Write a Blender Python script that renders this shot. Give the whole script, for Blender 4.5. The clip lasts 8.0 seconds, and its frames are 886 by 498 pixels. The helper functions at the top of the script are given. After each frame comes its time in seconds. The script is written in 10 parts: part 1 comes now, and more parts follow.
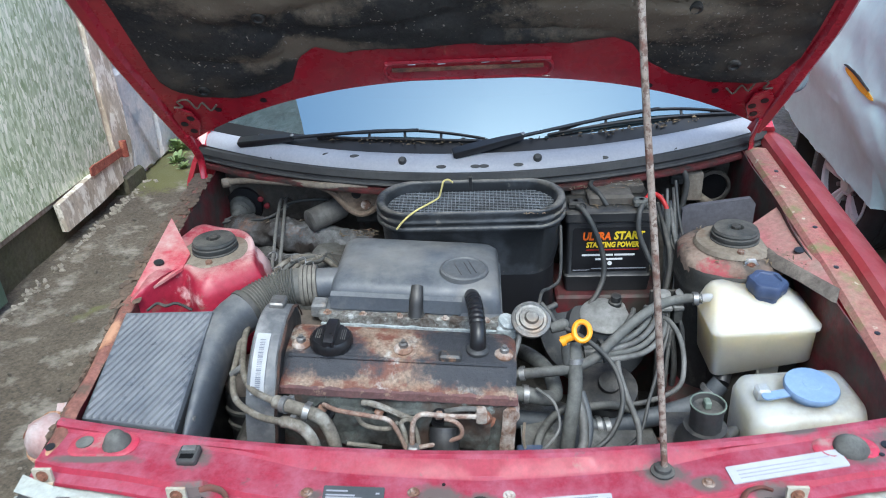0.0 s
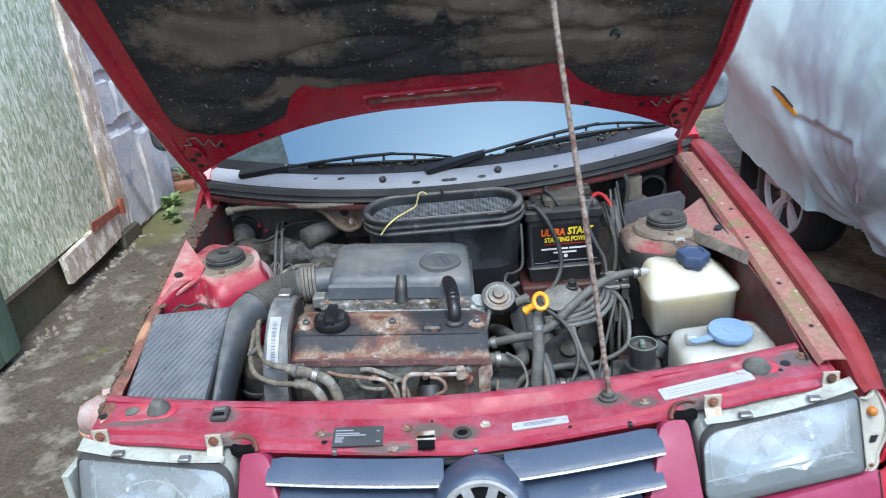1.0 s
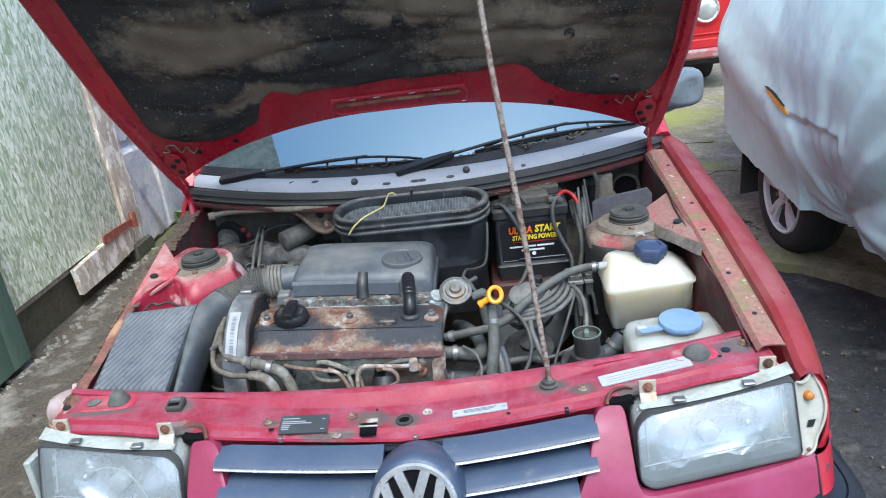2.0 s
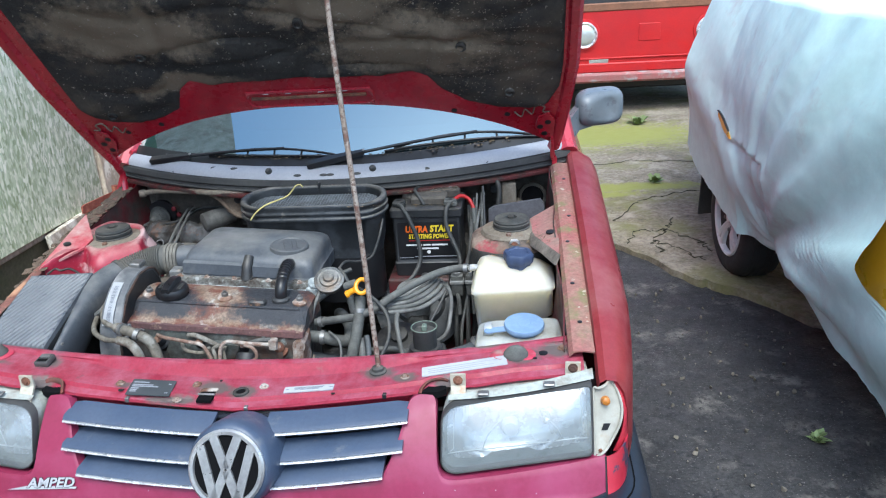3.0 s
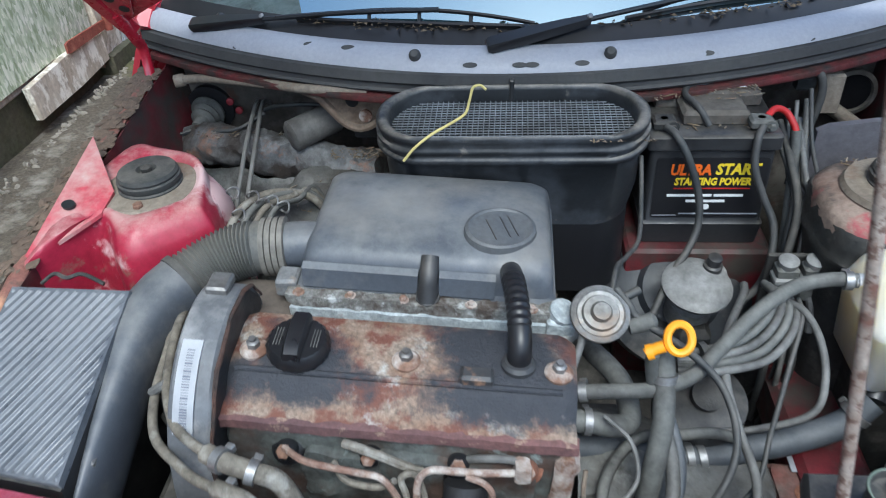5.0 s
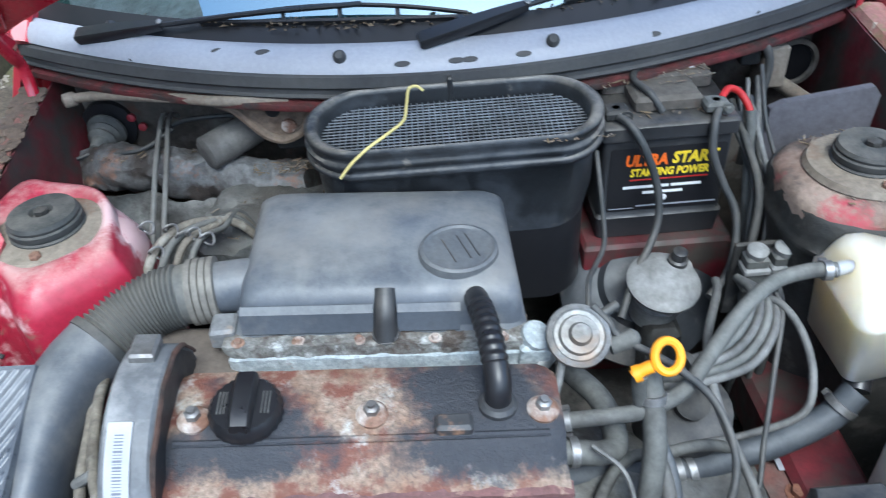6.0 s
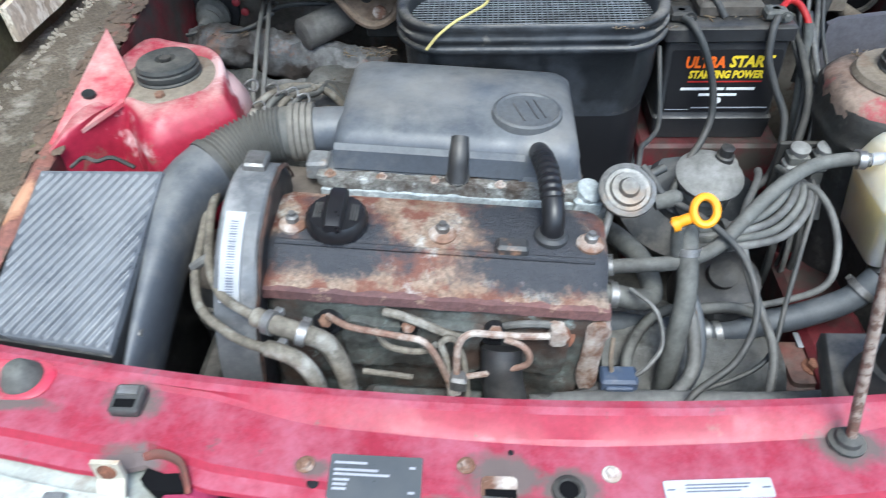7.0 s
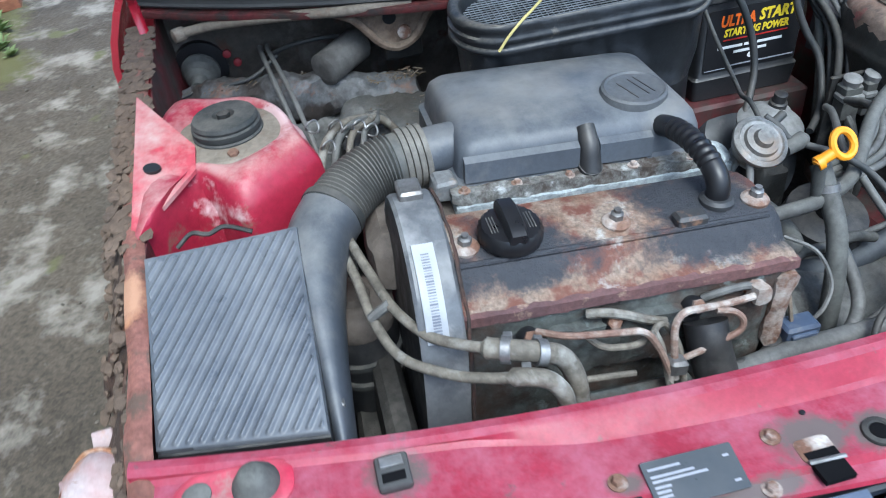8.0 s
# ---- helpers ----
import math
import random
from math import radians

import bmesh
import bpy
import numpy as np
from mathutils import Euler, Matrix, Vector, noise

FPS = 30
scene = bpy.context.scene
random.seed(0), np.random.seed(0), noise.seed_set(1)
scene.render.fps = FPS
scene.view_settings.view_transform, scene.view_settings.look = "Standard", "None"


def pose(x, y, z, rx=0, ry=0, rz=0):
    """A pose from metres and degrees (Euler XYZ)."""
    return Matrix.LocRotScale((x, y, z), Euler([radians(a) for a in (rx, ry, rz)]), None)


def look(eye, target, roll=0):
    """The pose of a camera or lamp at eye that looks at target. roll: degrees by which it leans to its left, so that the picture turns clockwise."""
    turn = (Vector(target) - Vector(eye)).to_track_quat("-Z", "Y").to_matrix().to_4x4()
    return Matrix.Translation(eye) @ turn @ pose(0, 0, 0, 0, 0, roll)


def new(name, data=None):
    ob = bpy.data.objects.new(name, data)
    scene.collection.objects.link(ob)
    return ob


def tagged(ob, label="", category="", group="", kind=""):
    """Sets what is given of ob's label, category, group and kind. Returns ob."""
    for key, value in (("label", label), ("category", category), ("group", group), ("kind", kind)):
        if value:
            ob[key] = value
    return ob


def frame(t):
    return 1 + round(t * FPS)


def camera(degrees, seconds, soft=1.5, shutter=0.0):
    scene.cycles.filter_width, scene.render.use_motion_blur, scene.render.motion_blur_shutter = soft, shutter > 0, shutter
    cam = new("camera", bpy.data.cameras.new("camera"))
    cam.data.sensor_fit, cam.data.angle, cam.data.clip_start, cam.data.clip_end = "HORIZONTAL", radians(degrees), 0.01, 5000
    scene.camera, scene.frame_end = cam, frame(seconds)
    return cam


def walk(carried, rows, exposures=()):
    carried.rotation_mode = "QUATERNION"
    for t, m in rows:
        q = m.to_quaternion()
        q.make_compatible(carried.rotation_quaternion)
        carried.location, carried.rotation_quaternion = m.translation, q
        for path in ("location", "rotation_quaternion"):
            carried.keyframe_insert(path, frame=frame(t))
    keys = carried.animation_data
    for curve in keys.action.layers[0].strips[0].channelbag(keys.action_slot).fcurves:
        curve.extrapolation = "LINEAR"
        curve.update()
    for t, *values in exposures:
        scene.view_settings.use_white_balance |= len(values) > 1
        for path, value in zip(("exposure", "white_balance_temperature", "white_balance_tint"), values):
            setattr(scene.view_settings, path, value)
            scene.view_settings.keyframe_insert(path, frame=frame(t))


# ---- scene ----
cam = camera(61.5, 8.0, soft=1.0, shutter=0.25)
PATH = [
    (0, (0.024, -0.806, 1.564), (-0.095, 0.975, 0.664), -2.9),
    (0.2, (0.013, -0.871, 1.557), (-0.1, 0.923, 0.681), -3.5),
    (0.5, (0.002, -0.969, 1.556), (-0.085, 0.848, 0.725), -4.3),
    (1, (0.046, -1.114, 1.558), (-0.022, 0.732, 0.79), -5.8),
    (1.2, (0.09, -1.178, 1.542), (0.013, 0.68, 0.806), -6.7),
    (2.3, (0.326, -1.158, 1.514), (0.158, 0.703, 0.801), -7.3),
    (2.5, (0.436, -1.156, 1.514), (0.297, 0.715, 0.819), -5.7),
    (3, (0.585, -1.249, 1.517), (0.366, 0.604, 0.797), -3.7),
    (3.2, (0.575, -1.239, 1.508), (0.308, 0.586, 0.734), -4.2),
    (3.5, (0.509, -1.156, 1.468), (0.206, 0.619, 0.599), -5.0),
    (3.7, (0.411, -1.067, 1.454), (0.115, 0.679, 0.525), -5.0),
    (4, (0.252, -0.905, 1.449), (-0.01, 0.801, 0.439), -4.6),
    (4.2, (0.185, -0.787, 1.435), (-0.061, 0.896, 0.383), -4.3),
    (4.5, (0.121, -0.579, 1.425), (-0.121, 1.065, 0.313), -4.3),
    (4.7, (0.07, -0.454, 1.435), (-0.167, 1.164, 0.283), -4.2),
    (5.8, (-0.075, -0.192, 1.428), (-0.116, 1.383, 0.195), -4.2),
    (6, (-0.043, -0.198, 1.423), (-0.042, 1.362, 0.171), -4.7),
    (6.2, (-0.014, -0.21, 1.413), (0.034, 1.334, 0.142), -4.9),
    (6.5, (0.01, -0.266, 1.402), (0.069, 1.253, 0.102), -3.3),
    (6.8, (-0.021, -0.347, 1.388), (-0.081, 1.156, 0.07), -2.0),
    (7, (-0.071, -0.394, 1.386), (-0.202, 1.113, 0.077), -2.8),
    (7.2, (-0.135, -0.425, 1.382), (-0.282, 1.092, 0.088), -4.2),
    (7.5, (-0.289, -0.445, 1.371), (-0.336, 1.087, 0.086), -6.5),
    (7.7, (-0.364, -0.421, 1.372), (-0.3, 1.11, 0.087), -7.2),
    (8, (-0.44, -0.339, 1.354), (-0.212, 1.193, 0.089), -7.6),
]
walk(cam, [(t, look(eye, target, roll)) for t, eye, target, roll in PATH],
     exposures=[(t, e + 0.14, 5400 if 5 < t < 6.7 or t > 7.8 else 5700, -0.4) for t, e in ((0.0, 1.34), (1.0, 1.32), (2.5, 1.32), (3.2, 1.28), (4.0, 1.10), (4.6, 1.09), (5.8, 1.54), (6.5, 1.60), (7.0, 1.64), (7.5, 1.55), (8.0, 1.42))])

# ---- light: bright overcast sky with a weak, wide sun ----
SUN_EL, SUN_AZ = radians(60), radians(167)
world = bpy.data.worlds.new("sky")
scene.world = world
world.use_nodes = True
wn = world.node_tree
sky = wn.nodes.new("ShaderNodeTexSky")
sky.sky_type, sky.sun_disc = "NISHITA", False
sky.sun_elevation, sky.sun_rotation = SUN_EL, SUN_AZ
sky.air_density, sky.dust_density, sky.ozone_density = 1.0, 3.0, 1.0
wn.links.new(sky.outputs[0], wn.nodes["Background"].inputs[0])
wn.nodes["Background"].inputs[1].default_value = 0.15
sun = new("sun", bpy.data.lights.new("sun", "SUN"))
sun.data.energy, sun.data.angle, sun.data.color = 0.95, radians(26), (1.0, 0.97, 0.92)
sun.matrix_world = look((1.1, -4.9, 8.6), (0, 0, 0))

# ---- materials ----
def mat(name, c1, c2=None, big=3.0, rough=0.5, metal=0.0, grain=60.0, bump=0.15, fine=0.25, spots=None, coat=0.0,
        spot_scale=9.0, spot_cut=0.55, spot_soft=0.08, rough2=None, stretch=(1, 1, 1), specular=0.5, fleck=None, island=0.0, patches=(), patch_colour=None, spots2=None, spots2_scale=25.0, spots2_cut=0.6, spots2_soft=0.05, dust=0.0, top_tint=(0.165, 0.150, 0.128), dust_from=0.2):
    """Two-scale surface: c1 to c2 by a large noise, darker and lighter grain by a fine one, stains of colour spots, and flecks."""
    m = bpy.data.materials.new(name)
    m.use_nodes = True
    nt = m.node_tree
    n, l = nt.nodes, nt.links
    b = n["Principled BSDF"]
    tc = n.new("ShaderNodeTexCoord")
    mp = n.new("ShaderNodeMapping")
    mp.inputs["Scale"].default_value = stretch
    l.new(tc.outputs["Object"], mp.inputs[0])

    def nz(scale, detail, rough_n=0.6):
        t = n.new("ShaderNodeTexNoise")
        t.inputs["Scale"].default_value, t.inputs["Detail"].default_value = scale, detail
        t.inputs["Roughness"].default_value = rough_n
        l.new(mp.outputs[0], t.inputs["Vector"])
        return t.outputs["Fac"]

    def ramp(fac, lo, hi):
        r = n.new("ShaderNodeMapRange")
        r.inputs["From Min"].default_value, r.inputs["From Max"].default_value = lo, hi
        l.new(fac, r.inputs["Value"])
        return r.outputs[0]

    def mix(fac, a, c, mode="MIX"):
        x = n.new("ShaderNodeMix")
        x.data_type, x.blend_type = "RGBA", mode
        for sock, val in ((x.inputs[0], fac), (x.inputs[6], a), (x.inputs[7], c)):
            if isinstance(val, (tuple, list)):
                sock.default_value = (*val[:3], 1)
            elif isinstance(val, (int, float)):
                sock.default_value = val
            else:
                l.new(val, sock)
        return x.outputs[2]

    col = mix(ramp(nz(big, 6), 0.35, 0.65), c1, c2 or tuple(v * 0.75 for v in c1))
    g = nz(grain, 5, 0.7)
    col = mix(min(0.92, fine * 1.45), col, mix(ramp(g, 0.3, 0.7), (0.25, 0.25, 0.25), (1.0, 1.0, 1.0)), "MULTIPLY")
    r_out = ramp(g, -1.0, 2.0)
    if spots:
        f = ramp(nz(spot_scale, 9, 0.65), spot_cut - spot_soft, spot_cut + spot_soft)
        col = mix(f, col, spots)
    if spots2:
        mp2 = n.new("ShaderNodeMapping")
        mp2.inputs["Location"].default_value = (3.1, 1.7, 5.3)
        l.new(tc.outputs["Object"], mp2.inputs[0])
        s2 = nz(spots2_scale, 9, 0.7)
        l.new(mp2.outputs[0], s2.node.inputs["Vector"])
        col = mix(ramp(s2, spots2_cut - spots2_soft, spots2_cut + spots2_soft), col, spots2)
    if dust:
        # pale tint on what faces up: settled dust, and painted sky sheen in M_PINK
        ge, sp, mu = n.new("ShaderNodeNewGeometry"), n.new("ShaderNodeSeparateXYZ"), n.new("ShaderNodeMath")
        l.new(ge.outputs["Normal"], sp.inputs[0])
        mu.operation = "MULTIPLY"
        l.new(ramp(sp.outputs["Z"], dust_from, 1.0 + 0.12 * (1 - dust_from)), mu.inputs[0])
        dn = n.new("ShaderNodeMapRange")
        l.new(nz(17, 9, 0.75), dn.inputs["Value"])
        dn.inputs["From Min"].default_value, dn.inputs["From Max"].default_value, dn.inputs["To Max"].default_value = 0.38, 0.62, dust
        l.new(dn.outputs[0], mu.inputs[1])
        col = mix(mu.outputs[0], col, top_tint)
    for cx, cy, rx, ry in patches:
        # a worn patch of paint: a ragged oval at its own place on the thing
        pm = n.new("ShaderNodeMapping")
        pm.inputs["Location"].default_value = (-cx / rx, -cy / ry, 0)
        pm.inputs["Scale"].default_value = (1 / rx, 1 / ry, 0)
        l.new(tc.outputs["Object"], pm.inputs[0])
        ln = n.new("ShaderNodeVectorMath")
        ln.operation = "LENGTH"
        l.new(pm.outputs[0], ln.inputs[0])
        ad = n.new("ShaderNodeMath")
        ad.operation = "ADD"
        l.new(ln.outputs["Value"], ad.inputs[0])
        sc = n.new("ShaderNodeMath")
        sc.operation = "MULTIPLY_ADD"
        sc.inputs[1].default_value, sc.inputs[2].default_value = 2.6, -1.3
        l.new(nz(22, 9, 0.75), sc.inputs[0])
        l.new(sc.outputs[0], ad.inputs[1])
        col = mix(ramp(ad.outputs[0], 1.35, 0.75), col, patch_colour)
    if fleck:
        f2 = ramp(nz(fleck[1], 3, 0.5), fleck[2], fleck[2] + 0.05)
        col = mix(f2, col, fleck[0])
    if island:
        gi = n.new("ShaderNodeObjectInfo")
        hv = n.new("ShaderNodeHueSaturation")
        l.new(ramp(gi.outputs["Random"], 0.0, 1.0), hv.inputs["Value"])
        rr = hv.inputs["Value"].links[0].from_node
        rr.inputs["To Min"].default_value, rr.inputs["To Max"].default_value = 1 - island, 1 + island
        l.new(col, hv.inputs["Color"])
        col = hv.outputs[0]
    l.new(col, b.inputs["Base Color"])
    rr = n.new("ShaderNodeMapRange")
    l.new(nz(big * 4, 5), rr.inputs["Value"])
    rr.inputs["From Min"].default_value, rr.inputs["From Max"].default_value = 0.3, 0.7
    rr.inputs["To Min"].default_value = max(rough - 0.1, 0.03)
    rr.inputs["To Max"].default_value = rough2 if rough2 is not None else min(rough + 0.15, 1)
    l.new(rr.outputs[0], b.inputs["Roughness"])
    b.inputs["Metallic"].default_value = metal
    b.inputs["Specular IOR Level"].default_value = specular
    b.inputs["Coat Weight"].default_value = coat
    b.inputs["Coat Roughness"].default_value = 0.12
    if bump:
        bp = n.new("ShaderNodeBump")
        bp.inputs["Strength"].default_value, bp.inputs["Distance"].default_value = bump, 0.004
        l.new(g, bp.inputs["Height"])
        l.new(bp.outputs[0], b.inputs["Normal"])
    return m


def glass(name, tint, rough, mix_gloss):
    """A pane: clear, with a sharp mirror of the sky over it."""
    m = bpy.data.materials.new(name)
    m.use_nodes = True
    n, l = m.node_tree.nodes, m.node_tree.links
    out = n["Material Output"]
    tr, gl, mx = n.new("ShaderNodeBsdfTransparent"), n.new("ShaderNodeBsdfGlossy"), n.new("ShaderNodeMixShader")
    tr.inputs[0].default_value = (*tint, 1)
    gl.inputs["Roughness"].default_value = rough
    mx.inputs[0].default_value = mix_gloss
    l.new(tr.outputs[0], mx.inputs[1])
    l.new(gl.outputs[0], mx.inputs[2])
    l.new(mx.outputs[0], out.inputs[0])
    return m


M_RED = mat("red_paint", (0.44, 0.028, 0.046), (0.37, 0.018, 0.036), big=4, rough=0.30, grain=150, bump=0.03, fine=0.12, coat=0.6)
# Pink on its level faces is dust plus sky sheen put into the colour.
M_PINK = mat("faded_red_paint", (0.61, 0.068, 0.128), (0.54, 0.050, 0.100), dust=0.88, top_tint=(0.64, 0.22, 0.31), dust_from=0.78, big=9, rough=0.40, grain=120, bump=0.06, fine=0.22, coat=0.12,
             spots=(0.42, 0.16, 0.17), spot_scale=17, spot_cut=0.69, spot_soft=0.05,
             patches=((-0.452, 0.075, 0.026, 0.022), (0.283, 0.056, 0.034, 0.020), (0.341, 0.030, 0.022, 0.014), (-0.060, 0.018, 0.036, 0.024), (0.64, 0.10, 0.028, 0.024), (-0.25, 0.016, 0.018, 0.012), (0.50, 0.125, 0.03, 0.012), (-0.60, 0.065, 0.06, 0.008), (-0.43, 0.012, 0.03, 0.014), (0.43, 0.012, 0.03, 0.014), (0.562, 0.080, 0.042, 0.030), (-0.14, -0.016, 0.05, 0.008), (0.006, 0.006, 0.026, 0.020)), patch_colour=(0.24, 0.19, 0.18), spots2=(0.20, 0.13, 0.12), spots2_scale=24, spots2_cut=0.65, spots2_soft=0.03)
M_PANELRED = mat("scuffed_panel_red", (0.48, 0.028, 0.072), (0.42, 0.075, 0.105), big=16, rough=0.45, grain=120, bump=0.08, fine=0.3, spots=(0.30, 0.17, 0.16), spot_scale=26, spot_cut=0.60, spot_soft=0.06)
M_NOSE = mat("faded_nose_paint", (0.27, 0.032, 0.085), (0.22, 0.022, 0.060), big=4, rough=0.40, grain=120, bump=0.03, fine=0.12, coat=0.1, specular=0.35,
             spots=(0.30, 0.058, 0.125), spot_scale=6, spot_cut=0.62, spot_soft=0.15)
M_LEAF = mat("dead_leaf", (0.10, 0.07, 0.045), (0.20, 0.15, 0.09), big=30, rough=0.9, bump=0.1, fine=0.4)
M_EMBLEM = mat("dulled_chrome", (0.56, 0.55, 0.54), (0.34, 0.33, 0.33), big=14, rough=0.34, metal=0.6, grain=150, bump=0.05, fine=0.2)
M_ARCH = mat("bright_reflector_edge", (0.55, 0.58, 0.60), (0.42, 0.45, 0.48), big=20, rough=0.3, bump=0.02, fine=0.1)
M_GUSSETR = mat("dusty_beige_red_plate", (0.42, 0.15, 0.15), (0.33, 0.22, 0.18), big=9, rough=0.75, grain=90, bump=0.3, fine=0.35, spots=(0.34, 0.06, 0.07), spot_scale=10, spot_cut=0.60, spots2=(0.16, 0.11, 0.085), spots2_scale=20, spots2_cut=0.62)
M_REDDUST = mat("dusty_red_paint", (0.50, 0.085, 0.11), (0.42, 0.04, 0.06), big=8, rough=0.45, grain=90, bump=0.12, fine=0.28,
                spots=(0.46, 0.32, 0.29), spot_scale=10, spot_cut=0.55, spot_soft=0.1)
M_REDIN = mat("inner_red_paint", (0.43, 0.013, 0.032), (0.31, 0.009, 0.023), big=6, rough=0.27, grain=90, bump=0.06, fine=0.2, coat=0.5)
M_REDDIRT = mat("dirty_dark_red_paint", (0.17, 0.011, 0.020), (0.075, 0.012, 0.014), big=7, rough=0.65, grain=60, bump=0.2, fine=0.4,
                spots=(0.045, 0.038, 0.032), spot_scale=9, spot_cut=0.52)
M_RUST = mat("rusty_steel", (0.20, 0.070, 0.035), (0.30, 0.14, 0.09), big=14, rough=0.85, grain=140, bump=0.5, fine=0.5,
             spots=(0.07, 0.035, 0.025), spot_scale=22, spot_cut=0.55)
M_RUSTPALE = mat("rusty_pale_metal", (0.27, 0.165, 0.115), (0.16, 0.075, 0.046), big=16, rough=0.8, grain=160, bump=0.5, fine=0.45,
                 spots=(0.50, 0.46, 0.42), spot_scale=15, spot_cut=0.56)
M_RUSTRED = mat("rusty_red_rail", (0.24, 0.075, 0.055), (0.15, 0.04, 0.03), big=9, rough=0.7, grain=120, bump=0.4, fine=0.5,
                spots=(0.09, 0.045, 0.035), spot_scale=18, spot_cut=0.52)
M_CAM = mat("rusted_painted_cover", (0.26, 0.145, 0.092), (0.40, 0.32, 0.25), big=20, rough=0.55, grain=170, bump=0.8, fine=0.6,
            spots=(0.14, 0.052, 0.034), spot_scale=24, spot_cut=0.52, spot_soft=0.05, spots2=(0.46, 0.46, 0.43), spots2_scale=12, spots2_cut=0.60,
            patches=((-0.268, 0.281, 0.090, 0.022), (-0.262, 0.315, 0.050, 0.045), (-0.012, 0.335, 0.085, 0.062), (0.000, 0.280, 0.108, 0.027)), patch_colour=(0.030, 0.032, 0.039))
M_CAMBLACK = mat("worn_black_paint", (0.03, 0.032, 0.036), (0.05, 0.05, 0.052), big=10, rough=0.5, grain=130, bump=0.2, fine=0.3,
                 spots=(0.30, 0.17, 0.10), spot_scale=16, spot_cut=0.62, spot_soft=0.05)
M_PLASTIC = mat("dusty_black_plastic", (0.088, 0.098, 0.117), (0.055, 0.062, 0.075), dust=0.55, top_tint=(0.20, 0.205, 0.205), dust_from=0.55, big=5, rough=0.46, grain=160, bump=0.06, fine=0.25,
                spots=(0.20, 0.19, 0.175), spot_scale=6, spot_cut=0.58, spot_soft=0.14, spots2=(0.055, 0.058, 0.064), spots2_scale=9, spots2_cut=0.66, spots2_soft=0.08)
M_RIBBED = mat("ribbed_dusty_plastic", (0.066, 0.075, 0.092), (0.105, 0.115, 0.132), big=8, rough=0.34, grain=120, bump=0.08, fine=0.25,
               spots=(0.15, 0.158, 0.17), spot_scale=6, spot_cut=0.56, spot_soft=0.14)
M_BLACK = mat("black_plastic", dust=0.5, c1=(0.016, 0.017, 0.019), c2=(0.028, 0.028, 0.03), big=7, rough=0.42, grain=130, bump=0.08, fine=0.2,
              spots=(0.09, 0.085, 0.08), spot_scale=8, spot_cut=0.66, spot_soft=0.1)
M_CAP = mat("clean_black_plastic", (0.010, 0.010, 0.012), (0.014, 0.014, 0.016), big=9, rough=0.35, grain=200, bump=0.03, fine=0.1)
M_RUBBER = mat("dusty_rubber_hose", dust=0.6, c1=(0.026, 0.030, 0.031), c2=(0.060, 0.057, 0.053), big=14, rough=0.75, grain=110, bump=0.1, fine=0.3)
M_HOSEGREY = mat("grey_dusty_hose", dust=0.6, top_tint=(0.22, 0.215, 0.195), c1=(0.115, 0.118, 0.110), c2=(0.060, 0.058, 0.054), big=14, rough=0.75, grain=110, bump=0.12, fine=0.35)
M_CABLE = mat("black_cable", dust=0.5, c1=(0.022, 0.026, 0.028), c2=(0.052, 0.051, 0.050), big=20, rough=0.6, grain=120, bump=0.05, fine=0.2)
M_RADHOSE = mat("blue_grey_rubber", dust=0.5, top_tint=(0.15, 0.155, 0.16), c1=(0.046, 0.054, 0.066), c2=(0.075, 0.082, 0.092), big=14, rough=0.6, grain=110, bump=0.1, fine=0.3)
M_CABLEGREY = mat("grey_cable", (0.185, 0.182, 0.172), (0.085, 0.083, 0.078), big=20, rough=0.6, grain=120, bump=0.05, fine=0.3)
M_ALU = mat("dirty_aluminium", (0.33, 0.335, 0.33), (0.20, 0.19, 0.175), big=14, rough=0.5, metal=0.55, grain=150, bump=0.3, fine=0.4,
            spots=(0.22, 0.17, 0.13), spot_scale=20, spot_cut=0.6)
M_STEEL = mat("dull_steel", (0.33, 0.33, 0.33), (0.22, 0.21, 0.2), big=18, rough=0.45, metal=0.7, grain=150, bump=0.15, fine=0.3)
M_GRIME = mat("oily_grime", dust=0.35, c1=(0.015, 0.017, 0.017), c2=(0.042, 0.038, 0.034), big=9, rough=0.65, grain=70, bump=0.5, fine=0.5,
              spots=(0.10, 0.09, 0.08), spot_scale=14, spot_cut=0.62)
M_GEARBOX = mat("dull_grey_casting", dust=0.4, c1=(0.125, 0.130, 0.128), c2=(0.060, 0.058, 0.053), big=10, rough=0.6, grain=70, bump=0.6, fine=0.5,
                spots=(0.21, 0.21, 0.20), spot_scale=12, spot_cut=0.60, spots2=(0.035, 0.032, 0.028), spots2_scale=16, spots2_cut=0.58)
M_BRACKET = mat("rusty_tan_bracket", dust=0.5, c1=(0.22, 0.165, 0.12), c2=(0.125, 0.078, 0.052), big=12, rough=0.8, grain=90, bump=0.5, fine=0.45,
                spots=(0.065, 0.042, 0.03), spot_scale=16, spot_cut=0.60, spots2=(0.36, 0.31, 0.25), spots2_scale=12, spots2_cut=0.62)
M_PLUGRED = mat("dusty_red_plug", (0.30, 0.025, 0.035), (0.20, 0.02, 0.025), big=30, rough=0.6, bump=0.05, fine=0.2)
M_BULK = mat("dusty_bulkhead", dust=0.7, c1=(0.070, 0.061, 0.052), c2=(0.115, 0.098, 0.080), big=7, rough=0.8, grain=60, bump=0.4, fine=0.45,
             spots=(0.17, 0.155, 0.135), spot_scale=9, spot_cut=0.58, spot_soft=0.08, spots2=(0.085, 0.042, 0.028), spots2_scale=13, spots2_cut=0.62)
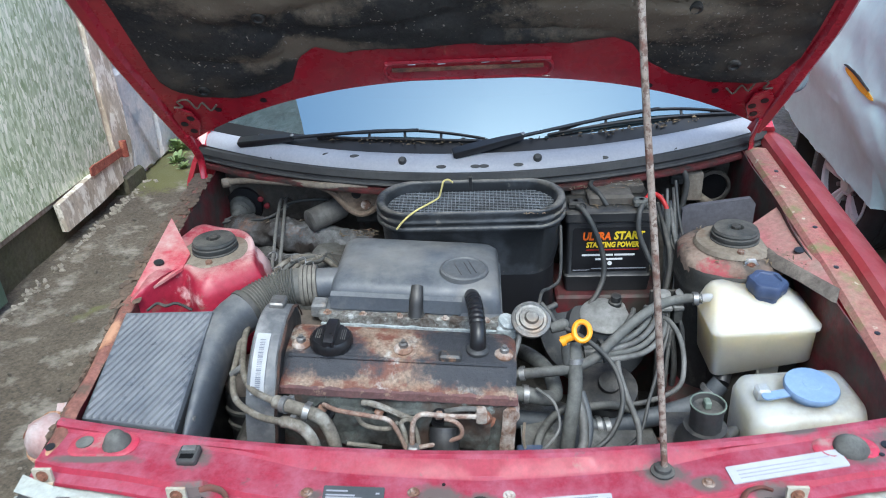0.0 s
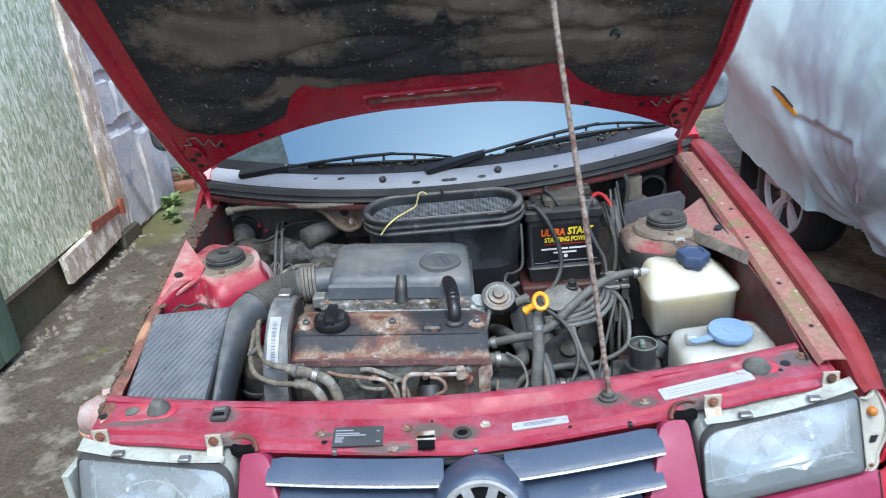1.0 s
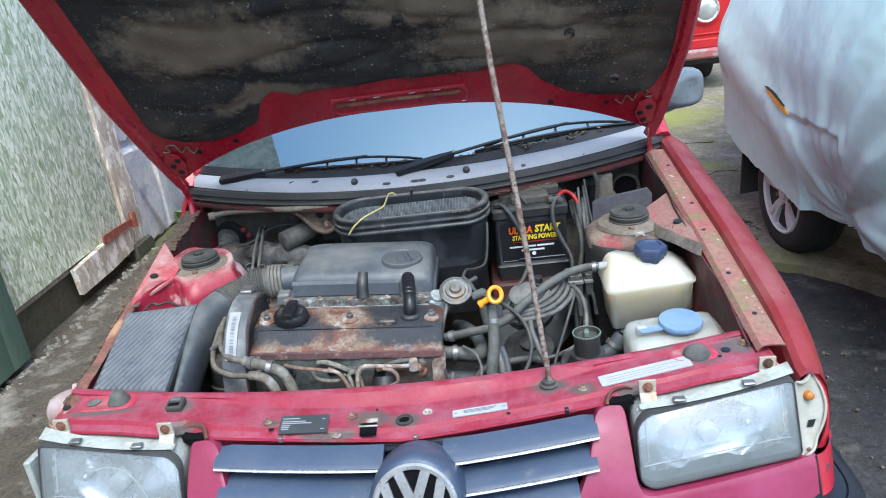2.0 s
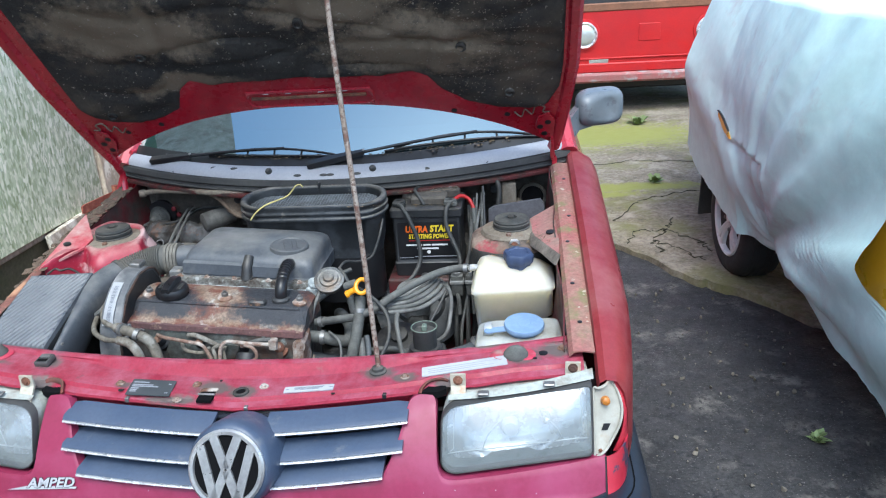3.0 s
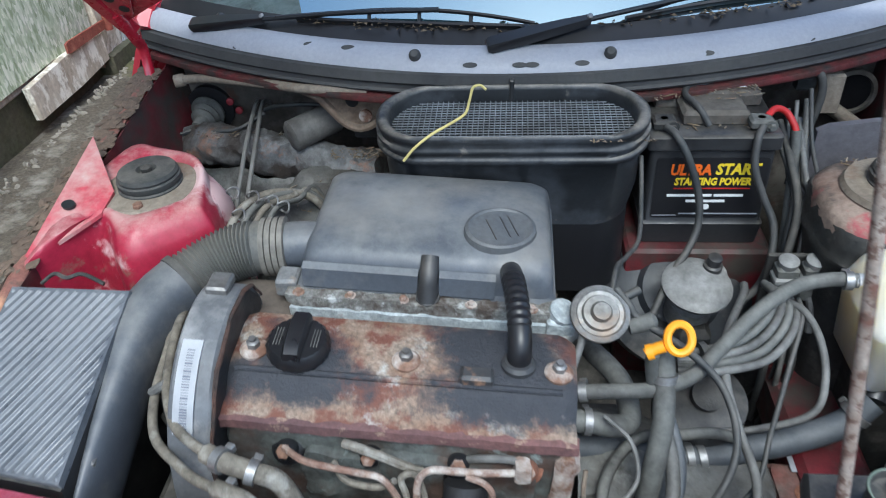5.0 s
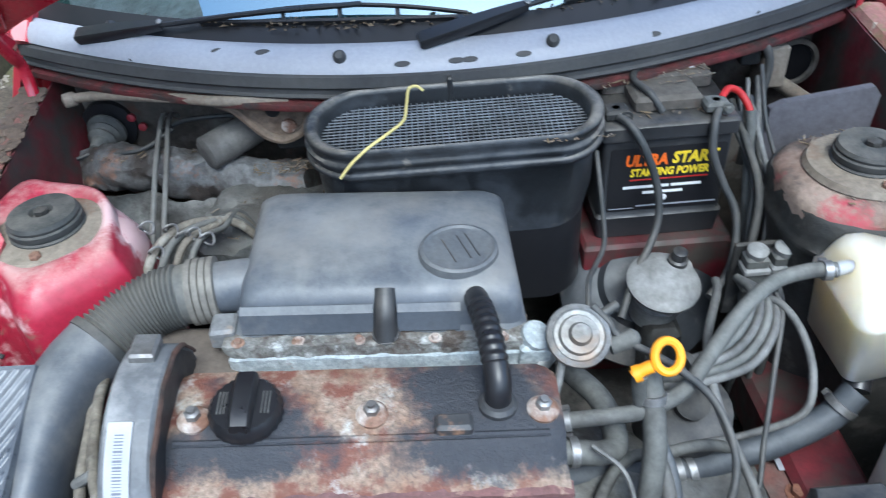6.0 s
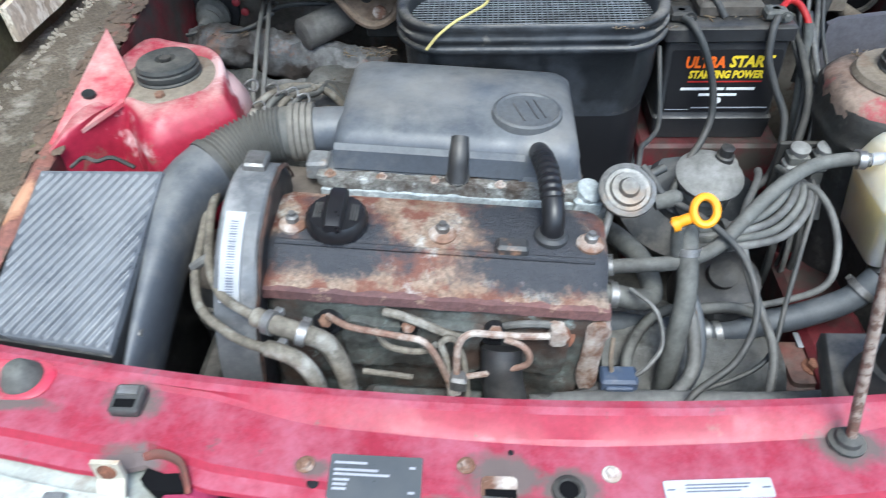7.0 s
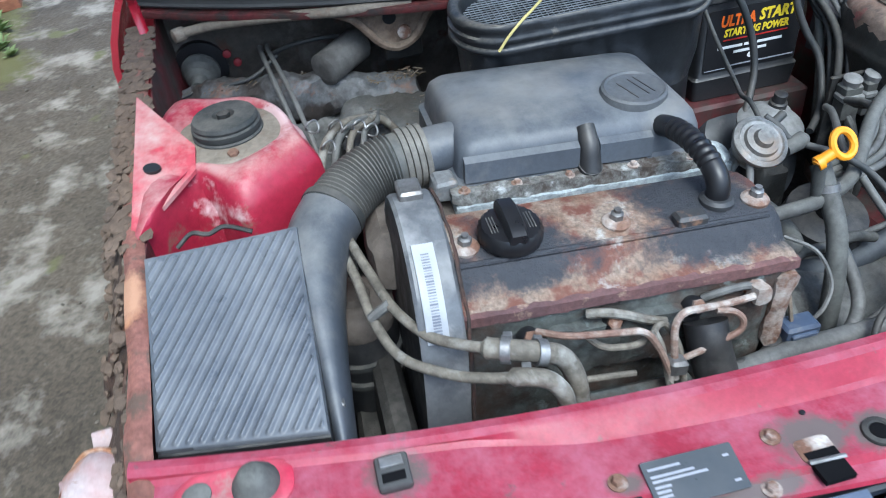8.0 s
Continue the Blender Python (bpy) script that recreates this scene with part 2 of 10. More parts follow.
M_BEIGE = mat("dirty_beige_metal", (0.27, 0.23, 0.18), (0.19, 0.155, 0.12), big=10, rough=0.75, grain=100, bump=0.3, fine=0.4,
              spots=(0.14, 0.08, 0.05), spot_scale=15, spot_cut=0.6)
M_PAD = mat("bonnet_insulation", (0.022, 0.022, 0.023), (0.040, 0.037, 0.033), big=5, rough=0.9, grain=80, bump=0.9, fine=0.6,
            spots=(0.085, 0.066, 0.046), spot_scale=3.4, spot_cut=0.60, spot_soft=0.09, fleck=((0.24, 0.21, 0.18), 95.0, 0.665),
            patches=((-0.47, 0.630, 0.16, 0.055), (-0.33, 0.660, 0.12, 0.040), (-0.34, 0.765, 0.15, 0.020), (0.30, 0.70, 0.20, 0.06), (0.1, 0.62, 0.16, 0.03)), patch_colour=(0.145, 0.115, 0.082))
M_WHITEPL = mat("yellowed_white_plastic", (0.62, 0.575, 0.46), (0.67, 0.63, 0.53), big=5, rough=0.42, grain=60, bump=0.05, fine=0.08,
                spots=(0.66, 0.52, 0.30), spot_scale=4.5, spot_cut=0.66, spot_soft=0.14)
M_TANK = mat("cloudy_white_plastic", (0.52, 0.53, 0.50), (0.42, 0.42, 0.38), big=6, rough=0.42, grain=60, bump=0.05, fine=0.12,
             spots=(0.28, 0.24, 0.18), spot_scale=6, spot_cut=0.64, spot_soft=0.1)
for _m in (M_WHITEPL, M_TANK):
    _b = _m.node_tree.nodes["Principled BSDF"]
    _b.inputs["Subsurface Weight"].default_value = 1.0
    _b.inputs["Subsurface Radius"].default_value = (1.0, 0.9, 0.65)
    _b.inputs["Subsurface Scale"].default_value = 0.15
M_BLUE = mat("pale_blue_cap", (0.18, 0.28, 0.46), (0.22, 0.32, 0.49), big=12, rough=0.5, grain=100, bump=0.04, fine=0.15)
M_DARKBLUE = mat("dark_blue_cap", (0.035, 0.055, 0.12), (0.06, 0.08, 0.15), big=14, rough=0.5, grain=100, bump=0.06, fine=0.2)
M_ORANGE = mat("orange_plastic", (0.85, 0.36, 0.012), (0.78, 0.30, 0.01), big=12, rough=0.4, grain=100, bump=0.02, fine=0.08)
M_COWL = mat("faded_grey_plastic", (0.29, 0.298, 0.335), (0.34, 0.348, 0.385), big=5, rough=0.5, grain=150, bump=0.05, fine=0.14)
M_SEAL = mat("grey_rubber_seal", (0.035, 0.035, 0.037), (0.065, 0.064, 0.062), big=9, rough=0.7, grain=100, bump=0.1, fine=0.25)
M_GRILLE = mat("blue_grey_grille", (0.050, 0.072, 0.122), (0.066, 0.088, 0.140), big=7, rough=0.42, grain=120, bump=0.05, fine=0.18,
               spots=(0.15, 0.155, 0.165), spot_scale=16, spot_cut=0.68, spot_soft=0.08)
M_CHROME = mat("worn_chrome", (0.72, 0.72, 0.73), (0.80, 0.80, 0.80), big=9, rough=0.25, metal=0.6, grain=150, bump=0.04, fine=0.1)
M_BUMPER = mat("dark_blue_grey_bumper", (0.013, 0.017, 0.027), (0.023, 0.027, 0.038), big=4, rough=0.38, specular=0.45, grain=140, bump=0.06, fine=0.2)
M_WHITE = mat("white_paint", (0.58, 0.60, 0.63), (0.50, 0.52, 0.55), big=9, rough=0.5, grain=90, bump=0.05, fine=0.12)
M_LABEL = mat("white_label", (0.45, 0.46, 0.49), (0.38, 0.39, 0.42), big=12, rough=0.45, grain=120, bump=0.02, fine=0.08)
M_LABELTXT = mat("label_grey_print", (0.14, 0.15, 0.19), rough=0.5, bump=0, fine=0.05)
M_BLACKLBL = mat("black_label", (0.045, 0.05, 0.055), (0.06, 0.065, 0.07), big=12, rough=0.35, bump=0.02, fine=0.1)
M_LAMPHOUSE = mat("aged_white_housing", (0.47, 0.50, 0.47), (0.36, 0.375, 0.34), big=9, rough=0.6, grain=90, bump=0.15, fine=0.28,
                  spots=(0.19, 0.15, 0.11), spot_scale=14, spot_cut=0.62)
M_LUG = mat("stained_cream_lug", (0.52, 0.49, 0.41), (0.42, 0.37, 0.29), big=18, rough=0.6, grain=90, bump=0.15, fine=0.25, spots=(0.40, 0.20, 0.09), spot_scale=30, spot_cut=0.62)
M_LAMPDARK = mat("grey_green_lamp_wall", (0.17, 0.20, 0.195), (0.11, 0.13, 0.13), big=12, rough=0.3, metal=0.3, grain=60, bump=0.02, fine=0.15)
M_REFL = mat("lamp_reflector", (0.62, 0.65, 0.68), (0.50, 0.54, 0.57), big=12, rough=0.22, metal=0.65, grain=30, bump=0.02, fine=0.1)
M_LENS = glass("lamp_lens", (0.80, 0.83, 0.84), 0.10, 0.16)
_n, _l = M_LENS.node_tree.nodes, M_LENS.node_tree.links
_haze, _mx = _n.new("ShaderNodeBsdfDiffuse"), _n.new("ShaderNodeMixShader")
_haze.inputs[0].default_value = (0.40, 0.43, 0.45, 1)
_mx.inputs[0].default_value = 0.30
_l.new(_n["Mix Shader"].outputs[0], _mx.inputs[1])
_l.new(_haze.outputs[0], _mx.inputs[2])
_l.new(_mx.outputs[0], _n["Material Output"].inputs[0])
M_SHELL = mat("faded_lamp_dome", (0.50, 0.42, 0.41), (0.38, 0.24, 0.23), big=20, rough=0.5, grain=90, bump=0.2, fine=0.25, spots=(0.42, 0.18, 0.06), spot_scale=16, spot_cut=0.60)
M_SHELLRED = mat("grimy_red_lamp_glass", (0.20, 0.045, 0.055), (0.12, 0.035, 0.035), big=16, rough=0.4, grain=90, bump=0.3, fine=0.35, spots=(0.36, 0.16, 0.07), spot_scale=18, spot_cut=0.58)
M_RUSTORANGE = mat("bright_orange_rust", (0.40, 0.20, 0.10), (0.28, 0.11, 0.06), big=22, rough=0.85, grain=130, bump=0.5, fine=0.4, spots=(0.58, 0.43, 0.33), spot_scale=24, spot_cut=0.56)
# Also painted as the shade inside holes and openings.
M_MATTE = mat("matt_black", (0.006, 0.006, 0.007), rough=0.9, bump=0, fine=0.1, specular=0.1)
M_FUEL = mat("dusty_fuel_hose", (0.23, 0.205, 0.165), (0.12, 0.104, 0.082), big=26, rough=0.75, grain=110, bump=0.2, fine=0.45, spots=(0.30, 0.29, 0.26), spot_scale=20, spot_cut=0.60)
M_CRUST = mat("white_corroded_aluminium", (0.40, 0.45, 0.47), (0.58, 0.62, 0.63), big=24, rough=0.75, grain=150, bump=0.8, fine=0.5,
              spots=(0.24, 0.27, 0.28), spot_scale=20, spot_cut=0.58, spots2=(0.26, 0.15, 0.09), spots2_scale=26, spots2_cut=0.66)
M_MANI = mat("brown_dusty_casting", (0.17, 0.14, 0.115), (0.12, 0.10, 0.085), big=9, rough=0.9, grain=80, bump=0.3, fine=0.35)
M_STRUTL = mat("worn_red_tower", dust=0.7, top_tint=(0.54, 0.40, 0.36), dust_from=0.55, c1=(0.37, 0.020, 0.052), c2=(0.29, 0.014, 0.036), big=9, rough=0.40, grain=90, bump=0.15, fine=0.25,
               spots=(0.56, 0.38, 0.38), spot_scale=5.5, spot_cut=0.54, spot_soft=0.03, spots2=(0.20, 0.12, 0.09), spots2_scale=19, spots2_cut=0.64)
M_FLUTE = glass("lamp_flute", (0.95, 0.96, 0.96), 0.2, 0.06)
M_SCREEN = glass("windscreen_glass", (0.30, 0.38, 0.37), 0.01, 0.46)
M_SCREEN.node_tree.nodes["Glossy BSDF"].inputs[0].default_value = (0.64, 0.79, 0.82, 1)
M_AMBER = mat("amber_bulb", (0.52, 0.19, 0.03), rough=0.25, bump=0, fine=0.05)
M_WHITEOLD = mat("grubby_white_plastic", (0.43, 0.42, 0.37), (0.35, 0.33, 0.28), big=12, rough=0.5, grain=90, bump=0.05, fine=0.15, spots=(0.30, 0.24, 0.17), spot_scale=18, spot_cut=0.64)
M_INTERIOR = mat("dark_interior", (0.02, 0.021, 0.023), (0.035, 0.036, 0.04), big=5, rough=0.7, grain=70, bump=0.1, fine=0.2)
M_YELLOW = mat("yellow_sleeve", (0.60, 0.52, 0.20), (0.48, 0.40, 0.15), big=30, rough=0.6, bump=0.02, fine=0.2)
M_REDCABLE = mat("red_cable", (0.50, 0.02, 0.02), rough=0.5, bump=0, fine=0.1)
M_TXTORANGE = mat("orange_print", (0.85, 0.16, 0.015), rough=0.4, bump=0, fine=0.05)
M_TXTYELLOW = mat("yellow_print", (0.88, 0.66, 0.03), rough=0.4, bump=0, fine=0.05)
M_TXTWHITE = mat("white_print", (0.82, 0.82, 0.82), rough=0.4, bump=0, fine=0.05)
M_TXTRED = mat("red_print", (0.45, 0.02, 0.015), rough=0.4, bump=0, fine=0.05)
# Print and rubber, and painted shade in holes, gaps and hollows.
M_FLATBLACK = mat("flat_black", (0.012, 0.012, 0.014), rough=0.4, bump=0, fine=0.05)
M_MESH = mat("grey_wire_mesh", (0.19, 0.205, 0.225), (0.11, 0.115, 0.12), big=20, rough=0.5, metal=0.4, bump=0.05, fine=0.2)
M_TARP = mat("silver_grey_cover", (0.70, 0.94, 0.89), (0.64, 0.87, 0.82), big=2.2, rough=0.55, grain=16, bump=0.45, fine=0.10,
             spots=(0.46, 0.45, 0.43), spot_scale=2.6, spot_cut=0.66, spot_soft=0.1)
M_CARYELLOW = mat("yellow_car_paint", (0.80, 0.40, 0.01), (0.74, 0.36, 0.01), big=3, rough=0.3, bump=0.02, fine=0.06, coat=0.4)
M_TYRE = mat("tyre_rubber", (0.022, 0.022, 0.023), (0.04, 0.038, 0.036), big=6, rough=0.8, grain=90, bump=0.15, fine=0.25)
M_ALLOY = mat("silver_alloy", (0.76, 0.77, 0.76), (0.66, 0.66, 0.66), big=8, rough=0.35, metal=0.15, grain=90, bump=0.03, fine=0.12)
M_VANRED = mat("old_red_paint", (0.55, 0.018, 0.02), (0.46, 0.014, 0.018), big=2.5, rough=0.4, grain=70, bump=0.04, fine=0.15,
               spots=(0.50, 0.30, 0.27), spot_scale=5, spot_cut=0.72, spot_soft=0.04)
def strand_board():
    """Flakes of wood pressed flat, under thin green paint and moss."""
    m = mat("mossy_strand_board", (0.60, 0.66, 0.46), (0.72, 0.75, 0.56), big=1.6, rough=0.85, grain=40, bump=0.5, fine=0.3, stretch=(1, 1.6, 0.6))
    n, l = m.node_tree.nodes, m.node_tree.links
    b = n["Principled BSDF"]
    tc = n["Texture Coordinate"]
    col = b.inputs["Base Color"].links[0].from_socket
    for k, (turn, sy, sz, cut) in enumerate(((4, 66, 20, 0.50), (-18, 84, 24, 0.58), (26, 62, 20, 0.60), (-42, 66, 22, 0.66), (12, 92, 30, 0.58), (52, 74, 26, 0.74))):
        mp = n.new("ShaderNodeMapping")
        mp.inputs["Rotation"].default_value = (radians(turn), 0, 0)
        mp.inputs["Location"].default_value = (0, k * 3.3, k * 1.7)
        mp.inputs["Scale"].default_value = (0.01, sy, sz)
        v = n.new("ShaderNodeTexVoronoi")
        v.inputs["Scale"].default_value = 1.0
        l.new(tc.outputs["Object"], mp.inputs[0])
        l.new(mp.outputs[0], v.inputs["Vector"])
        sep = n.new("ShaderNodeSeparateColor")
        l.new(v.outputs["Color"], sep.inputs[0])
        r = n.new("ShaderNodeValToRGB")
        r.color_ramp.elements[0].color, r.color_ramp.elements[1].color = (0.27, 0.34, 0.17, 1), (0.98, 0.97, 0.82, 1)
        e = r.color_ramp.elements.new(0.5)
        e.color = (0.58, 0.65, 0.43, 1)
        l.new(sep.outputs[0], r.inputs[0])
        g = n.new("ShaderNodeMapRange")
        g.inputs["From Min"].default_value, g.inputs["From Max"].default_value = cut, cut + 0.02
        g.inputs["To Max"].default_value = 0.75
        l.new(sep.outputs[1], g.inputs["Value"])
        x = n.new("ShaderNodeMix")
        x.data_type = "RGBA"
        l.new(g.outputs[0], x.inputs[0])
        l.new(col, x.inputs[6])
        l.new(r.outputs[0], x.inputs[7])
        col = x.outputs[2]
    l.new(col, b.inputs["Base Color"])
    return m


M_OSB = strand_board()
M_PLINTH = mat("mossy_concrete", (0.13, 0.115, 0.075), (0.10, 0.105, 0.05), big=5, rough=0.9, grain=50, bump=0.5, fine=0.45)
M_GREENWOOD = mat("dark_green_timber", (0.10, 0.165, 0.115), (0.15, 0.22, 0.155), big=3, rough=0.75, grain=45, bump=0.4, fine=0.35,
                  stretch=(1, 3, 0.35))
M_OLDWOOD = mat("weathered_timber", (0.60, 0.56, 0.48), (0.43, 0.38, 0.31), big=5, rough=0.85, grain=40, bump=0.5, fine=0.45,
                stretch=(1, 3, 0.4), spots=(0.55, 0.50, 0.44), spot_scale=9, spot_cut=0.55)
M_STONE = mat("whitewashed_stone", (0.80, 0.74, 0.70), (0.56, 0.59, 0.63), big=4.5, rough=0.85, grain=45, bump=0.8, fine=0.25,
              spots=(0.36, 0.39, 0.43), spot_scale=7, spot_cut=0.60, spot_soft=0.07, island=0.08, spots2=(0.20, 0.20, 0.21), spots2_scale=26, spots2_cut=0.67, spots2_soft=0.03)
M_PEELPOST = mat("peeling_cream_paint", (0.76, 0.66, 0.52), (0.54, 0.44, 0.33), big=6, rough=0.85, grain=34, bump=0.8, fine=0.35,
                 stretch=(2, 1.7, 0.8), spots=(0.90, 0.84, 0.73), spot_scale=10, spot_cut=0.54, spot_soft=0.04, spots2=(0.26, 0.22, 0.18), spots2_scale=17, spots2_cut=0.66)
M_STRAP = mat("red_oxide_strap", (0.38, 0.11, 0.075), (0.30, 0.075, 0.05), big=14, rough=0.8, grain=90, bump=0.5, fine=0.35, spots=(0.50, 0.20, 0.12), spot_scale=18, spot_cut=0.62, spots2=(0.12, 0.05, 0.04), spots2_scale=30, spots2_cut=0.64)
M_MORTAR = mat("grey_mortar", (0.52, 0.51, 0.50), (0.36, 0.36, 0.37), big=6, rough=0.9, grain=50, bump=0.5, fine=0.35)
M_CRACK = mat("earth_in_a_crack", (0.075, 0.066, 0.045), (0.05, 0.05, 0.028), big=9, rough=0.95, bump=0.2, fine=0.4)
M_GRIT = mat("mixed_stone_chips", (0.24, 0.21, 0.17), (0.12, 0.105, 0.085), big=5, rough=0.95, grain=80, bump=0.4, fine=0.3)
M_RUBBLE = mat("pale_mortar_crumbs", (0.40, 0.36, 0.30), (0.28, 0.25, 0.20), big=12, rough=0.95, grain=80, bump=0.5, fine=0.35)
M_BRICK = mat("orange_brick", (0.36, 0.15, 0.08), (0.28, 0.12, 0.07), big=9, rough=0.85, grain=60, bump=0.4, fine=0.35)
M_WEED = mat("green_weed", (0.19, 0.27, 0.10), (0.26, 0.33, 0.13), big=9, rough=0.6, bump=0.05, fine=0.2)
M_GROUND = mat("old_wet_tarmac", (0.074, 0.071, 0.071), (0.034, 0.033, 0.035), big=2.4, rough=0.5, rough2=0.85, grain=75, bump=1.0, fine=0.85,
               spots=(0.135, 0.125, 0.115), spot_scale=6, spot_cut=0.61, spot_soft=0.06, fleck=((0.17, 0.16, 0.15), 150.0, 0.65), spots2=(0.016, 0.016, 0.017), spots2_scale=45, spots2_cut=0.57)
M_CONC = mat("mossy_yard_concrete", (0.172, 0.140, 0.100), (0.105, 0.084, 0.060), big=1.8, rough=0.9, grain=70, bump=1.0, fine=0.8,
             spots=(0.30, 0.27, 0.225), spot_scale=4.5, spot_cut=0.59, spot_soft=0.07, fleck=((0.12, 0.115, 0.05), 4.0, 0.66),
             patches=((-1.88, 3.25, 0.17, 0.22), (-2.0, 3.75, 0.14, 0.4)), patch_colour=(0.115, 0.11, 0.04))
M_MOSSCONC = mat("mossy_broken_concrete", (0.37, 0.315, 0.245), (0.225, 0.185, 0.135), big=3.2, rough=0.9, grain=38, bump=1.0, fine=0.7,
                 spots=(0.17, 0.165, 0.06), spot_scale=2.2, spot_cut=0.58, spot_soft=0.1, spots2=(0.34, 0.30, 0.245), spots2_scale=7, spots2_cut=0.62, spots2_soft=0.10,
                 patches=((1.30, 3.66, 0.45, 0.09), (1.05, 3.50, 0.3, 0.06), (1.2, 5.2, 0.9, 0.4)), patch_colour=(0.23, 0.235, 0.06))

# ---- mesh helpers ----
def thing(name, at, label, category, group="", kind=""):
    ob = new(name)
    ob.empty_display_size = 0.02
    ob.location = at
    return tagged(ob, label, category, group, kind)


def part(name, bm, material, parent=None, label="", smooth=True, sharp=40):
    """Links a bmesh, made in world metres, as one mesh object under a thing or a part."""
    bmesh.ops.recalc_face_normals(bm, faces=bm.faces[:])
    me = bpy.data.meshes.new(name)
    bm.to_mesh(me)
    bm.free()
    me.materials.append(material)
    if smooth:
        for p in me.polygons:
            p.use_smooth = True
        me.set_sharp_from_angle(angle=radians(sharp))
    ob = new(name, me)
    if parent:
        ob.parent = parent
        if parent.type == "EMPTY":
            ob.matrix_parent_inverse = parent.matrix_basis.inverted()
    if label:
        ob["label"] = label
    return ob


def B():
    return bmesh.new()


def solo(name, bm, material, label, category, group="", kind="", smooth=True):
    """A thing that is one mesh."""
    return tagged(part(name, bm, material, smooth=smooth), label, category, group, kind)


def catmull(pts, steps, closed=False):
    pts = [Vector(p) for p in pts]
    n, out = len(pts), []
    for i in range(n if closed else n - 1):
        p0 = pts[i - 1] if closed or i else pts[0] * 2 - pts[1]
        p1, p2 = pts[i], pts[(i + 1) % n]
        p3 = pts[(i + 2) % n] if closed or i + 2 < n else p2 * 2 - p1
        for k in range(steps):
            t = k / steps
            out.append(0.5 * (2 * p1 + (p2 - p0) * t + (2 * p0 - 5 * p1 + 4 * p2 - p3) * t * t + (3 * p1 - p0 - 3 * p2 + p3) * t ** 3))
    if not closed:
        out.append(pts[-1])
    return out


def loft(bm, rings, closed=True, caps=True, loop=False):
    vs = [[bm.verts.new(p) for p in r] for r in rings]
    m, k = len(vs[0]), len(vs)
    for i in range(k if loop else k - 1):
        a, b = vs[i], vs[(i + 1) % k]
        for j in range(m if closed else m - 1):
            bm.faces.new((a[j], a[(j + 1) % m], b[(j + 1) % m], b[j]))
    if caps and closed and not loop:
        bm.faces.new(vs[0][::-1])
        bm.faces.new(vs[-1])
    return vs


def tube(bm, pts, r, n=8, steps=6, closed=False, flat=1.0):
    """A round hose through pts; r is a number or a function of 0..1 along it."""
    path = catmull(pts, steps, closed) if steps > 1 else [Vector(p) for p in pts]
    k = len(path)
    up, rings = None, []
    for i, p in enumerate(path):
        d = (path[(i + 1) % k] if closed or i + 1 < k else p) - (path[i - 1] if closed or i else p)
        d.normalize()
        if up is None:
            up = d.orthogonal().normalized()
        up = (up - d * up.dot(d)).normalized()
        side = d.cross(up)
        rad = r(i / max(k - 1, 1)) if callable(r) else r
        rings.append([p + (up * math.cos(a) + side * math.sin(a) * flat) * rad for a in (2 * math.pi * j / n for j in range(n))])
    loft(bm, rings, caps=not closed, loop=closed)
    return bm


def lathe(bm, profile, m=Matrix(), n=24, wobble=None):
    """Rotates (radius, height) pairs about the z axis of m; wobble(angle) scales the radius."""
    rings = []
    for r, z in profile:
        ring = []
        for j in range(n):
            a = 2 * math.pi * j / n
            q = r * (wobble(a) if wobble else 1)
            ring.append(m @ Vector((q * math.cos(a), q * math.sin(a), z)))
        rings.append(ring)
    loft(bm, rings)
    return bm


def axis(at, way, spin=0.0):
    """A pose at a point whose z axis points along way."""
    return Matrix.Translation(at) @ Vector(way).to_track_quat("Z", "Y").to_matrix().to_4x4() @ Matrix.Rotation(spin, 4, "Z")


def rrect(x0, x1, y0, y1, r, n=4):
    out = []
    for cx, cy, a0 in ((x1 - r, y1 - r, 0), (x0 + r, y1 - r, 90), (x0 + r, y0 + r, 180), (x1 - r, y0 + r, 270)):
        for k in range(n + 1):
            a = radians(a0 + 90 * k / n)
            out.append((cx + r * math.cos(a), cy + r * math.sin(a)))
    return out


def slab(bm, outline, z0, z1, m=Matrix(), bevel=0.0):
    """A plate of that outline; bevel takes the edge off its top and bottom."""
    pts = [Vector((x, y, 0)) for x, y in outline]
    c = sum(pts, Vector()) / len(pts)

    def ring(z, shrink):
        return [m @ (Vector((p.x, p.y, z)) + (c - p).normalized() * shrink) for p in pts]
    rings = [ring(z0, bevel), ring(z0 + bevel, 0), ring(z1 - bevel, 0), ring(z1, bevel)] if bevel else [ring(z0, 0), ring(z1, 0)]
    loft(bm, rings)
    return bm


def box(bm, x0, x1, y0, y1, z0, z1, r=0.004, m=Matrix()):
    r = min(r, abs(x1 - x0) / 2.2, abs(y1 - y0) / 2.2, abs(z1 - z0) / 2.2)
    o = rrect(x0, x1, y0, y1, r, 2)
    i = rrect(x0 + r, x1 - r, y0 + r, y1 - r, r * 0.05, 2)
    loft(bm, [[m @ Vector((x, y, z)) for x, y in q] for q, z in ((i, z0), (o, z0 + r), (o, z1 - r), (i, z1))])
    return bm


def sheet(bm, f, nu, nv, thick=0.0):
    """A surface f(u, v) over the unit square, with a thickness."""
    vs = [[bm.verts.new(f(i / nu, j / nv)) for j in range(nv + 1)] for i in range(nu + 1)]
    faces = []
    for i in range(nu):
        for j in range(nv):
            faces.append(bm.faces.new((vs[i][j], vs[i + 1][j], vs[i + 1][j + 1], vs[i][j + 1])))
    if thick:
        bmesh.ops.recalc_face_normals(bm, faces=faces)
        bmesh.ops.solidify(bm, geom=faces, thickness=thick)
    return bm


def bumpy(bm, amount, scale, seed=0.0):
    for v in bm.verts:
        v.co += Vector(noise.noise_vector(v.co * scale + Vector((seed, 0, 0)))) * amount
    return bm


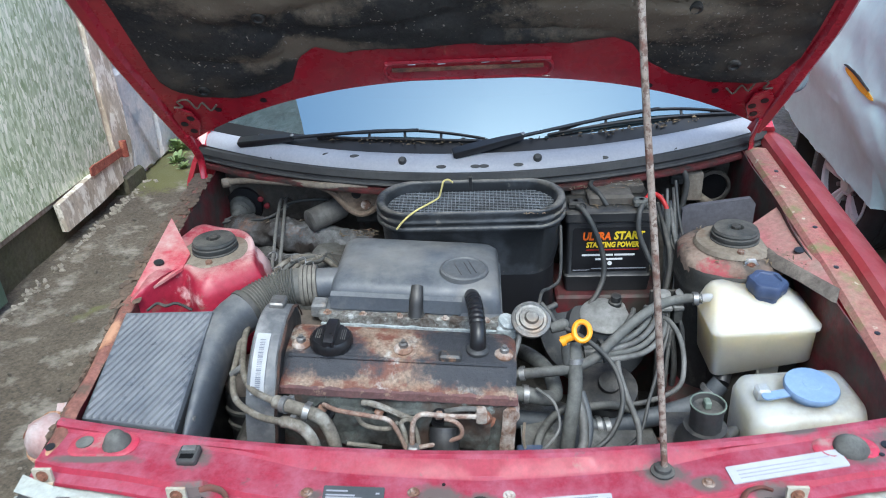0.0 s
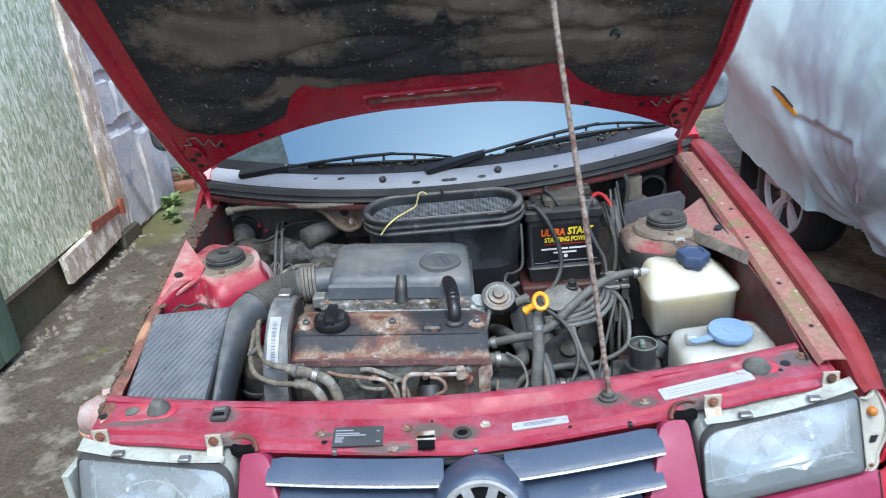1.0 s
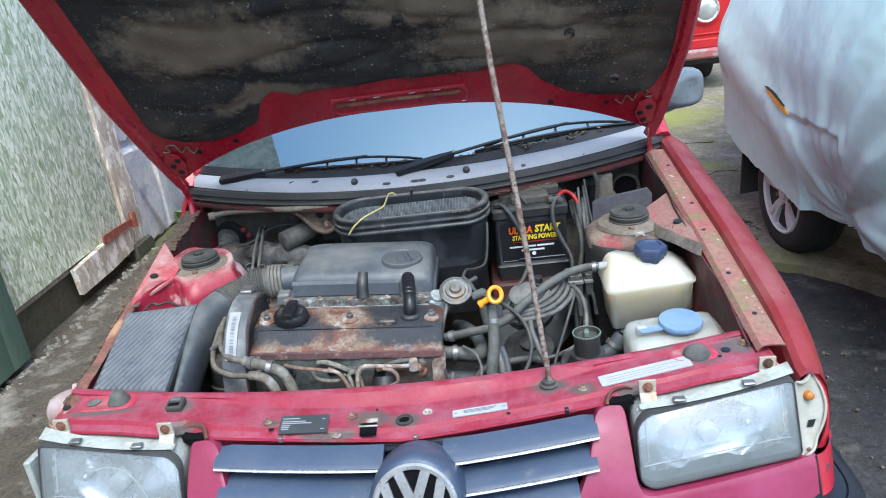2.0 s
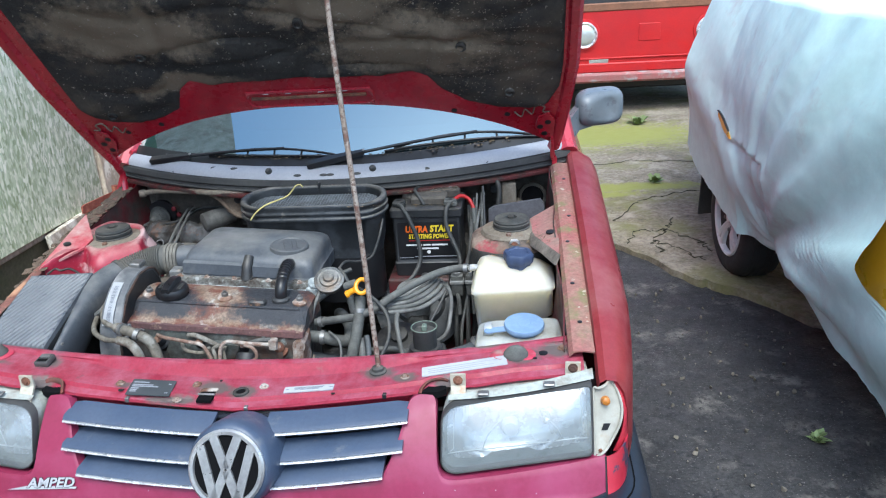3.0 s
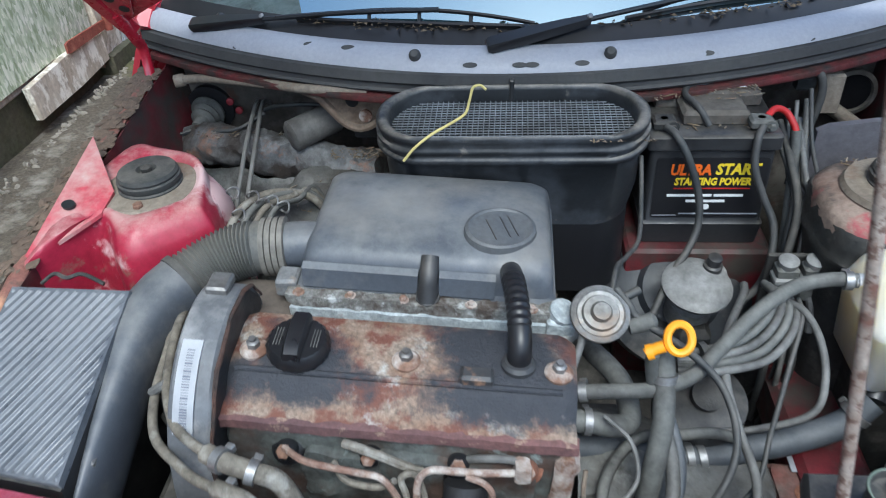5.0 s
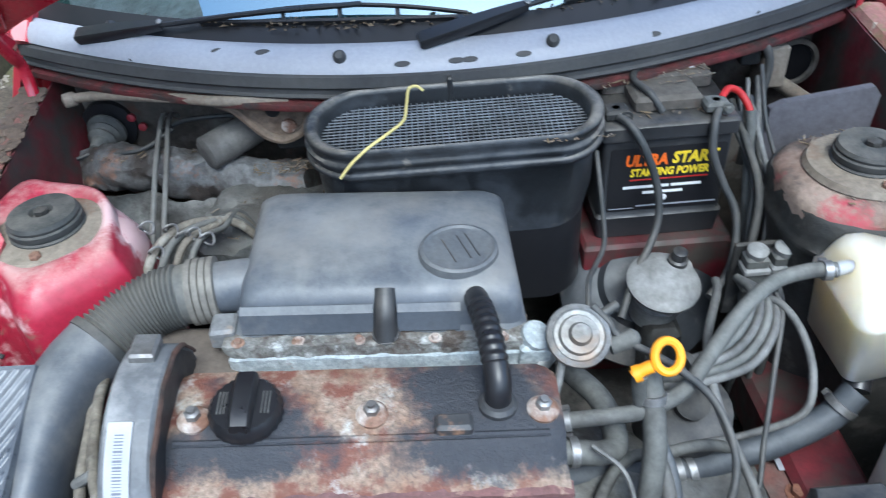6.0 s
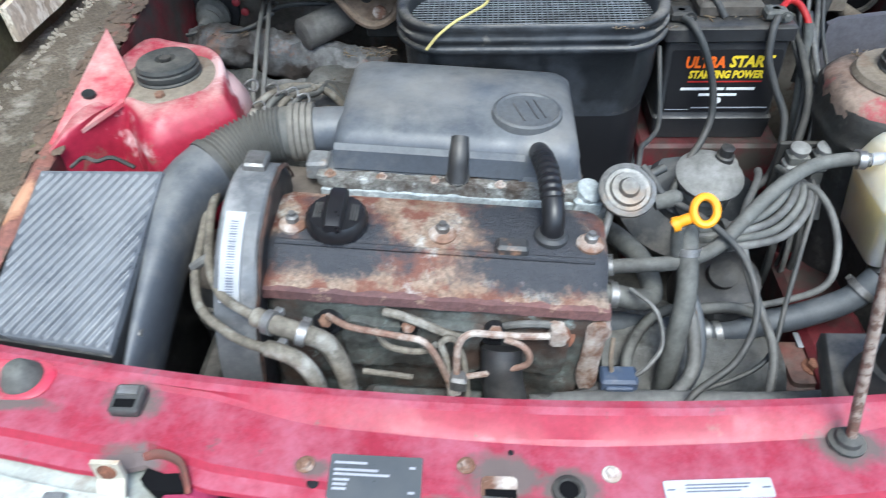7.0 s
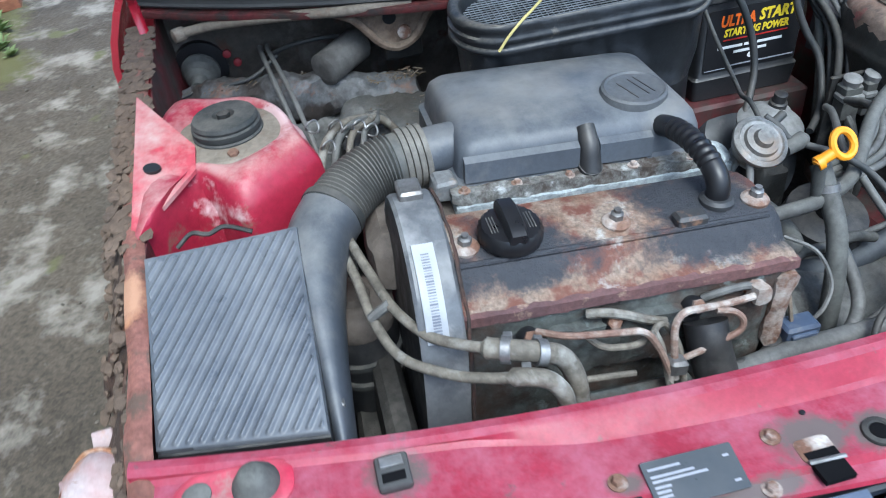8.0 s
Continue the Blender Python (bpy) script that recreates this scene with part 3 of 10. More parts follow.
def lump(bm, x0, x1, y0, y1, z0, z1, amount=0.003, scale=30, step=0.007):
    """A rough cast or crusted bar: a finely cut box with an uneven skin."""
    nx, ny, nz = (max(2, min(60, round((b - a) / step))) for a, b in ((x0, x1), (y0, y1), (z0, z1)))
    o = [(0, k / nz) for k in range(nz)] + [(k / ny, 1) for k in range(ny)] + [(1, 1 - k / nz) for k in range(nz)] + [(1 - k / ny, 0) for k in range(ny)]
    rings = []
    for i in range(nx + 1):
        e = 0.12 if i in (0, nx) else 0.0
        rings.append([Vector((lerp(x0, x1, i / nx), lerp(y0, y1, lerp(a, 0.5, e)), lerp(z0, z1, lerp(b, 0.5, e)))) for a, b in o])
    loft(bm, rings)
    for v in bm.verts:
        v.co += Vector(noise.noise_vector(v.co * scale)) * amount + Vector(noise.noise_vector(v.co * scale * 3.1)) * amount * 0.5
    return bm


def hexbolt(bm, at, way=(0, 0, 1), r=0.008, h=0.006, washer=True):
    m = axis(at, way)
    if washer:
        lathe(bm, [(r * 1.6, 0), (r * 1.6, 0.0015), (r, 0.002)], m, 14)
    lathe(bm, [(r, 0.0015), (r, h), (r * 0.8, h + 0.0015)], m, 6)
    return bm


def text_mesh(bm, s, size, m, bold=0.0, depth=0.0004, shear=0.0, width=None):
    """Letters in the built-in font as flat raised shapes; the origin is their lower left, width fits them to a length."""
    cu = bpy.data.curves.new("letters", "FONT")
    cu.body, cu.size, cu.offset, cu.extrude, cu.shear = s, size, bold, depth, shear
    cu.resolution_u = 2
    ob = bpy.data.objects.new("letters", cu)
    me = bpy.data.meshes.new_from_object(ob)
    xs = [v.co.x for v in me.vertices]
    k = width / (max(xs) - min(xs)) if width else 1.0
    me.transform(m @ Matrix.Diagonal((k, 1, 1, 1)))
    bm.from_mesh(me)
    bpy.data.objects.remove(ob)
    bpy.data.curves.remove(cu)
    bpy.data.meshes.remove(me)
    return bm


CX = 0.005  # the car's middle


def lerp(a, b, t):
    return a + (b - a) * t

# ---- the yard ----
def ground():
    bm = B()
    r = random.Random(3)
    # a fine patch round the cars in a sheet that reaches the horizon
    xs = [-400, -60, -12, -6] + [-4 + 0.1 * i for i in range(81)] + [6, 12, 60, 400]
    ys = [-400, -60, -12, -5] + [-3 + 0.1 * i for i in range(101)] + [9, 14, 60, 400]
    vs = [[bm.verts.new((x, y, 0.008 * noise.noise(Vector((x * 1.7, y * 1.7, 0))) + 0.004 * noise.noise(Vector((x * 6, y * 6, 3))) if abs(x) < 4 and -3 < y < 7 else 0))
           for y in ys] for x in xs]
    for i in range(len(xs) - 1):
        for j in range(len(ys) - 1):
            bm.faces.new((vs[i][j], vs[i + 1][j], vs[i + 1][j + 1], vs[i][j + 1]))
    tagged(part("ground", bm, M_GROUND), "dark damp worn tarmac of the yard", "ground", kind="structure")

    def slab_edge(name, x0, x1, edge, y1, material, label, top=0.03):
        """A raised concrete bed whose near edge is broken."""
        b = B()
        n, k = 240, 70

        def f(u, v):
            x = lerp(x0, x1, u)
            ya = edge(x)
            y = lerp(ya, y1, v ** 1.5)
            z = top if v > 0 else -0.02
            z += 0.012 * noise.noise(Vector((x * 2.2, y * 2.2, 7))) + 0.006 * noise.noise(Vector((x * 9, y * 9, 1))) + (0.008 * noise.noise(Vector((x * 24, y * 24, 2))) if y < 4 else 0)
            return Vector((x, y, z))
        sheet(b, f, n, k)
        tagged(part(name, b, material), label, "ground", kind="structure")

    def edge_r(x):
        return 2.55 - 1.28 * (x - 1.08) + 0.09 * noise.noise(Vector((x * 4, 0, 5))) + 0.06 * noise.noise(Vector((x * 11, 0, 5))) + 0.03 * noise.noise(Vector((x * 31, 0, 5)))
    slab_edge("pavement", 0.2, 5.5, edge_r, 9.5, M_MOSSCONC, "broken mossy concrete bed at the back of the yard")
    b = B()

    def f(u, v):
        y = lerp(-3.5, 6.5, v)
        x1 = -0.35 + 0.05 * noise.noise(Vector((y * 3, 0, 2)))
        x = lerp(x1, -2.12, u)
        z = (0.022 if u > 0 else -0.02) + 0.008 * noise.noise(Vector((x * 3, y * 3, 4))) + 0.004 * noise.noise(Vector((x * 11, y * 11, 4)))
        # a worn raised seam runs along the wall
        seam = -1.93 + 0.03 * noise.noise(Vector((y * 5, 3, 0)))
        z += 0.014 * math.exp(-((x - seam) / 0.05) ** 2)
        return Vector((x, y, z))
    sheet(b, f, 44, 150)
    tagged(part("pavement", b, M_CONC), "stained brown concrete strip between the car and the shed", "ground", kind="structure")


def shed():
    X = -2.02
    wall = tagged(part("wall_west", box(B(), X - 0.32, X - 0.02, -3.5, 2.99, 0.22, 3.7, 0.01), M_OLDWOOD),
                  "timber wall of the shed behind its boards", "wall", kind="structure")
    part("strand_board", box(B(), X - 0.018, X, 1.72, 2.975, 0.26, 3.7, 0.003), M_OSB, wall, "mossy green painted strand board")
    plinth = B()
    box(plinth, X - 0.32, X - 0.035, -3.5, 3.0, -0.02, 0.23, 0.01)
    bumpy(plinth, 0.006, 8)
    tagged(part("trim", plinth, M_PLINTH), "dark mossy concrete plinth under the shed", "plinth", kind="structure")
    flat = Matrix(((0, 0, 1, X), (1, 0, 0, 0), (0, 1, 0, 0), (0, 0, 0, 1)))
    part("bottom_board", bumpy(slab(B(), [(2.345, 0.105), (2.7, 0.10), (2.985, 0.112), (2.992, 0.245), (2.66, 0.262), (2.335, 0.252)], 0, 0.034, flat, 0.004), 0.005, 9), M_PEELPOST, wall, "rough cream weathered bottom board")
    rust = B()
    slab(rust, [(2.66, 0.268), (2.68, 0.262), (3.02, 0.250), (3.03, 0.295), (2.69, 0.315), (2.665, 0.308)], 0.036, 0.046, flat, 0.002)
    lathe(rust, [(0.020, -0.045), (0.020, 0.045), (0.004, 0.046)], flat @ pose(3.035, 0.285, 0.050, 90), 12)
    part("hinge_strap", bumpy(rust, 0.003, 22), M_STRAP, wall, "brick-red rusty hinge strap")
    part("corner_post", bumpy(lump(B(), X - 0.28, X + 0.014, 2.995, 3.215, 0.06, 3.7, 0.008, 7, 0.03), 0.003, 30), M_PEELPOST, wall, "peeling cream and pinkish corner post")
    part("post_foot", bumpy(lump(B(), X - 0.27, X + 0.035, 3.0, 3.25, -0.01, 0.115, 0.012, 9, 0.02), 0.003, 30), M_PLINTH, wall, "mossy broken foot of the post")
    # green door in front of the boards
    door = thing("door_1", (X + 0.04, 1.2, 0.06), "dark green painted timber door standing ajar", "door", kind="structure")
    y = 1.765
    for i in range(7):
        w = 0.135 + 0.01 * ((i * 7) % 3)
        part("plank", bumpy(box(B(), X + 0.022, X + 0.062, y - w, y - 0.004, 0.06, 2.15, 0.005), 0.002, 5), M_GREENWOOD, door)
        y -= w
    for z in (0.32, 1.15, 1.9):
        part("batten", box(B(), X + 0.003, X + 0.021, 0.82, 1.75, z - 0.06, z + 0.06, 0.004), M_GREENWOOD, door)
    # whitewashed stone wall past the shed
    stone_wall = thing("wall_north", (-2.2, 3.5, 0), "old whitewashed rubble stone wall", "wall", kind="structure")
    part("mortar_core", bumpy(box(B(), -2.50, -2.055, 3.20, 4.02, -0.02, 3.1, 0.03), 0.02, 5), M_STONE, stone_wall)
    r = random.Random(8)
    rows = [((3.215, 3.60, 0.01, 0.67), (3.61, 4.03, 0.01, 0.60)), ((3.215, 3.42, 0.70, 0.98), (3.43, 3.60, 0.73, 0.96), (3.61, 4.03, 0.62, 1.02))]
    z = 1.0
    while z < 2.9:
        h = r.uniform(0.28, 0.5)
        m = 3.2 + r.uniform(0.25, 0.55)
        rows.append(((3.215, m, z + 0.01, z + h), (m + 0.01, 4.03, z + 0.015, z + h)))
        z += h + 0.01
    for row in rows:
        for y0, y1, z0, z1 in row:
            d = r.uniform(0.0, 0.022)
            part("stone", bumpy(lump(B(), -2.16, -2.035 + d, y0, y1, z0, z1, 0.016, 6, 0.03), 0.005, 26, y0), M_STONE, stone_wall)
    # added out of view: keeps low front light off the car's nose
    part("wall_south", box(B(), -9, 9, -8.3, -8.0, -0.02, 2.6, 0.02), mat("pale_render", (0.34, 0.33, 0.31), (0.28, 0.27, 0.25), big=2, rough=0.9, grain=50, bump=0.3, fine=0.2))
    tagged(bpy.data.objects["wall_south"], "plain rendered wall added out of view to hold back low light", "wall", kind="structure")
    # low brick and weeds by the corner
    for k, (x, y, a) in enumerate(((-2.02, 4.12, 8), (-2.10, 4.36, -20))):
        m = pose(x, y, 0.075, 0, 0, a)
        solo("brick", bumpy(box(B(), -0.107, 0.107, -0.05, 0.05, -0.05, 0.0 + 0.015, 0.006, m), 0.004, 20), M_BRICK, "loose orange brick on the ground by the wall", "brick", "bricks by the wall")
    part("wall_back", bumpy(box(B(), -6.5, -2.3, 4.9, 5.2, -0.02, 2.2, 0.02), 0.02, 4), M_MORTAR)
    tagged(bpy.data.objects["wall_back"], "plain grey wall behind the yard", "wall", kind="structure")


def weed(at, size, seed, leaves=40):
    r = random.Random(seed)
    bm = B()
    for i in range(leaves):
        a, l = r.uniform(0, 6.28), r.uniform(0.4, 1.0) * size
        h = r.uniform(0.1, 0.9) * size
        base = Vector(at) + Vector((r.uniform(-1, 1), r.uniform(-1, 1), 0)) * size * 0.35
        d = Vector((math.cos(a), math.sin(a), 0))
        s = Vector((-d.y, d.x, 0)) * l * 0.22
        tip = base + d * l + Vector((0, 0, h))
        mid = base + d * l * 0.55 + Vector((0, 0, h * 0.9))
        p = [bm.verts.new(q) for q in (base, mid + s, tip, mid - s)]
        bm.faces.new(p)
    return solo("weed", bm, M_WEED, "small green weed growing from the ground", "weed", "weeds in the yard")


def crack(points, seed):
    """A thin dark crack that wanders between a few places on the ground."""
    r = random.Random(seed)
    line = []
    for a, b in zip(points, points[1:]):
        for k in range(9):
            p = lerp(Vector((*a, 0)), Vector((*b, 0)), k / 9)
            line.append(p + Vector((r.uniform(-1, 1), r.uniform(-1, 1), 0)) * 0.022)
    left, right = [], []
    for i, p in enumerate(line):
        d = (line[min(i + 1, len(line) - 1)] - line[max(i - 1, 0)]).normalized()
        s = Vector((-d.y, d.x, 0)) * r.uniform(0.0006, 0.0030)
        z = 0.034 + 0.012 * noise.noise(Vector((p.x * 2.2, p.y * 2.2, 7))) + 0.006 * noise.noise(Vector((p.x * 9, p.y * 9, 1)))
        left.append(p + s + Vector((0, 0, z)))
        right.append(p - s + Vector((0, 0, z)))
    bm = B()
    loft(bm, [[a, b, b - Vector((0, 0, 0.01)), a - Vector((0, 0, 0.01))] for a, b in zip(left, right)])
    tagged(part("trim", bm, M_CRACK), "dark crack in the yard concrete", "crack", kind="structure")


def seam_rubble():
    """Crumbs of pale mortar left along an old seam in the strip."""
    r = random.Random(31)
    bm = B()
    for i in range(170):
        y = r.uniform(1.3, 3.2)
        x = -1.945 + 0.02 * math.sin(y * 4) + r.gauss(0, 0.016)
        s = r.uniform(0.004, 0.013)
        q = bmesh.ops.create_icosphere(bm, subdivisions=1, radius=1, matrix=pose(x, y, 0.034, r.uniform(0, 90), r.uniform(0, 90), r.uniform(0, 90)) @ Matrix.Diagonal((s * 1.6, s, s * 0.6, 1)))["verts"]
        for v in q:
            v.co += Vector((r.uniform(-1, 1), r.uniform(-1, 1), r.uniform(-1, 1))) * s * 0.2
    tagged(part("rubble", bm, M_RUBBLE), "pale mortar crumbs along a seam in the concrete", "rubble", kind="stuff")


def gravel():
    """Loose chips and grit lying about the yard."""
    r = random.Random(12)
    bm = B()
    for i in range(620):
        if i % 3:
            x, y, z = r.uniform(-2.0, -0.85), r.uniform(-0.6, 3.0), 0.026
        else:
            x, y, z = r.uniform(0.95, 1.75), r.uniform(-0.2, 2.2), 0.004
        s = 0.002 + 0.007 * r.random() ** 2
        q = bmesh.ops.create_icosphere(bm, subdivisions=1, radius=1, matrix=pose(x, y, z, r.uniform(0, 90), r.uniform(0, 90), r.uniform(0, 90)) @ Matrix.Diagonal((s * 1.5, s, s * 0.7, 1)))["verts"]
        for v in q:
            v.co += Vector((r.uniform(-1, 1), r.uniform(-1, 1), r.uniform(-1, 1))) * s * 0.25
    tagged(part("gravel", bm, M_GRIT), "small stone chips scattered over the yard", "gravel", kind="stuff")


ground()
shed()
gravel()
seam_rubble()
for k, way in enumerate((((1.44, 3.0), (1.38, 2.8), (1.27, 2.62), (1.31, 2.45)), ((1.38, 2.8), (1.52, 2.6), (1.56, 2.45)), ((1.10, 2.95), (1.30, 3.35), (1.62, 3.5), (1.95, 3.45)), ((1.0, 4.2), (1.4, 4.35), (1.9, 4.2)), ((1.15, 2.62), (1.22, 2.8), (1.38, 2.8)), ((1.27, 2.62), (1.40, 2.50), (1.50, 2.30)))):
    crack(way, k)
for k, (at, s) in enumerate((((-1.90, 3.50, 0.03), 0.07), ((-1.97, 3.75, 0.03), 0.10), ((-1.82, 3.40, 0.03), 0.045), ((1.51, 0.87, 0.0), 0.035), ((-2.02, 4.35, 0.03), 0.16),
                             ((1.47, 3.75, 0.03), 0.06), ((1.62, 5.6, 0.03), 0.09))):
    weed(at, s, k)

# ---- the red car: body ----
car = thing("car", (CX, 1.6, 0), "old faded red van, bonnet propped open, one wing missing", "car")


def pieces(x, table):
    """Linear interpolation in a short table of (x, y)."""
    for (a, fa), (b, fb) in zip(table, table[1:]):
        if x <= b:
            return lerp(fa, fb, min(max((x - a) / (b - a), 0), 1))
    return table[-1][1]


def slam_rear(x):
    q = (abs(x - CX) / 0.69) ** 2
    return 0.096 + 0.054 * q, 0.752 + 0.026 * q


def slam_front(x):
    a = abs(x - CX)
    return pieces(a, ((0, -0.036), (0.36, -0.012), (0.425, 0.010), (0.445, 0.0), (0.475, -0.004), (0.56, 0.008), (0.65, 0.022), (0.72, 0.045)))


def slam_z(x):
    return 0.728 + 0.040 * min(1, abs(x - CX) / 0.55) ** 1.4


def slam_slope(x):
    """How far the shelf starts in front of the rear edge."""
    return pieces(abs(x - CX), ((0, 0.040), (0.27, 0.039), (0.38, 0.023), (0.72, 0.024)))


def slam_at(x, y):
    """Height of the front panel's top face at a place on it."""
    yr, zr = slam_rear(x)
    yf, zf = slam_front(x), slam_z(x)
    a = yr - slam_slope(x)
    return pieces(y, ((yf, zf - 0.012), (yf + 0.012, zf - 0.010), (lerp(a, yf, 0.80), zf - 0.009), (lerp(a, yf, 0.74), zf - 0.002), (lerp(a, yf, 0.35), zf - 0.001), (a, zf), (yr - 0.018, zr - 0.001), (yr, zr))) + 0.0005


def front_panel():
    bm = B()
    rows = []
    for i in range(61):
        x = lerp(-0.695, 0.695, i / 60)
        yr, zr = slam_rear(x)
        yf, zf = slam_front(x), slam_z(x)
        w = slam_slope(x)
        a = yr - w
        prof = [(yr + 0.006, zr - 0.07), (yr + 0.004, zr - 0.008), (yr, zr), (yr - 0.010, zr + 0.0015), (yr - 0.018, zr - 0.001),
                (a + 0.006, zf + 0.003), (a, zf), (lerp(a, yf, 0.35), zf - 0.001), (lerp(a, yf, 0.74), zf - 0.002), (lerp(a, yf, 0.80), zf - 0.009), (yf + 0.012, zf - 0.010),
                (yf + 0.002, zf - 0.012), (yf, zf - 0.017), (yf + 0.012, zf - 0.022), (yf + 0.022, zf - 0.05)]
        rows.append([Vector((x, y, z)) for y, z in prof])
    vs = loft(bm, rows, closed=False)
    bmesh.ops.solidify(bm, geom=bm.faces[:], thickness=0.003)
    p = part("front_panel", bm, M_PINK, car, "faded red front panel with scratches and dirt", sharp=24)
    return p


fp = front_panel()


def on_slam(x, y, up=0.0):
    return Vector((x, y, slam_at(x, y) + up))


def slam_details():
    # rubber buffers, worn patches, bolts and holes
    for x, y, r in ((-0.577, 0.097, 0.019), (0.562, 0.080, 0.021)):
        part("rubber_buffer", lathe(B(), [(r * 1.2, -0.002), (r * 1.18, 0.004), (r * 1.05, 0.008), (r * 0.72, 0.014 if x > 0 else 0.020), (r * 0.5, 0.016 if x > 0 else 0.024), (r * 0.15, 0.0165 if x > 0 else 0.025)], axis(on_slam(x, y), (0, -0.1, 1)), 20), M_HOSEGREY, fp, "dusty black rubber buffer")
    part("rubber_plug", lathe(B(), [(0.014, -0.002), (0.014, 0.003), (0.010, 0.005)], axis(on_slam(-0.632, 0.100), (0, 0, 1)), 16), M_HOSEGREY, fp)
    m = axis(on_slam(-0.452, 0.075), (0, -0.1, 1))
    sb = part("stop_bracket", slab(B(), rrect(-0.016, 0.016, -0.017, 0.017, 0.004, 3), -0.001, 0.012, m, 0.002), M_SEAL, fp, "worn square rubber stop")
    for y0 in (-0.012, 0.003):
        part("slot", box(B(), -0.011, 0.011, y0, y0 + 0.010, 0.0115, 0.015 if y0 > 0 else 0.0125, 0.0005, m), M_STEEL if y0 > 0 else M_MATTE, sb)
    # pressed pockets round the buffers and the grommet
    for x0, x1, y0, y1, rr in ((-0.655, -0.542, 0.070, 0.122, 0.022), (0.508, 0.602, 0.060, 0.104, 0.02)):
        o = rrect(x0, x1, y0, y1, rr, 5)
        mid = ((x0 + x1) / 2, (y0 + y1) / 2)
        b = B()
        loft(b, [[on_slam(lerp(x, mid[0], k), lerp(y, mid[1], k), up) for x, y in o] for k, up in ((0.0, -0.003), (0.0, 0.0006), (0.05, 0.0022), (0.22, 0.0024), (0.30, 0.0012))])
        part("pressed_pad", b, M_PANELRED, fp)
    # catch opening, its shade painted as a black plate, and bolts
    z = slam_at(-0.06, 0.005)
    part("latch_plate", slab(B(), rrect(-0.080, -0.044, -0.008, 0.018, 0.006, 3), z - 0.004, z + 0.0012), M_RUSTPALE, fp, "worn bare metal latch plate")
    part("latch_opening", slab(B(), [(-0.076, 0.003), (-0.045, 0.003), (-0.044, -0.030), (-0.074, -0.030)], z - 0.004, z + 0.0022), M_MATTE, fp, "black plate painted as the shade of the latch opening")
    part("latch_bar", tube(B(), [(-0.078, -0.008, z + 0.003), (-0.042, -0.010, z + 0.003)], 0.0025, 6, 1), M_STEEL, fp)
    ring = B()
    at = on_slam(0.006, 0.006)
    lathe(ring, [(0.017, 0), (0.016, 0.003), (0.011, 0.004), (0.009, 0.001)], axis(at, (0, 0, 1)), 18)
    part("grommet", ring, M_GRIME, fp, "black rubber grommet")
    part("hole", lathe(B(), [(0.010, 0), (0.010, 0.002), (0.004, 0.0022)], axis(at, (0, 0, 1)), 14), M_MATTE, fp)
    bolts = [(-0.095, 0.028), (0.049, 0.024), (0.341, 0.030), (-0.255, 0.018), (0.655, 0.105), (-0.12, -0.018)]
    for x, y in bolts:
        part("bolt", hexbolt(B(), on_slam(x, y), (0, 0, 1), 0.006, 0.005), M_RUSTPALE, fp)
    for x, y, r in ((-0.245, 0.0, 0.006), (0.617, 0.086, 0.009), (0.60, 0.066, 0.004), (-0.05, 0.045, 0.003), (0.20, -0.005, 0.004)):
        part("hole", lathe(B(), [(r, 0), (r, 0.0012), (r * 0.6, 0.0015)], axis(on_slam(x, y, 0.0005), (0, 0, 1)), 14), M_FLATBLACK, fp)
    # foot of the prop
    foot = lathe(B(), [(0.018, 0), (0.018, 0.003), (0.013, 0.005), (0.012, 0.010), (0.008, 0.012)], axis(on_slam(0.281, 0.058), (0, 0, 1)), 20)
    part("prop_grommet", foot, M_RUBBER, fp, "dark rubber grommet of the prop")
    # labels
    def label(x0, x1, y0, y1, turn, material, name, text):
        c = Vector(((x0 + x1) / 2, (y0 + y1) / 2, 0))
        z = slam_at(c.x, c.y)
        dz = (slam_at(x1, c.y) - slam_at(x0, c.y)) / (x1 - x0)
        dzy = (slam_at(c.x, y1) - slam_at(c.x, y0)) / (y1 - y0)
        m = Matrix.Translation((c.x, c.y, z + 0.0015)) @ Matrix.Rotation(math.atan(dzy), 4, "X") @ Matrix.Rotation(-math.atan(dz), 4, "Y") @ Matrix.Rotation(radians(turn), 4, "Z")
        w, h = (x1 - x0) / 2, (y1 - y0) / 2
        lb = part(name, slab(B(), rrect(-w, w, -h, h, 0.002, 2), -0.001, 0.001, m), material, fp, text)
        return lb, m, w, h
    lb, m, w, h = label(-0.230, -0.138, -0.015, 0.030, 0, M_BLACKLBL, "type_label", "black information label with pale print")
    for i, (a, b, y) in enumerate(((-0.9, -0.2, 0.62), (-0.9, 0.05, 0.30), (-0.9, 0.3, 0.10), (-0.9, -0.55, -0.15), (-0.9, -0.6, -0.35), (-0.9, -0.6, -0.55), (0.72, 0.85, 0.5), (0.72, 0.86, -0.6))):
        part("print_bar", box(B(), a * w, b * w, (y - 0.055) * h, (y + 0.055) * h, 0.001, 0.0014, 0.0001, m), M_COWL, lb)
    lb, m, w, h = label(0.097, 0.199, -0.002, 0.018, 2, M_LABEL, "info_label", "small white information label")
    for a, b, y in ((-0.6, 0.6, 0.45), (-0.6, 0.55, 0.1), (-0.6, 0.4, -0.25), (0.8, 0.95, 0.0), (-0.95, -0.8, 0.0)):
        part("print_bar", box(B(), a * w, b * w, (y - 0.08) * h, (y + 0.08) * h, 0.001, 0.0014, 0.0001, m), M_LABELTXT, lb)
    lb, m, w, h = label(0.373, 0.545, 0.034, 0.068, 7, M_LABEL, "paper_label", "faded white paper label")
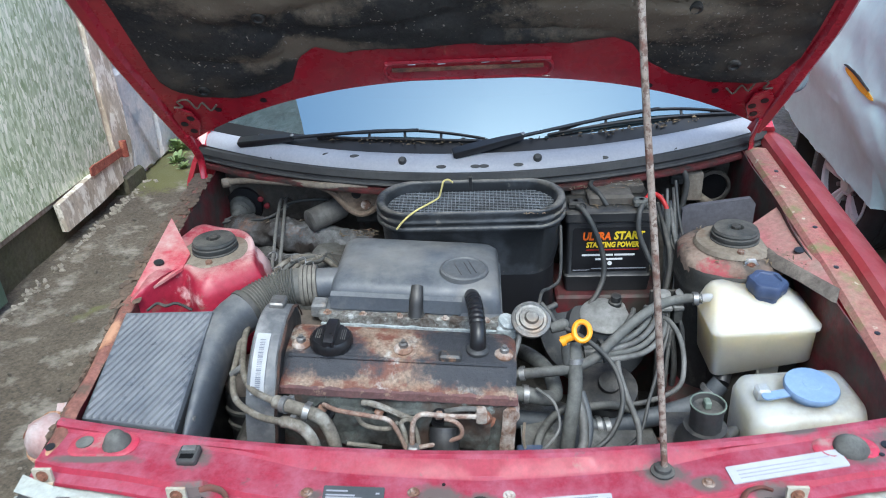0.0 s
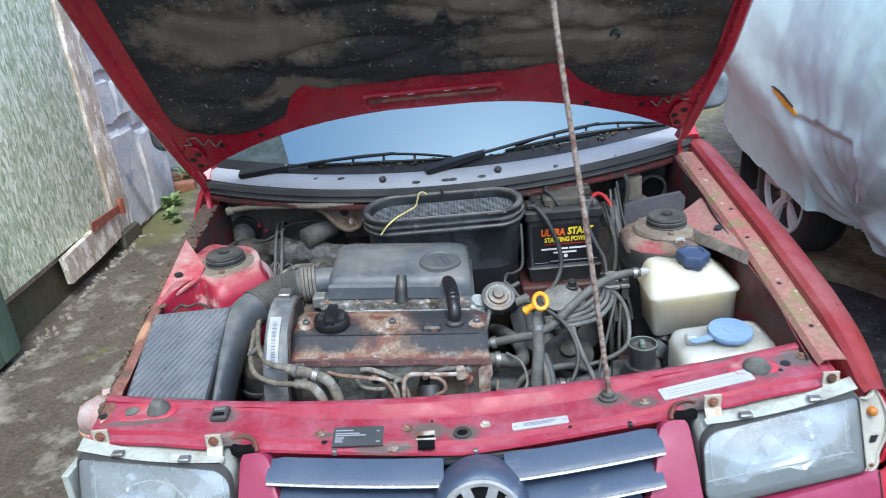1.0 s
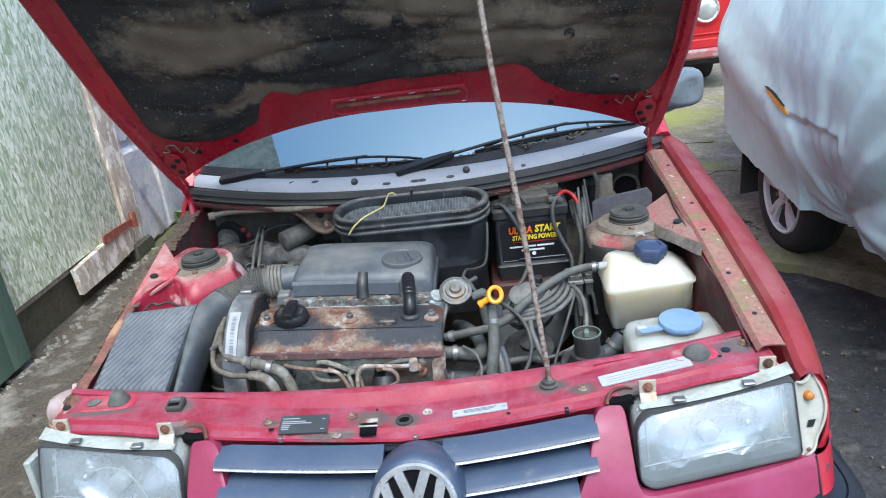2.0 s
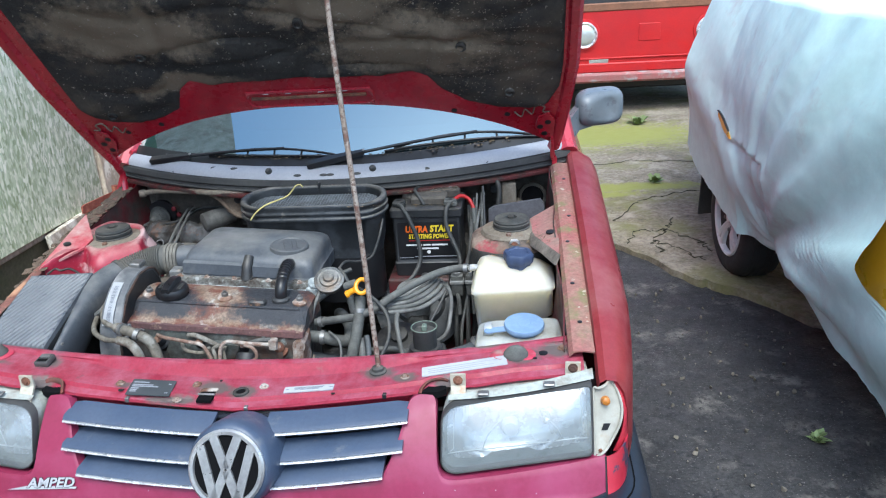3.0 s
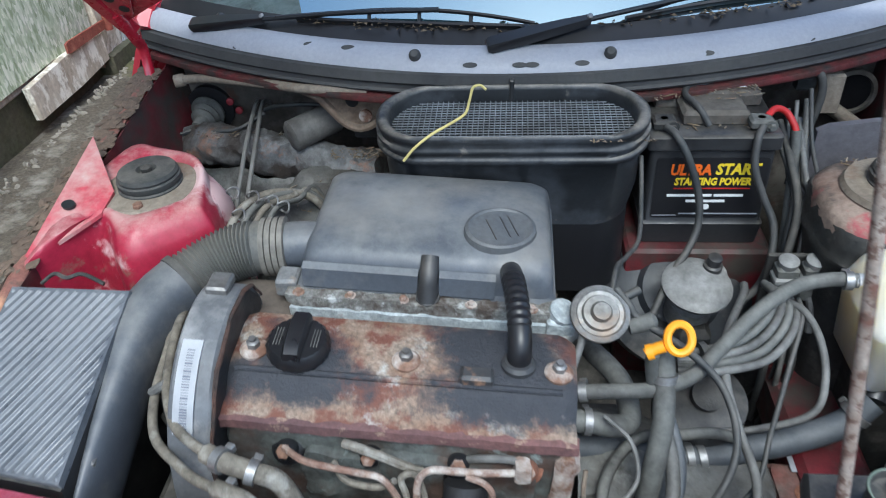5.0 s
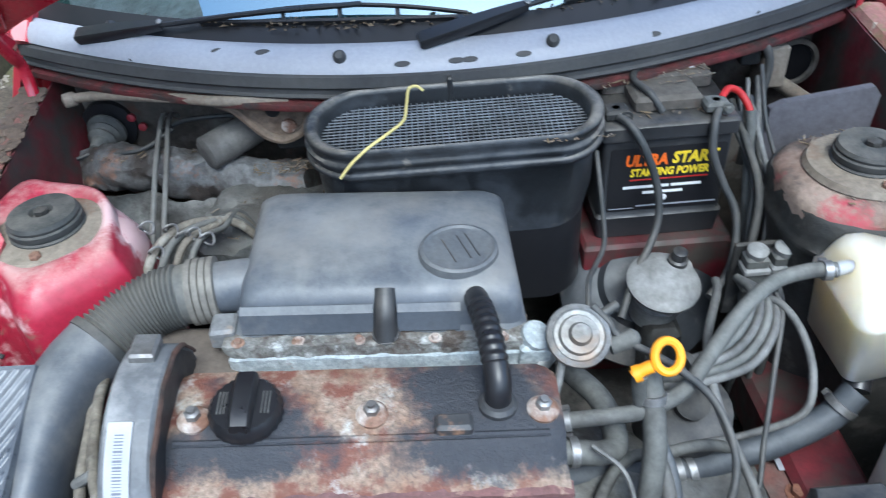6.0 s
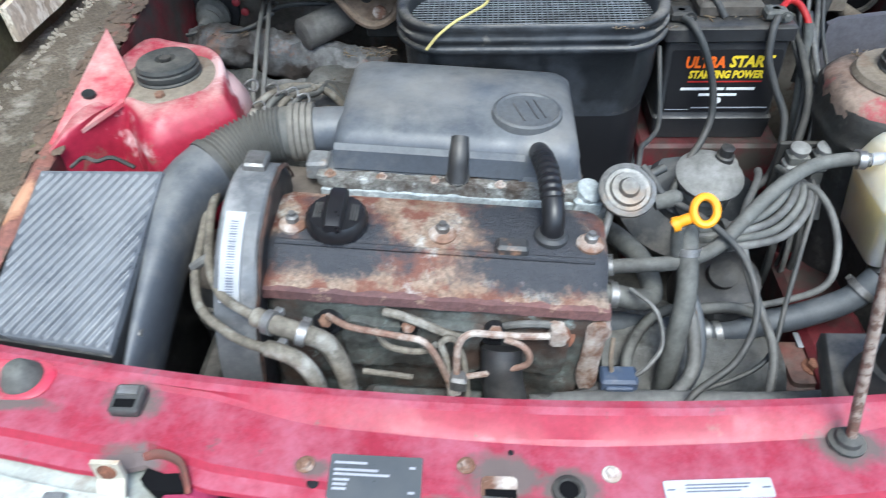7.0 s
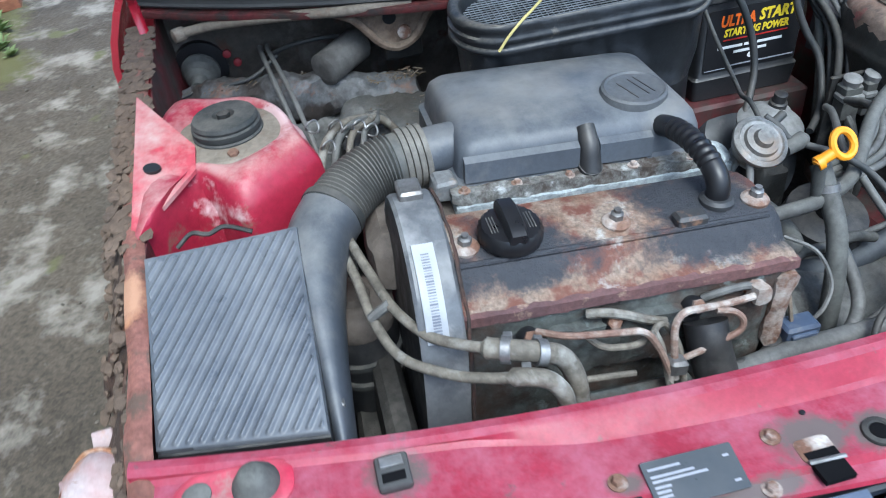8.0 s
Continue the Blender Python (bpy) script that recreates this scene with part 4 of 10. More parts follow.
    for a, b, y in ((-0.85, 0.8, 0.35), (-0.85, 0.5, -0.1), (-0.85, 0.7, -0.5)):
        part("print_bar", box(B(), a * w, b * w, (y - 0.05) * h, (y + 0.05) * h, 0.001, 0.0014, 0.0001, m), M_COWL, lb)


slam_details()
for x in (-0.225, 0.028, 0.305):
    part("flange_clip", bumpy(box(B(), x - 0.004, x + 0.004, slam_front(x) - 0.002, slam_front(x) + 0.008, slam_z(x) - 0.019, slam_z(x) - 0.009, 0.001), 0.001, 60), M_STEEL if x < 0.2 else M_FLATBLACK, fp, "small edge clip")


# nose below the front panel: two cheeks and the strip under the grille
def nose_y(x, z):
    s = (0.72 - z) / 0.15
    return -0.040 - 0.100 * s - 0.012 * math.sin(min(max(s, 0), 1) * 3.14) + 0.045 * (abs(x - CX) / 0.7) ** 2.2


NOSE_TOP = [Vector((a, z, 0)) for a, z in ((0, 0.597), (0.12, 0.598), (0.24, 0.603), (0.285, 0.608), (0.300, 0.616), (0.312, 0.632), (0.326, 0.66), (0.338, 0.69), (0.346, 0.715), (0.354, 0.729), (0.366, 0.735),
            (0.388, 0.737), (0.397, 0.733), (0.402, 0.722), (0.404, 0.70), (0.405, 0.66), (0.407, 0.632), (0.411, 0.618), (0.421, 0.608), (0.45, 0.606), (0.55, 0.613), (0.65, 0.622), (0.700, 0.628), (0.722, 0.631))]


def nose():
    edge = catmull(NOSE_TOP, 5)
    b = B()
    n = len(edge) - 1
    for sgn in (-1, 1):
        def face(u, v):
            e = edge[round(u * n)]
            x = CX + sgn * e.x
            z = lerp(0.552, e.y, min(v / 0.9, 1))
            fold = max(0, (v - 0.9) / 0.1)
            return Vector((x, nose_y(x, z) + 0.022 * fold + 0.003 * max(0, v - 0.8) / 0.2, z - 0.002 * fold))
        sheet(b, face, n, 20)
    bmesh.ops.recalc_face_normals(b, faces=b.faces[:])
    part("nose_panel", b, M_NOSE, car, "faded red nose panel round the grille and lamps", sharp=40)
    for sgn in (-1, 1):
        part("panel_seam", tube(B(), [(CX + sgn * 0.7225, nose_y(CX + 0.7225, z) - 0.0005, z) for z in (0.555, 0.59, 0.63)], 0.002, 6, 2), M_FLATBLACK, car)
    r = random.Random(31)
    for i in range(16):
        x = r.uniform(-0.4, 0.66)
        z = r.uniform(0.562, 0.60)
        s = r.uniform(0.0008, 0.002)
        part("paint_chip", lathe(B(), [(s, -0.0002), (s, 0.0004), (s * 0.4, 0.0006)], axis((x, nose_y(x, z) - 0.0004, z), (0, -1, 0.6)), 6), M_LABEL, car)
    # black box behind the slats, painted as the shade of the opening
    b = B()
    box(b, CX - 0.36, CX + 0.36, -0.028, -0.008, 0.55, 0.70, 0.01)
    part("grille_backing", b, M_FLATBLACK, car, "black box painted as the shade behind the grille")
    # sticker: five letters on a white shape
    sx, sz = -0.425, 0.586
    tilt = math.atan2(0.030, nose_y(-0.36, 0.615) - nose_y(-0.36, 0.585))
    turn = math.atan2(nose_y(-0.30, 0.6) - nose_y(-0.42, 0.6), 0.12)
    m = Matrix.Translation((sx, nose_y(sx, sz) - 0.0035, sz)) @ Matrix.Rotation(turn, 4, "Z") @ Matrix.Rotation(tilt, 4, "X") @ Matrix.Rotation(radians(4), 4, "Z")
    st = B()
    slab(st, [(-0.034, -0.003), (0.118, -0.003), (0.120, 0.0005), (0.014, 0.004), (0.006, 0.003)], -0.001, 0.0008, m)
    s = part("sticker", st, M_LABEL, car, "white lettered sticker")
    part("lettering", text_mesh(B(), "AMPED", 0.026, m @ Matrix.Translation((0.012, 0.001, 0.0012)), 0.0016, 0.0003, 0.25, 0.108), M_SEAL, s)
    part("lettering", text_mesh(B(), "AMPED", 0.026, m @ Matrix.Translation((0.012, 0.001, 0.0024)), 0.0006, 0.0003, 0.25, 0.107), M_LABEL, s)


nose()


def grille():
    g = part("grille", tube(B(), [(CX - 0.33, -0.022, 0.698), (CX, -0.030, 0.694), (CX + 0.33, -0.022, 0.698)], 0.006, 8, 10), M_BUMPER, car, "dark blue-grey slatted grille")
    for sgn in (-1, 1):
        for k, (zo, zi, xo, dp, rise) in enumerate(((0.703, 0.688, 0.350, 0.046, 0.020), (0.662, 0.645, 0.342, 0.055, 0.016), (0.622, 0.606, 0.305, 0.060, 0.018))):
            xi = 0.036 if sgn < 0 else 0.072

            def edge(u, back, dz):
                x = lerp(xi, xo, u)
                z = lerp(zi, zo, u ** 1.2)
                y = nose_y(CX + sgn * x, z) - 0.012 + back
                return Vector((CX + sgn * x, y, z + dz))
            b = B()
            rings = []
            for i in range(13):
                u = i / 12
                cut = 0.006 if u == 1 else 0
                rings.append([edge(u, 0, 0), edge(u, -0.004, 0.004), edge(u, 0.004, 0.010), edge(u, dp, rise - cut), edge(u, dp, rise - 0.006 - cut), edge(u, 0.006, 0.0)])
            loft(b, rings)
            sl = part("slat", b, M_GRILLE, g)
            b = B()
            loft(b, [[edge(i / 12, 0.002, -0.003), edge(i / 12, -0.006, -0.0025), edge(i / 12, -0.0075, 0.0), edge(i / 12, -0.006, 0.002), edge(i / 12, 0.000, 0.0025)] for i in range(13)])
            part("chrome_edge", b, M_CHROME, sl, "worn chrome edge strip")
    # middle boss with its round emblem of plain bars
    c = Vector((CX + 0.025, -0.163, 0.671))
    way = Vector((0, -1, 0.42)).normalized()
    boss = B()
    prof = [(0.086, -0.10), (0.084, -0.045), (0.081, -0.016), (0.076, -0.006), (0.070, -0.002)]
    lathe(boss, prof, axis(c, way), 36)
    for v in boss.verts:
        if v.co.z > 0.70:
            v.co.z = 0.70 + (v.co.z - 0.70) * 1.1
            v.co.y = max(v.co.y, -0.150)
    bs = part("grille_boss", boss, M_GRILLE, g, "blue-grey rounded boss")
    m = axis(c, way)
    m = Matrix.Translation(c) @ Matrix((Vector((1, 0, 0)), way.cross(Vector((1, 0, 0))), way)).transposed().to_4x4()
    b = B()
    lathe(b, [(0.072, -0.004), (0.073, 0.003), (0.069, 0.007), (0.063, 0.0065), (0.061, 0.000), (0.061, -0.004)], m, 40)
    ring = part("emblem_ring", b, M_EMBLEM, bs, "worn chrome emblem ring")
    part("emblem_field", lathe(B(), [(0.0615, -0.004), (0.0615, 0.0012), (0.01, 0.0016)], m, 32), M_MATTE, bs)

    def bar(x0, y0, x1, y1, w=0.0165):
        d = Vector((x1 - x0, y1 - y0, 0))
        s = Vector((-d.y, d.x, 0)).normalized() * w / 2
        q = B()
        p = [Vector((x0, y0, 0)) + s, Vector((x0, y0, 0)) - s, Vector((x1, y1, 0)) - s, Vector((x1, y1, 0)) + s]
        loft(q, [[m @ (v + Vector((0, 0, z))) for v in p] for z in (-0.003, 0.0062)])
        part("emblem_bar", q, M_EMBLEM, bs)
    for sg in (-1, 1):
        bar(sg * 0.024, 0.060, sg * 0.0005, 0.000)
        bar(sg * 0.049, 0.042, sg * 0.022, -0.058)
        bar(sg * 0.022, -0.056, sg * 0.001, -0.003)


grille()


def bumper():
    path = []
    for i in range(49):
        u = lerp(-1, 1, i / 48)
        a = abs(u)
        x = CX + (0.815 * math.sin(min(a / 0.86, 1) * math.pi / 2) ** 0.92 if a < 0.86 else 0.815) * (1 if u > 0 else -1)
        y = -0.235 + 0.20 * (a / 0.86) ** 3.2 if a < 0.86 else -0.035 + (a - 0.86) / 0.14 * 0.20
        path.append(Vector((x, y, 0)))
    prof = [(0.20, 0.556), (0.088, 0.560), (0.078, 0.558), (0.074, 0.566), (0.048, 0.571), (0.022, 0.566), (0.006, 0.553), (-0.001, 0.52), (0.004, 0.49), (0.0, 0.47), (0.0, 0.38), (0.02, 0.31), (0.06, 0.285), (0.09, 0.29), (0.20, 0.40)]
    rings = []
    for i, p in enumerate(path):
        d = (path[min(i + 1, 48)] - path[max(i - 1, 0)]).normalized()
        inw = Vector((-d.y, d.x, 0))
        rings.append([p + inw * o + Vector((0, 0, z)) for o, z in prof])
    bm = B()
    loft(bm, rings)
    bp = part("bumper", bm, M_BUMPER, car, "dark blue-grey plastic bumper")
    bm = B()
    rings = []
    for i, p in enumerate(path):
        d = (path[min(i + 1, 48)] - path[max(i - 1, 0)]).normalized()
        inw = Vector((-d.y, d.x, 0))
        rings.append([p + inw * o + Vector((0, 0, z)) for o, z in ((0.068, 0.566), (0.070, 0.5705), (0.074, 0.5705), (0.077, 0.563))])
    loft(bm, rings)
    part("bumper_bead", bm, M_BUMPER, bp)
    bm = B()
    rings = []
    for i, p in enumerate(path):
        d = (path[min(i + 1, 48)] - path[max(i - 1, 0)]).normalized()
        inw = Vector((-d.y, d.x, 0))
        rings.append([p + inw * o + Vector((0, 0, z)) for o, z in ((0.0335, 0.566), (0.0335, 0.5696), (0.0365, 0.5701), (0.0365, 0.567))])
    loft(bm, rings)
    part("bumper_seam", bm, M_MATTE, bp, "thin dark seam along the bumper")
    pl = part("number_plate", slab(B(), rrect(CX - 0.25, CX + 0.27, 0.408, 0.519, 0.006, 3), 0, 0.004, Matrix(((1, 0, 0, 0), (0, 0.1, -1, -0.294), (0, 1, 0, 0.054), (0, 0, 0, 1)))), M_WHITE, bp, "white number plate")
    for x0 in (-0.19, -0.12, -0.05, 0.07, 0.14, 0.21):
        part("print_bar", box(B(), CX + x0 - 0.025, CX + x0 + 0.025, -0.2, -0.198, 0.477, 0.558, 0.0006, Matrix(((1, 0, 0, 0), (0, 1, 0.1, -0.1046), (0, 0, 1, 0), (0, 0, 0, 1)))), M_FLATBLACK, pl)


bumper()


def headlight(sgn):
    """One lamp: housing, reflector, ribbed lens, lugs, and its corner lamp."""
    def X(x):
        return CX + sgn * x
    # lens corners: inner is low and forward, outer is high and back
    def face(u, v, off=0.0):
        """u from the inner to the outer end, v from the bottom to the top."""
        x = lerp(lerp(0.413, 0.416, v), 0.699, u)
        u = max(u, 0)
        z = lerp(lerp(0.613, 0.634, u ** 1.2), lerp(0.730, 0.753, u), v)
        y = lerp(lerp(-0.090, -0.058, u ** 1.6), lerp(-0.040, -0.004, u ** 1.6), v) - 0.012 * math.sin(math.pi * v) * 0.6 - 0.008 * math.sin(math.pi * u)
        return Vector((X(x), y + off, z))
    def round_ring(inset, off, n=8):
        pts = []
        r = 0.13
        q = 0.035
        for cu, cv, a0, r in ((1 - q, 1 - 2 * q, 0, q), (r, 1 - 2 * r, 90, r), (r * 0.8, 1.6 * r, 180, r * 0.8), (1 - q, 2 * q, 270, q)):
            for k in range(n + 1):
                a = radians(a0 + 90 * k / n)
                u, v = cu + r * math.cos(a), cv + 2 * r * math.sin(a)
                u, v = 0.5 + (u - 0.5) * (1 - inset), 0.5 + (v - 0.5) * (1 - 1.9 * inset)
                pts.append(face(u, v, off))
        return pts
    h = B()
    loft(h, [round_ring(0.02, 0.10), round_ring(0.0, 0.06), round_ring(-0.013, 0.008)], caps=False)
    # white shelf above the lens
    def top(u, v):
        p = face(u, 1.05)
        return Vector((p.x, p.y + 0.002 + 0.030 * v, p.z - 0.001 + 0.006 * v))
    sheet(h, lambda u, v: top(lerp(0.04, 1.02, u), v * lerp(0.45, 1.0, u)), 20, 5)
    body = part("headlight", h, M_LAMPHOUSE, car, "rectangular headlight with a cloudy ribbed lens", sharp=60)
    rim = B()
    loft(rim, [round_ring(-0.016, 0.012), round_ring(-0.015, -0.003), round_ring(-0.006, -0.007), round_ring(0.005, -0.007), round_ring(0.009, -0.003), round_ring(0.009, 0.01)], caps=False)
    part("lens_rim", rim, M_SEAL, body, "dark grey lens rim")
    lens = B()
    rings = [round_ring(i, -0.003 - 0.012 * (1 - (1 - i) ** 2)) for i in (0.0, 0.05, 0.15, 0.3, 0.46)]
    loft(lens, rings, caps=False)
    f = lens.faces.new([v for v in lens.verts][-len(rings[-1]):])
    ln = part("lens", lens, M_LENS, body, "cloudy glass lens")
    ln.visible_shadow = False
    # deep tinted border, then the bright reflector with its bowl
    def window(u, v, off):
        return face(lerp(0.075, 0.935, u), lerp(0.15, 0.88, v), off)
    bd = B()
    outer, inner = round_ring(0.0, 0.010), round_ring(0.075, 0.034)
    loft(bd, [outer, inner], caps=False)
    part("lamp_border", bd, M_LAMPDARK, body, "grey-green inner wall of the lamp")
    rf = B()
    sheet(rf, lambda u, v: face(lerp(0.03, 0.97, u), lerp(0.06, 0.94, v), 0.030 + 0.030 * max(0, 1 - ((u - 0.46) / 0.34) ** 2 - ((v - 0.42) / 0.50) ** 2) ** 0.6), 48, 30)
    part("reflector", rf, M_REFL, body, "silvery reflector")
    frame_line = [window(u, v, 0.026) for u, v in ((0, 0.12), (0, 0.88), (0.03, 0.96), (0.97, 1.0), (1, 0.92), (1, 0.08), (0.97, 0.0), (0.03, 0.04))]
    part("reflector_edge", tube(B(), frame_line, 0.0014, 6, 2, closed=True), M_ARCH, body, "bright edge round the reflector")
    arch = catmull([(0.27, 0.20, 0), (0.31, 0.42, 0), (0.40, 0.62, 0), (0.53, 0.68, 0), (0.67, 0.58, 0), (0.76, 0.40, 0), (0.80, 0.22, 0)], 4)
    part("reflector_arch", tube(B(), [face(p.x, p.y, 0.028) for p in arch], 0.0013, 8, 1, flat=0.5), M_ARCH, body, "bright arched edge of the reflector bowl")
    part("bulb_shield", lathe(B(), [(0.017, 0.0), (0.018, 0.018), (0.014, 0.024), (0.003, 0.026)], axis(face(0.46, 0.45, 0.05), (0, -1, 0.1)), 18), M_ARCH, body, "bright bulb shield")
    part("lamp_bulb", lathe(B(), [(0.010, 0.0), (0.010, 0.014), (0.007, 0.026), (0.002, 0.03)], axis(face(0.70, 0.50, 0.05), (0, -1, 0.1)), 14), M_REFL, body, "pale bulb")
    # fine ribs moulded in the glass along its upper and inner edge
    for i in range(44):
        u = 0.10 + 0.86 * i / 43
        pts = [face(u, lerp(0.88, 0.985, k / 2), -0.004) for k in range(3)]
        fo = part("flute", tube(B(), pts, 0.0008, 5, 1), M_FLUTE, ln)
        fo.visible_shadow = False
    for x, y, z in ((0.446, -0.006, 0.762), (0.667, 0.028, 0.768)):
        lug = B()
        side = [(-0.026, -0.034), (-0.022, -0.037), (0.001, -0.012), (0.001, 0.014), (-0.004, 0.014), (-0.004, -0.010)]
        loft(lug, [[Vector((X(x) + dx, y + a, z + c)) for a, c in side] for dx in (-0.0145, 0.0145)])
        lo = part("lug", bumpy(lug, 0.001, 30), M_LUG, body, "rust-stained cream mounting lug", sharp=30)
        part("screw", hexbolt(B(), (X(x), y - 0.004, z + 0.002), (0, -1, 0.1), 0.0060, 0.004), M_RUST, lo)
    for u in (0.28, 0.72):
        p = face(u, 1.05)
        part("spring_clip", box(B(), p.x - 0.011, p.x + 0.011, p.y - 0.003, p.y + 0.012, p.z + 0.004, p.z + 0.010, 0.002), M_STEEL, body)
    if sgn > 0:
        # corner lamp, its glass gone: white shell with an amber bulb
        def cf(u, v, off=0.0):
            x = lerp(0.7035, 0.720 + 0.038 * math.sin(3.14 * (0.15 + 0.7 * v)), u)
            y = lerp(lerp(-0.056, -0.008, v), lerp(-0.030, 0.012, v), u ** 1.6)
            z = lerp(lerp(0.626, 0.642, u), lerp(0.744, 0.752, u), v)
            return Vector((X(x), y + off - 0.008 * math.sin(3.14 * u), z))
        b = B()
        sheet(b, lambda u, v: cf(u, v, 0.004 + 0.014 * math.sin(3.14 * u) * math.sin(3.14 * v)), 14, 14, 0.003)
        shell = part("corner_lamp", b, M_WHITEOLD, car, "broken white corner lamp without its glass")
        b = B()
        loop = [cf(u, 0) for u in (0, 0.25, 0.5, 0.75, 1)] + [cf(1, v) for v in (0.25, 0.5, 0.75, 1)] + [cf(u, 1) for u in (0.75, 0.5, 0.25, 0)] + [cf(0, v) for v in (0.75, 0.5, 0.25)]
        tube(b, loop, 0.0026, 8, 3, closed=True)
        part("shell_rim", b, M_WHITEOLD, shell, "cracked white rim")
        part("bulb", lathe(B(), [(0.006, -0.01), (0.008, 0.0), (0.0095, 0.006), (0.0075, 0.014), (0.003, 0.017)], axis(cf(0.42, 0.74, 0.018), (0.2, -1, 0.25)), 14), M_AMBER, shell, "amber bulb")
        part("dark_hole", slab(B(), [(-0.009, -0.007), (0.002, -0.008), (0.009, 0.004), (-0.004, 0.005)], 0, 0.002, axis(cf(0.42, 0.36, 0.0125), (0.2, -1, 0.3))), M_FLATBLACK, shell)
        part("screw", hexbolt(B(), cf(0.25, 0.06, 0.004), (0.2, -1, 0), 0.004, 0.003, False), M_RUST, shell)
    else:
        # bare rusty end where the wing is missing, with the rest of its corner lamp
        m = axis((X(0.752), 0.175, 0.715), (-0.25, -0.55, 0.80))
        b = lathe(B(), [(0.022, -0.065), (0.036, -0.04), (0.043, -0.012), (0.041, 0.0), (0.030, 0.004)], m, 22)
        sh = part("broken_lamp_shell", bumpy(b, 0.006, 26), M_SHELLRED, car, "broken corner lamp shell, its rim rusty and its dome faded")
        part("dome", bumpy(lathe(B(), [(0.041, -0.004), (0.040, 0.010), (0.032, 0.024), (0.018, 0.033), (0.004, 0.036)], m, 22), 0.004, 30), M_SHELL, sh, "faded pinkish-white dome with orange rust")
        part("arc", tube(B(), [m @ Vector((0.024 * math.cos(a) - 0.004, 0.024 * math.sin(a) - 0.012, 0.031 - 0.4 * (0.5 - 0.5 * math.sin(a)) * 0.03)) for a in (radians(-10 + 20 * k) for k in range(11))], 0.0018, 6, 2), M_RUST, sh, "dark cracked line")
        part("rusty_rim", bumpy(tube(B(), [m @ Vector((0.042 * math.cos(a), 0.042 * math.sin(a), 0.002)) for a in (radians(18 * k) for k in range(20))], 0.004, 7, 2, closed=True), 0.004, 40), M_RUSTORANGE, sh, "orange rusted rim")
        for a in (0, 1, 3):
            t = a * 1.1 + 0.4
            tab = box(B(), -0.011, 0.011, -0.002, 0.002, -0.012, 0.016 - 0.003 * a, 0.001, axis((X(0.752) + 0.034 * math.cos(t), 0.190 + 0.034 * math.sin(t), 0.735), (0.5 * math.cos(t), 0.5 * math.sin(t), 1)))
            part("broken_tab", bumpy(tab, 0.006, 60), M_SHELL, sh, "jagged white plastic tab")
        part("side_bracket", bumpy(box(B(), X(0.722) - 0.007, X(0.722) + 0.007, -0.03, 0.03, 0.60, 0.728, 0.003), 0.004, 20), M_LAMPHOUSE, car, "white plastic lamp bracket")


headlight(1)
headlight(-1)
for sgn in (-1, 1):
    # black slab paints the shade between lamp and front panel; bent rusty bracket
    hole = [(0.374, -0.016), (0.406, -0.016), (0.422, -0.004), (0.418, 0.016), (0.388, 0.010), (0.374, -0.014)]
    part("lamp_opening", slab(B(), [(CX + sgn * x, y) for x, y in hole], 0.728, 0.7415), M_MATTE, car, "black slab painted as the shade of the opening beside the headlight")
    part("lamp_bracket", tube(B(), [(CX + sgn * x, y, z) for x, y, z in ((0.371, -0.016, 0.738), (0.374, -0.006, 0.744), (0.386, 0.013, 0.747), (0.408, 0.021, 0.748), (0.424, 0.018, 0.745))], 0.006, 8, 5, flat=0.5), M_RUSTRED, car, "rusty bent lamp bracket")


# wings, rails and the walls of the engine bay
def rail_z(y):
    return 0.768 + 0.125 * min(max(y, 0) / 0.97, 1.1)


def rail_bend(y):
    """The left rail leans in towards its front end."""
    return -0.030 * min(max(1 - (y - 0.06) / 0.5, 0), 1)


def flange_z(y):
    """Height of the right flange beside the bay, a little below the wing's crest."""
    return pieces(y, ((0.0, 0.774), (0.10, 0.788), (0.30, 0.825), (0.48, 0.857), (0.70, 0.886), (0.90, 0.912), (1.10, 0.936)))


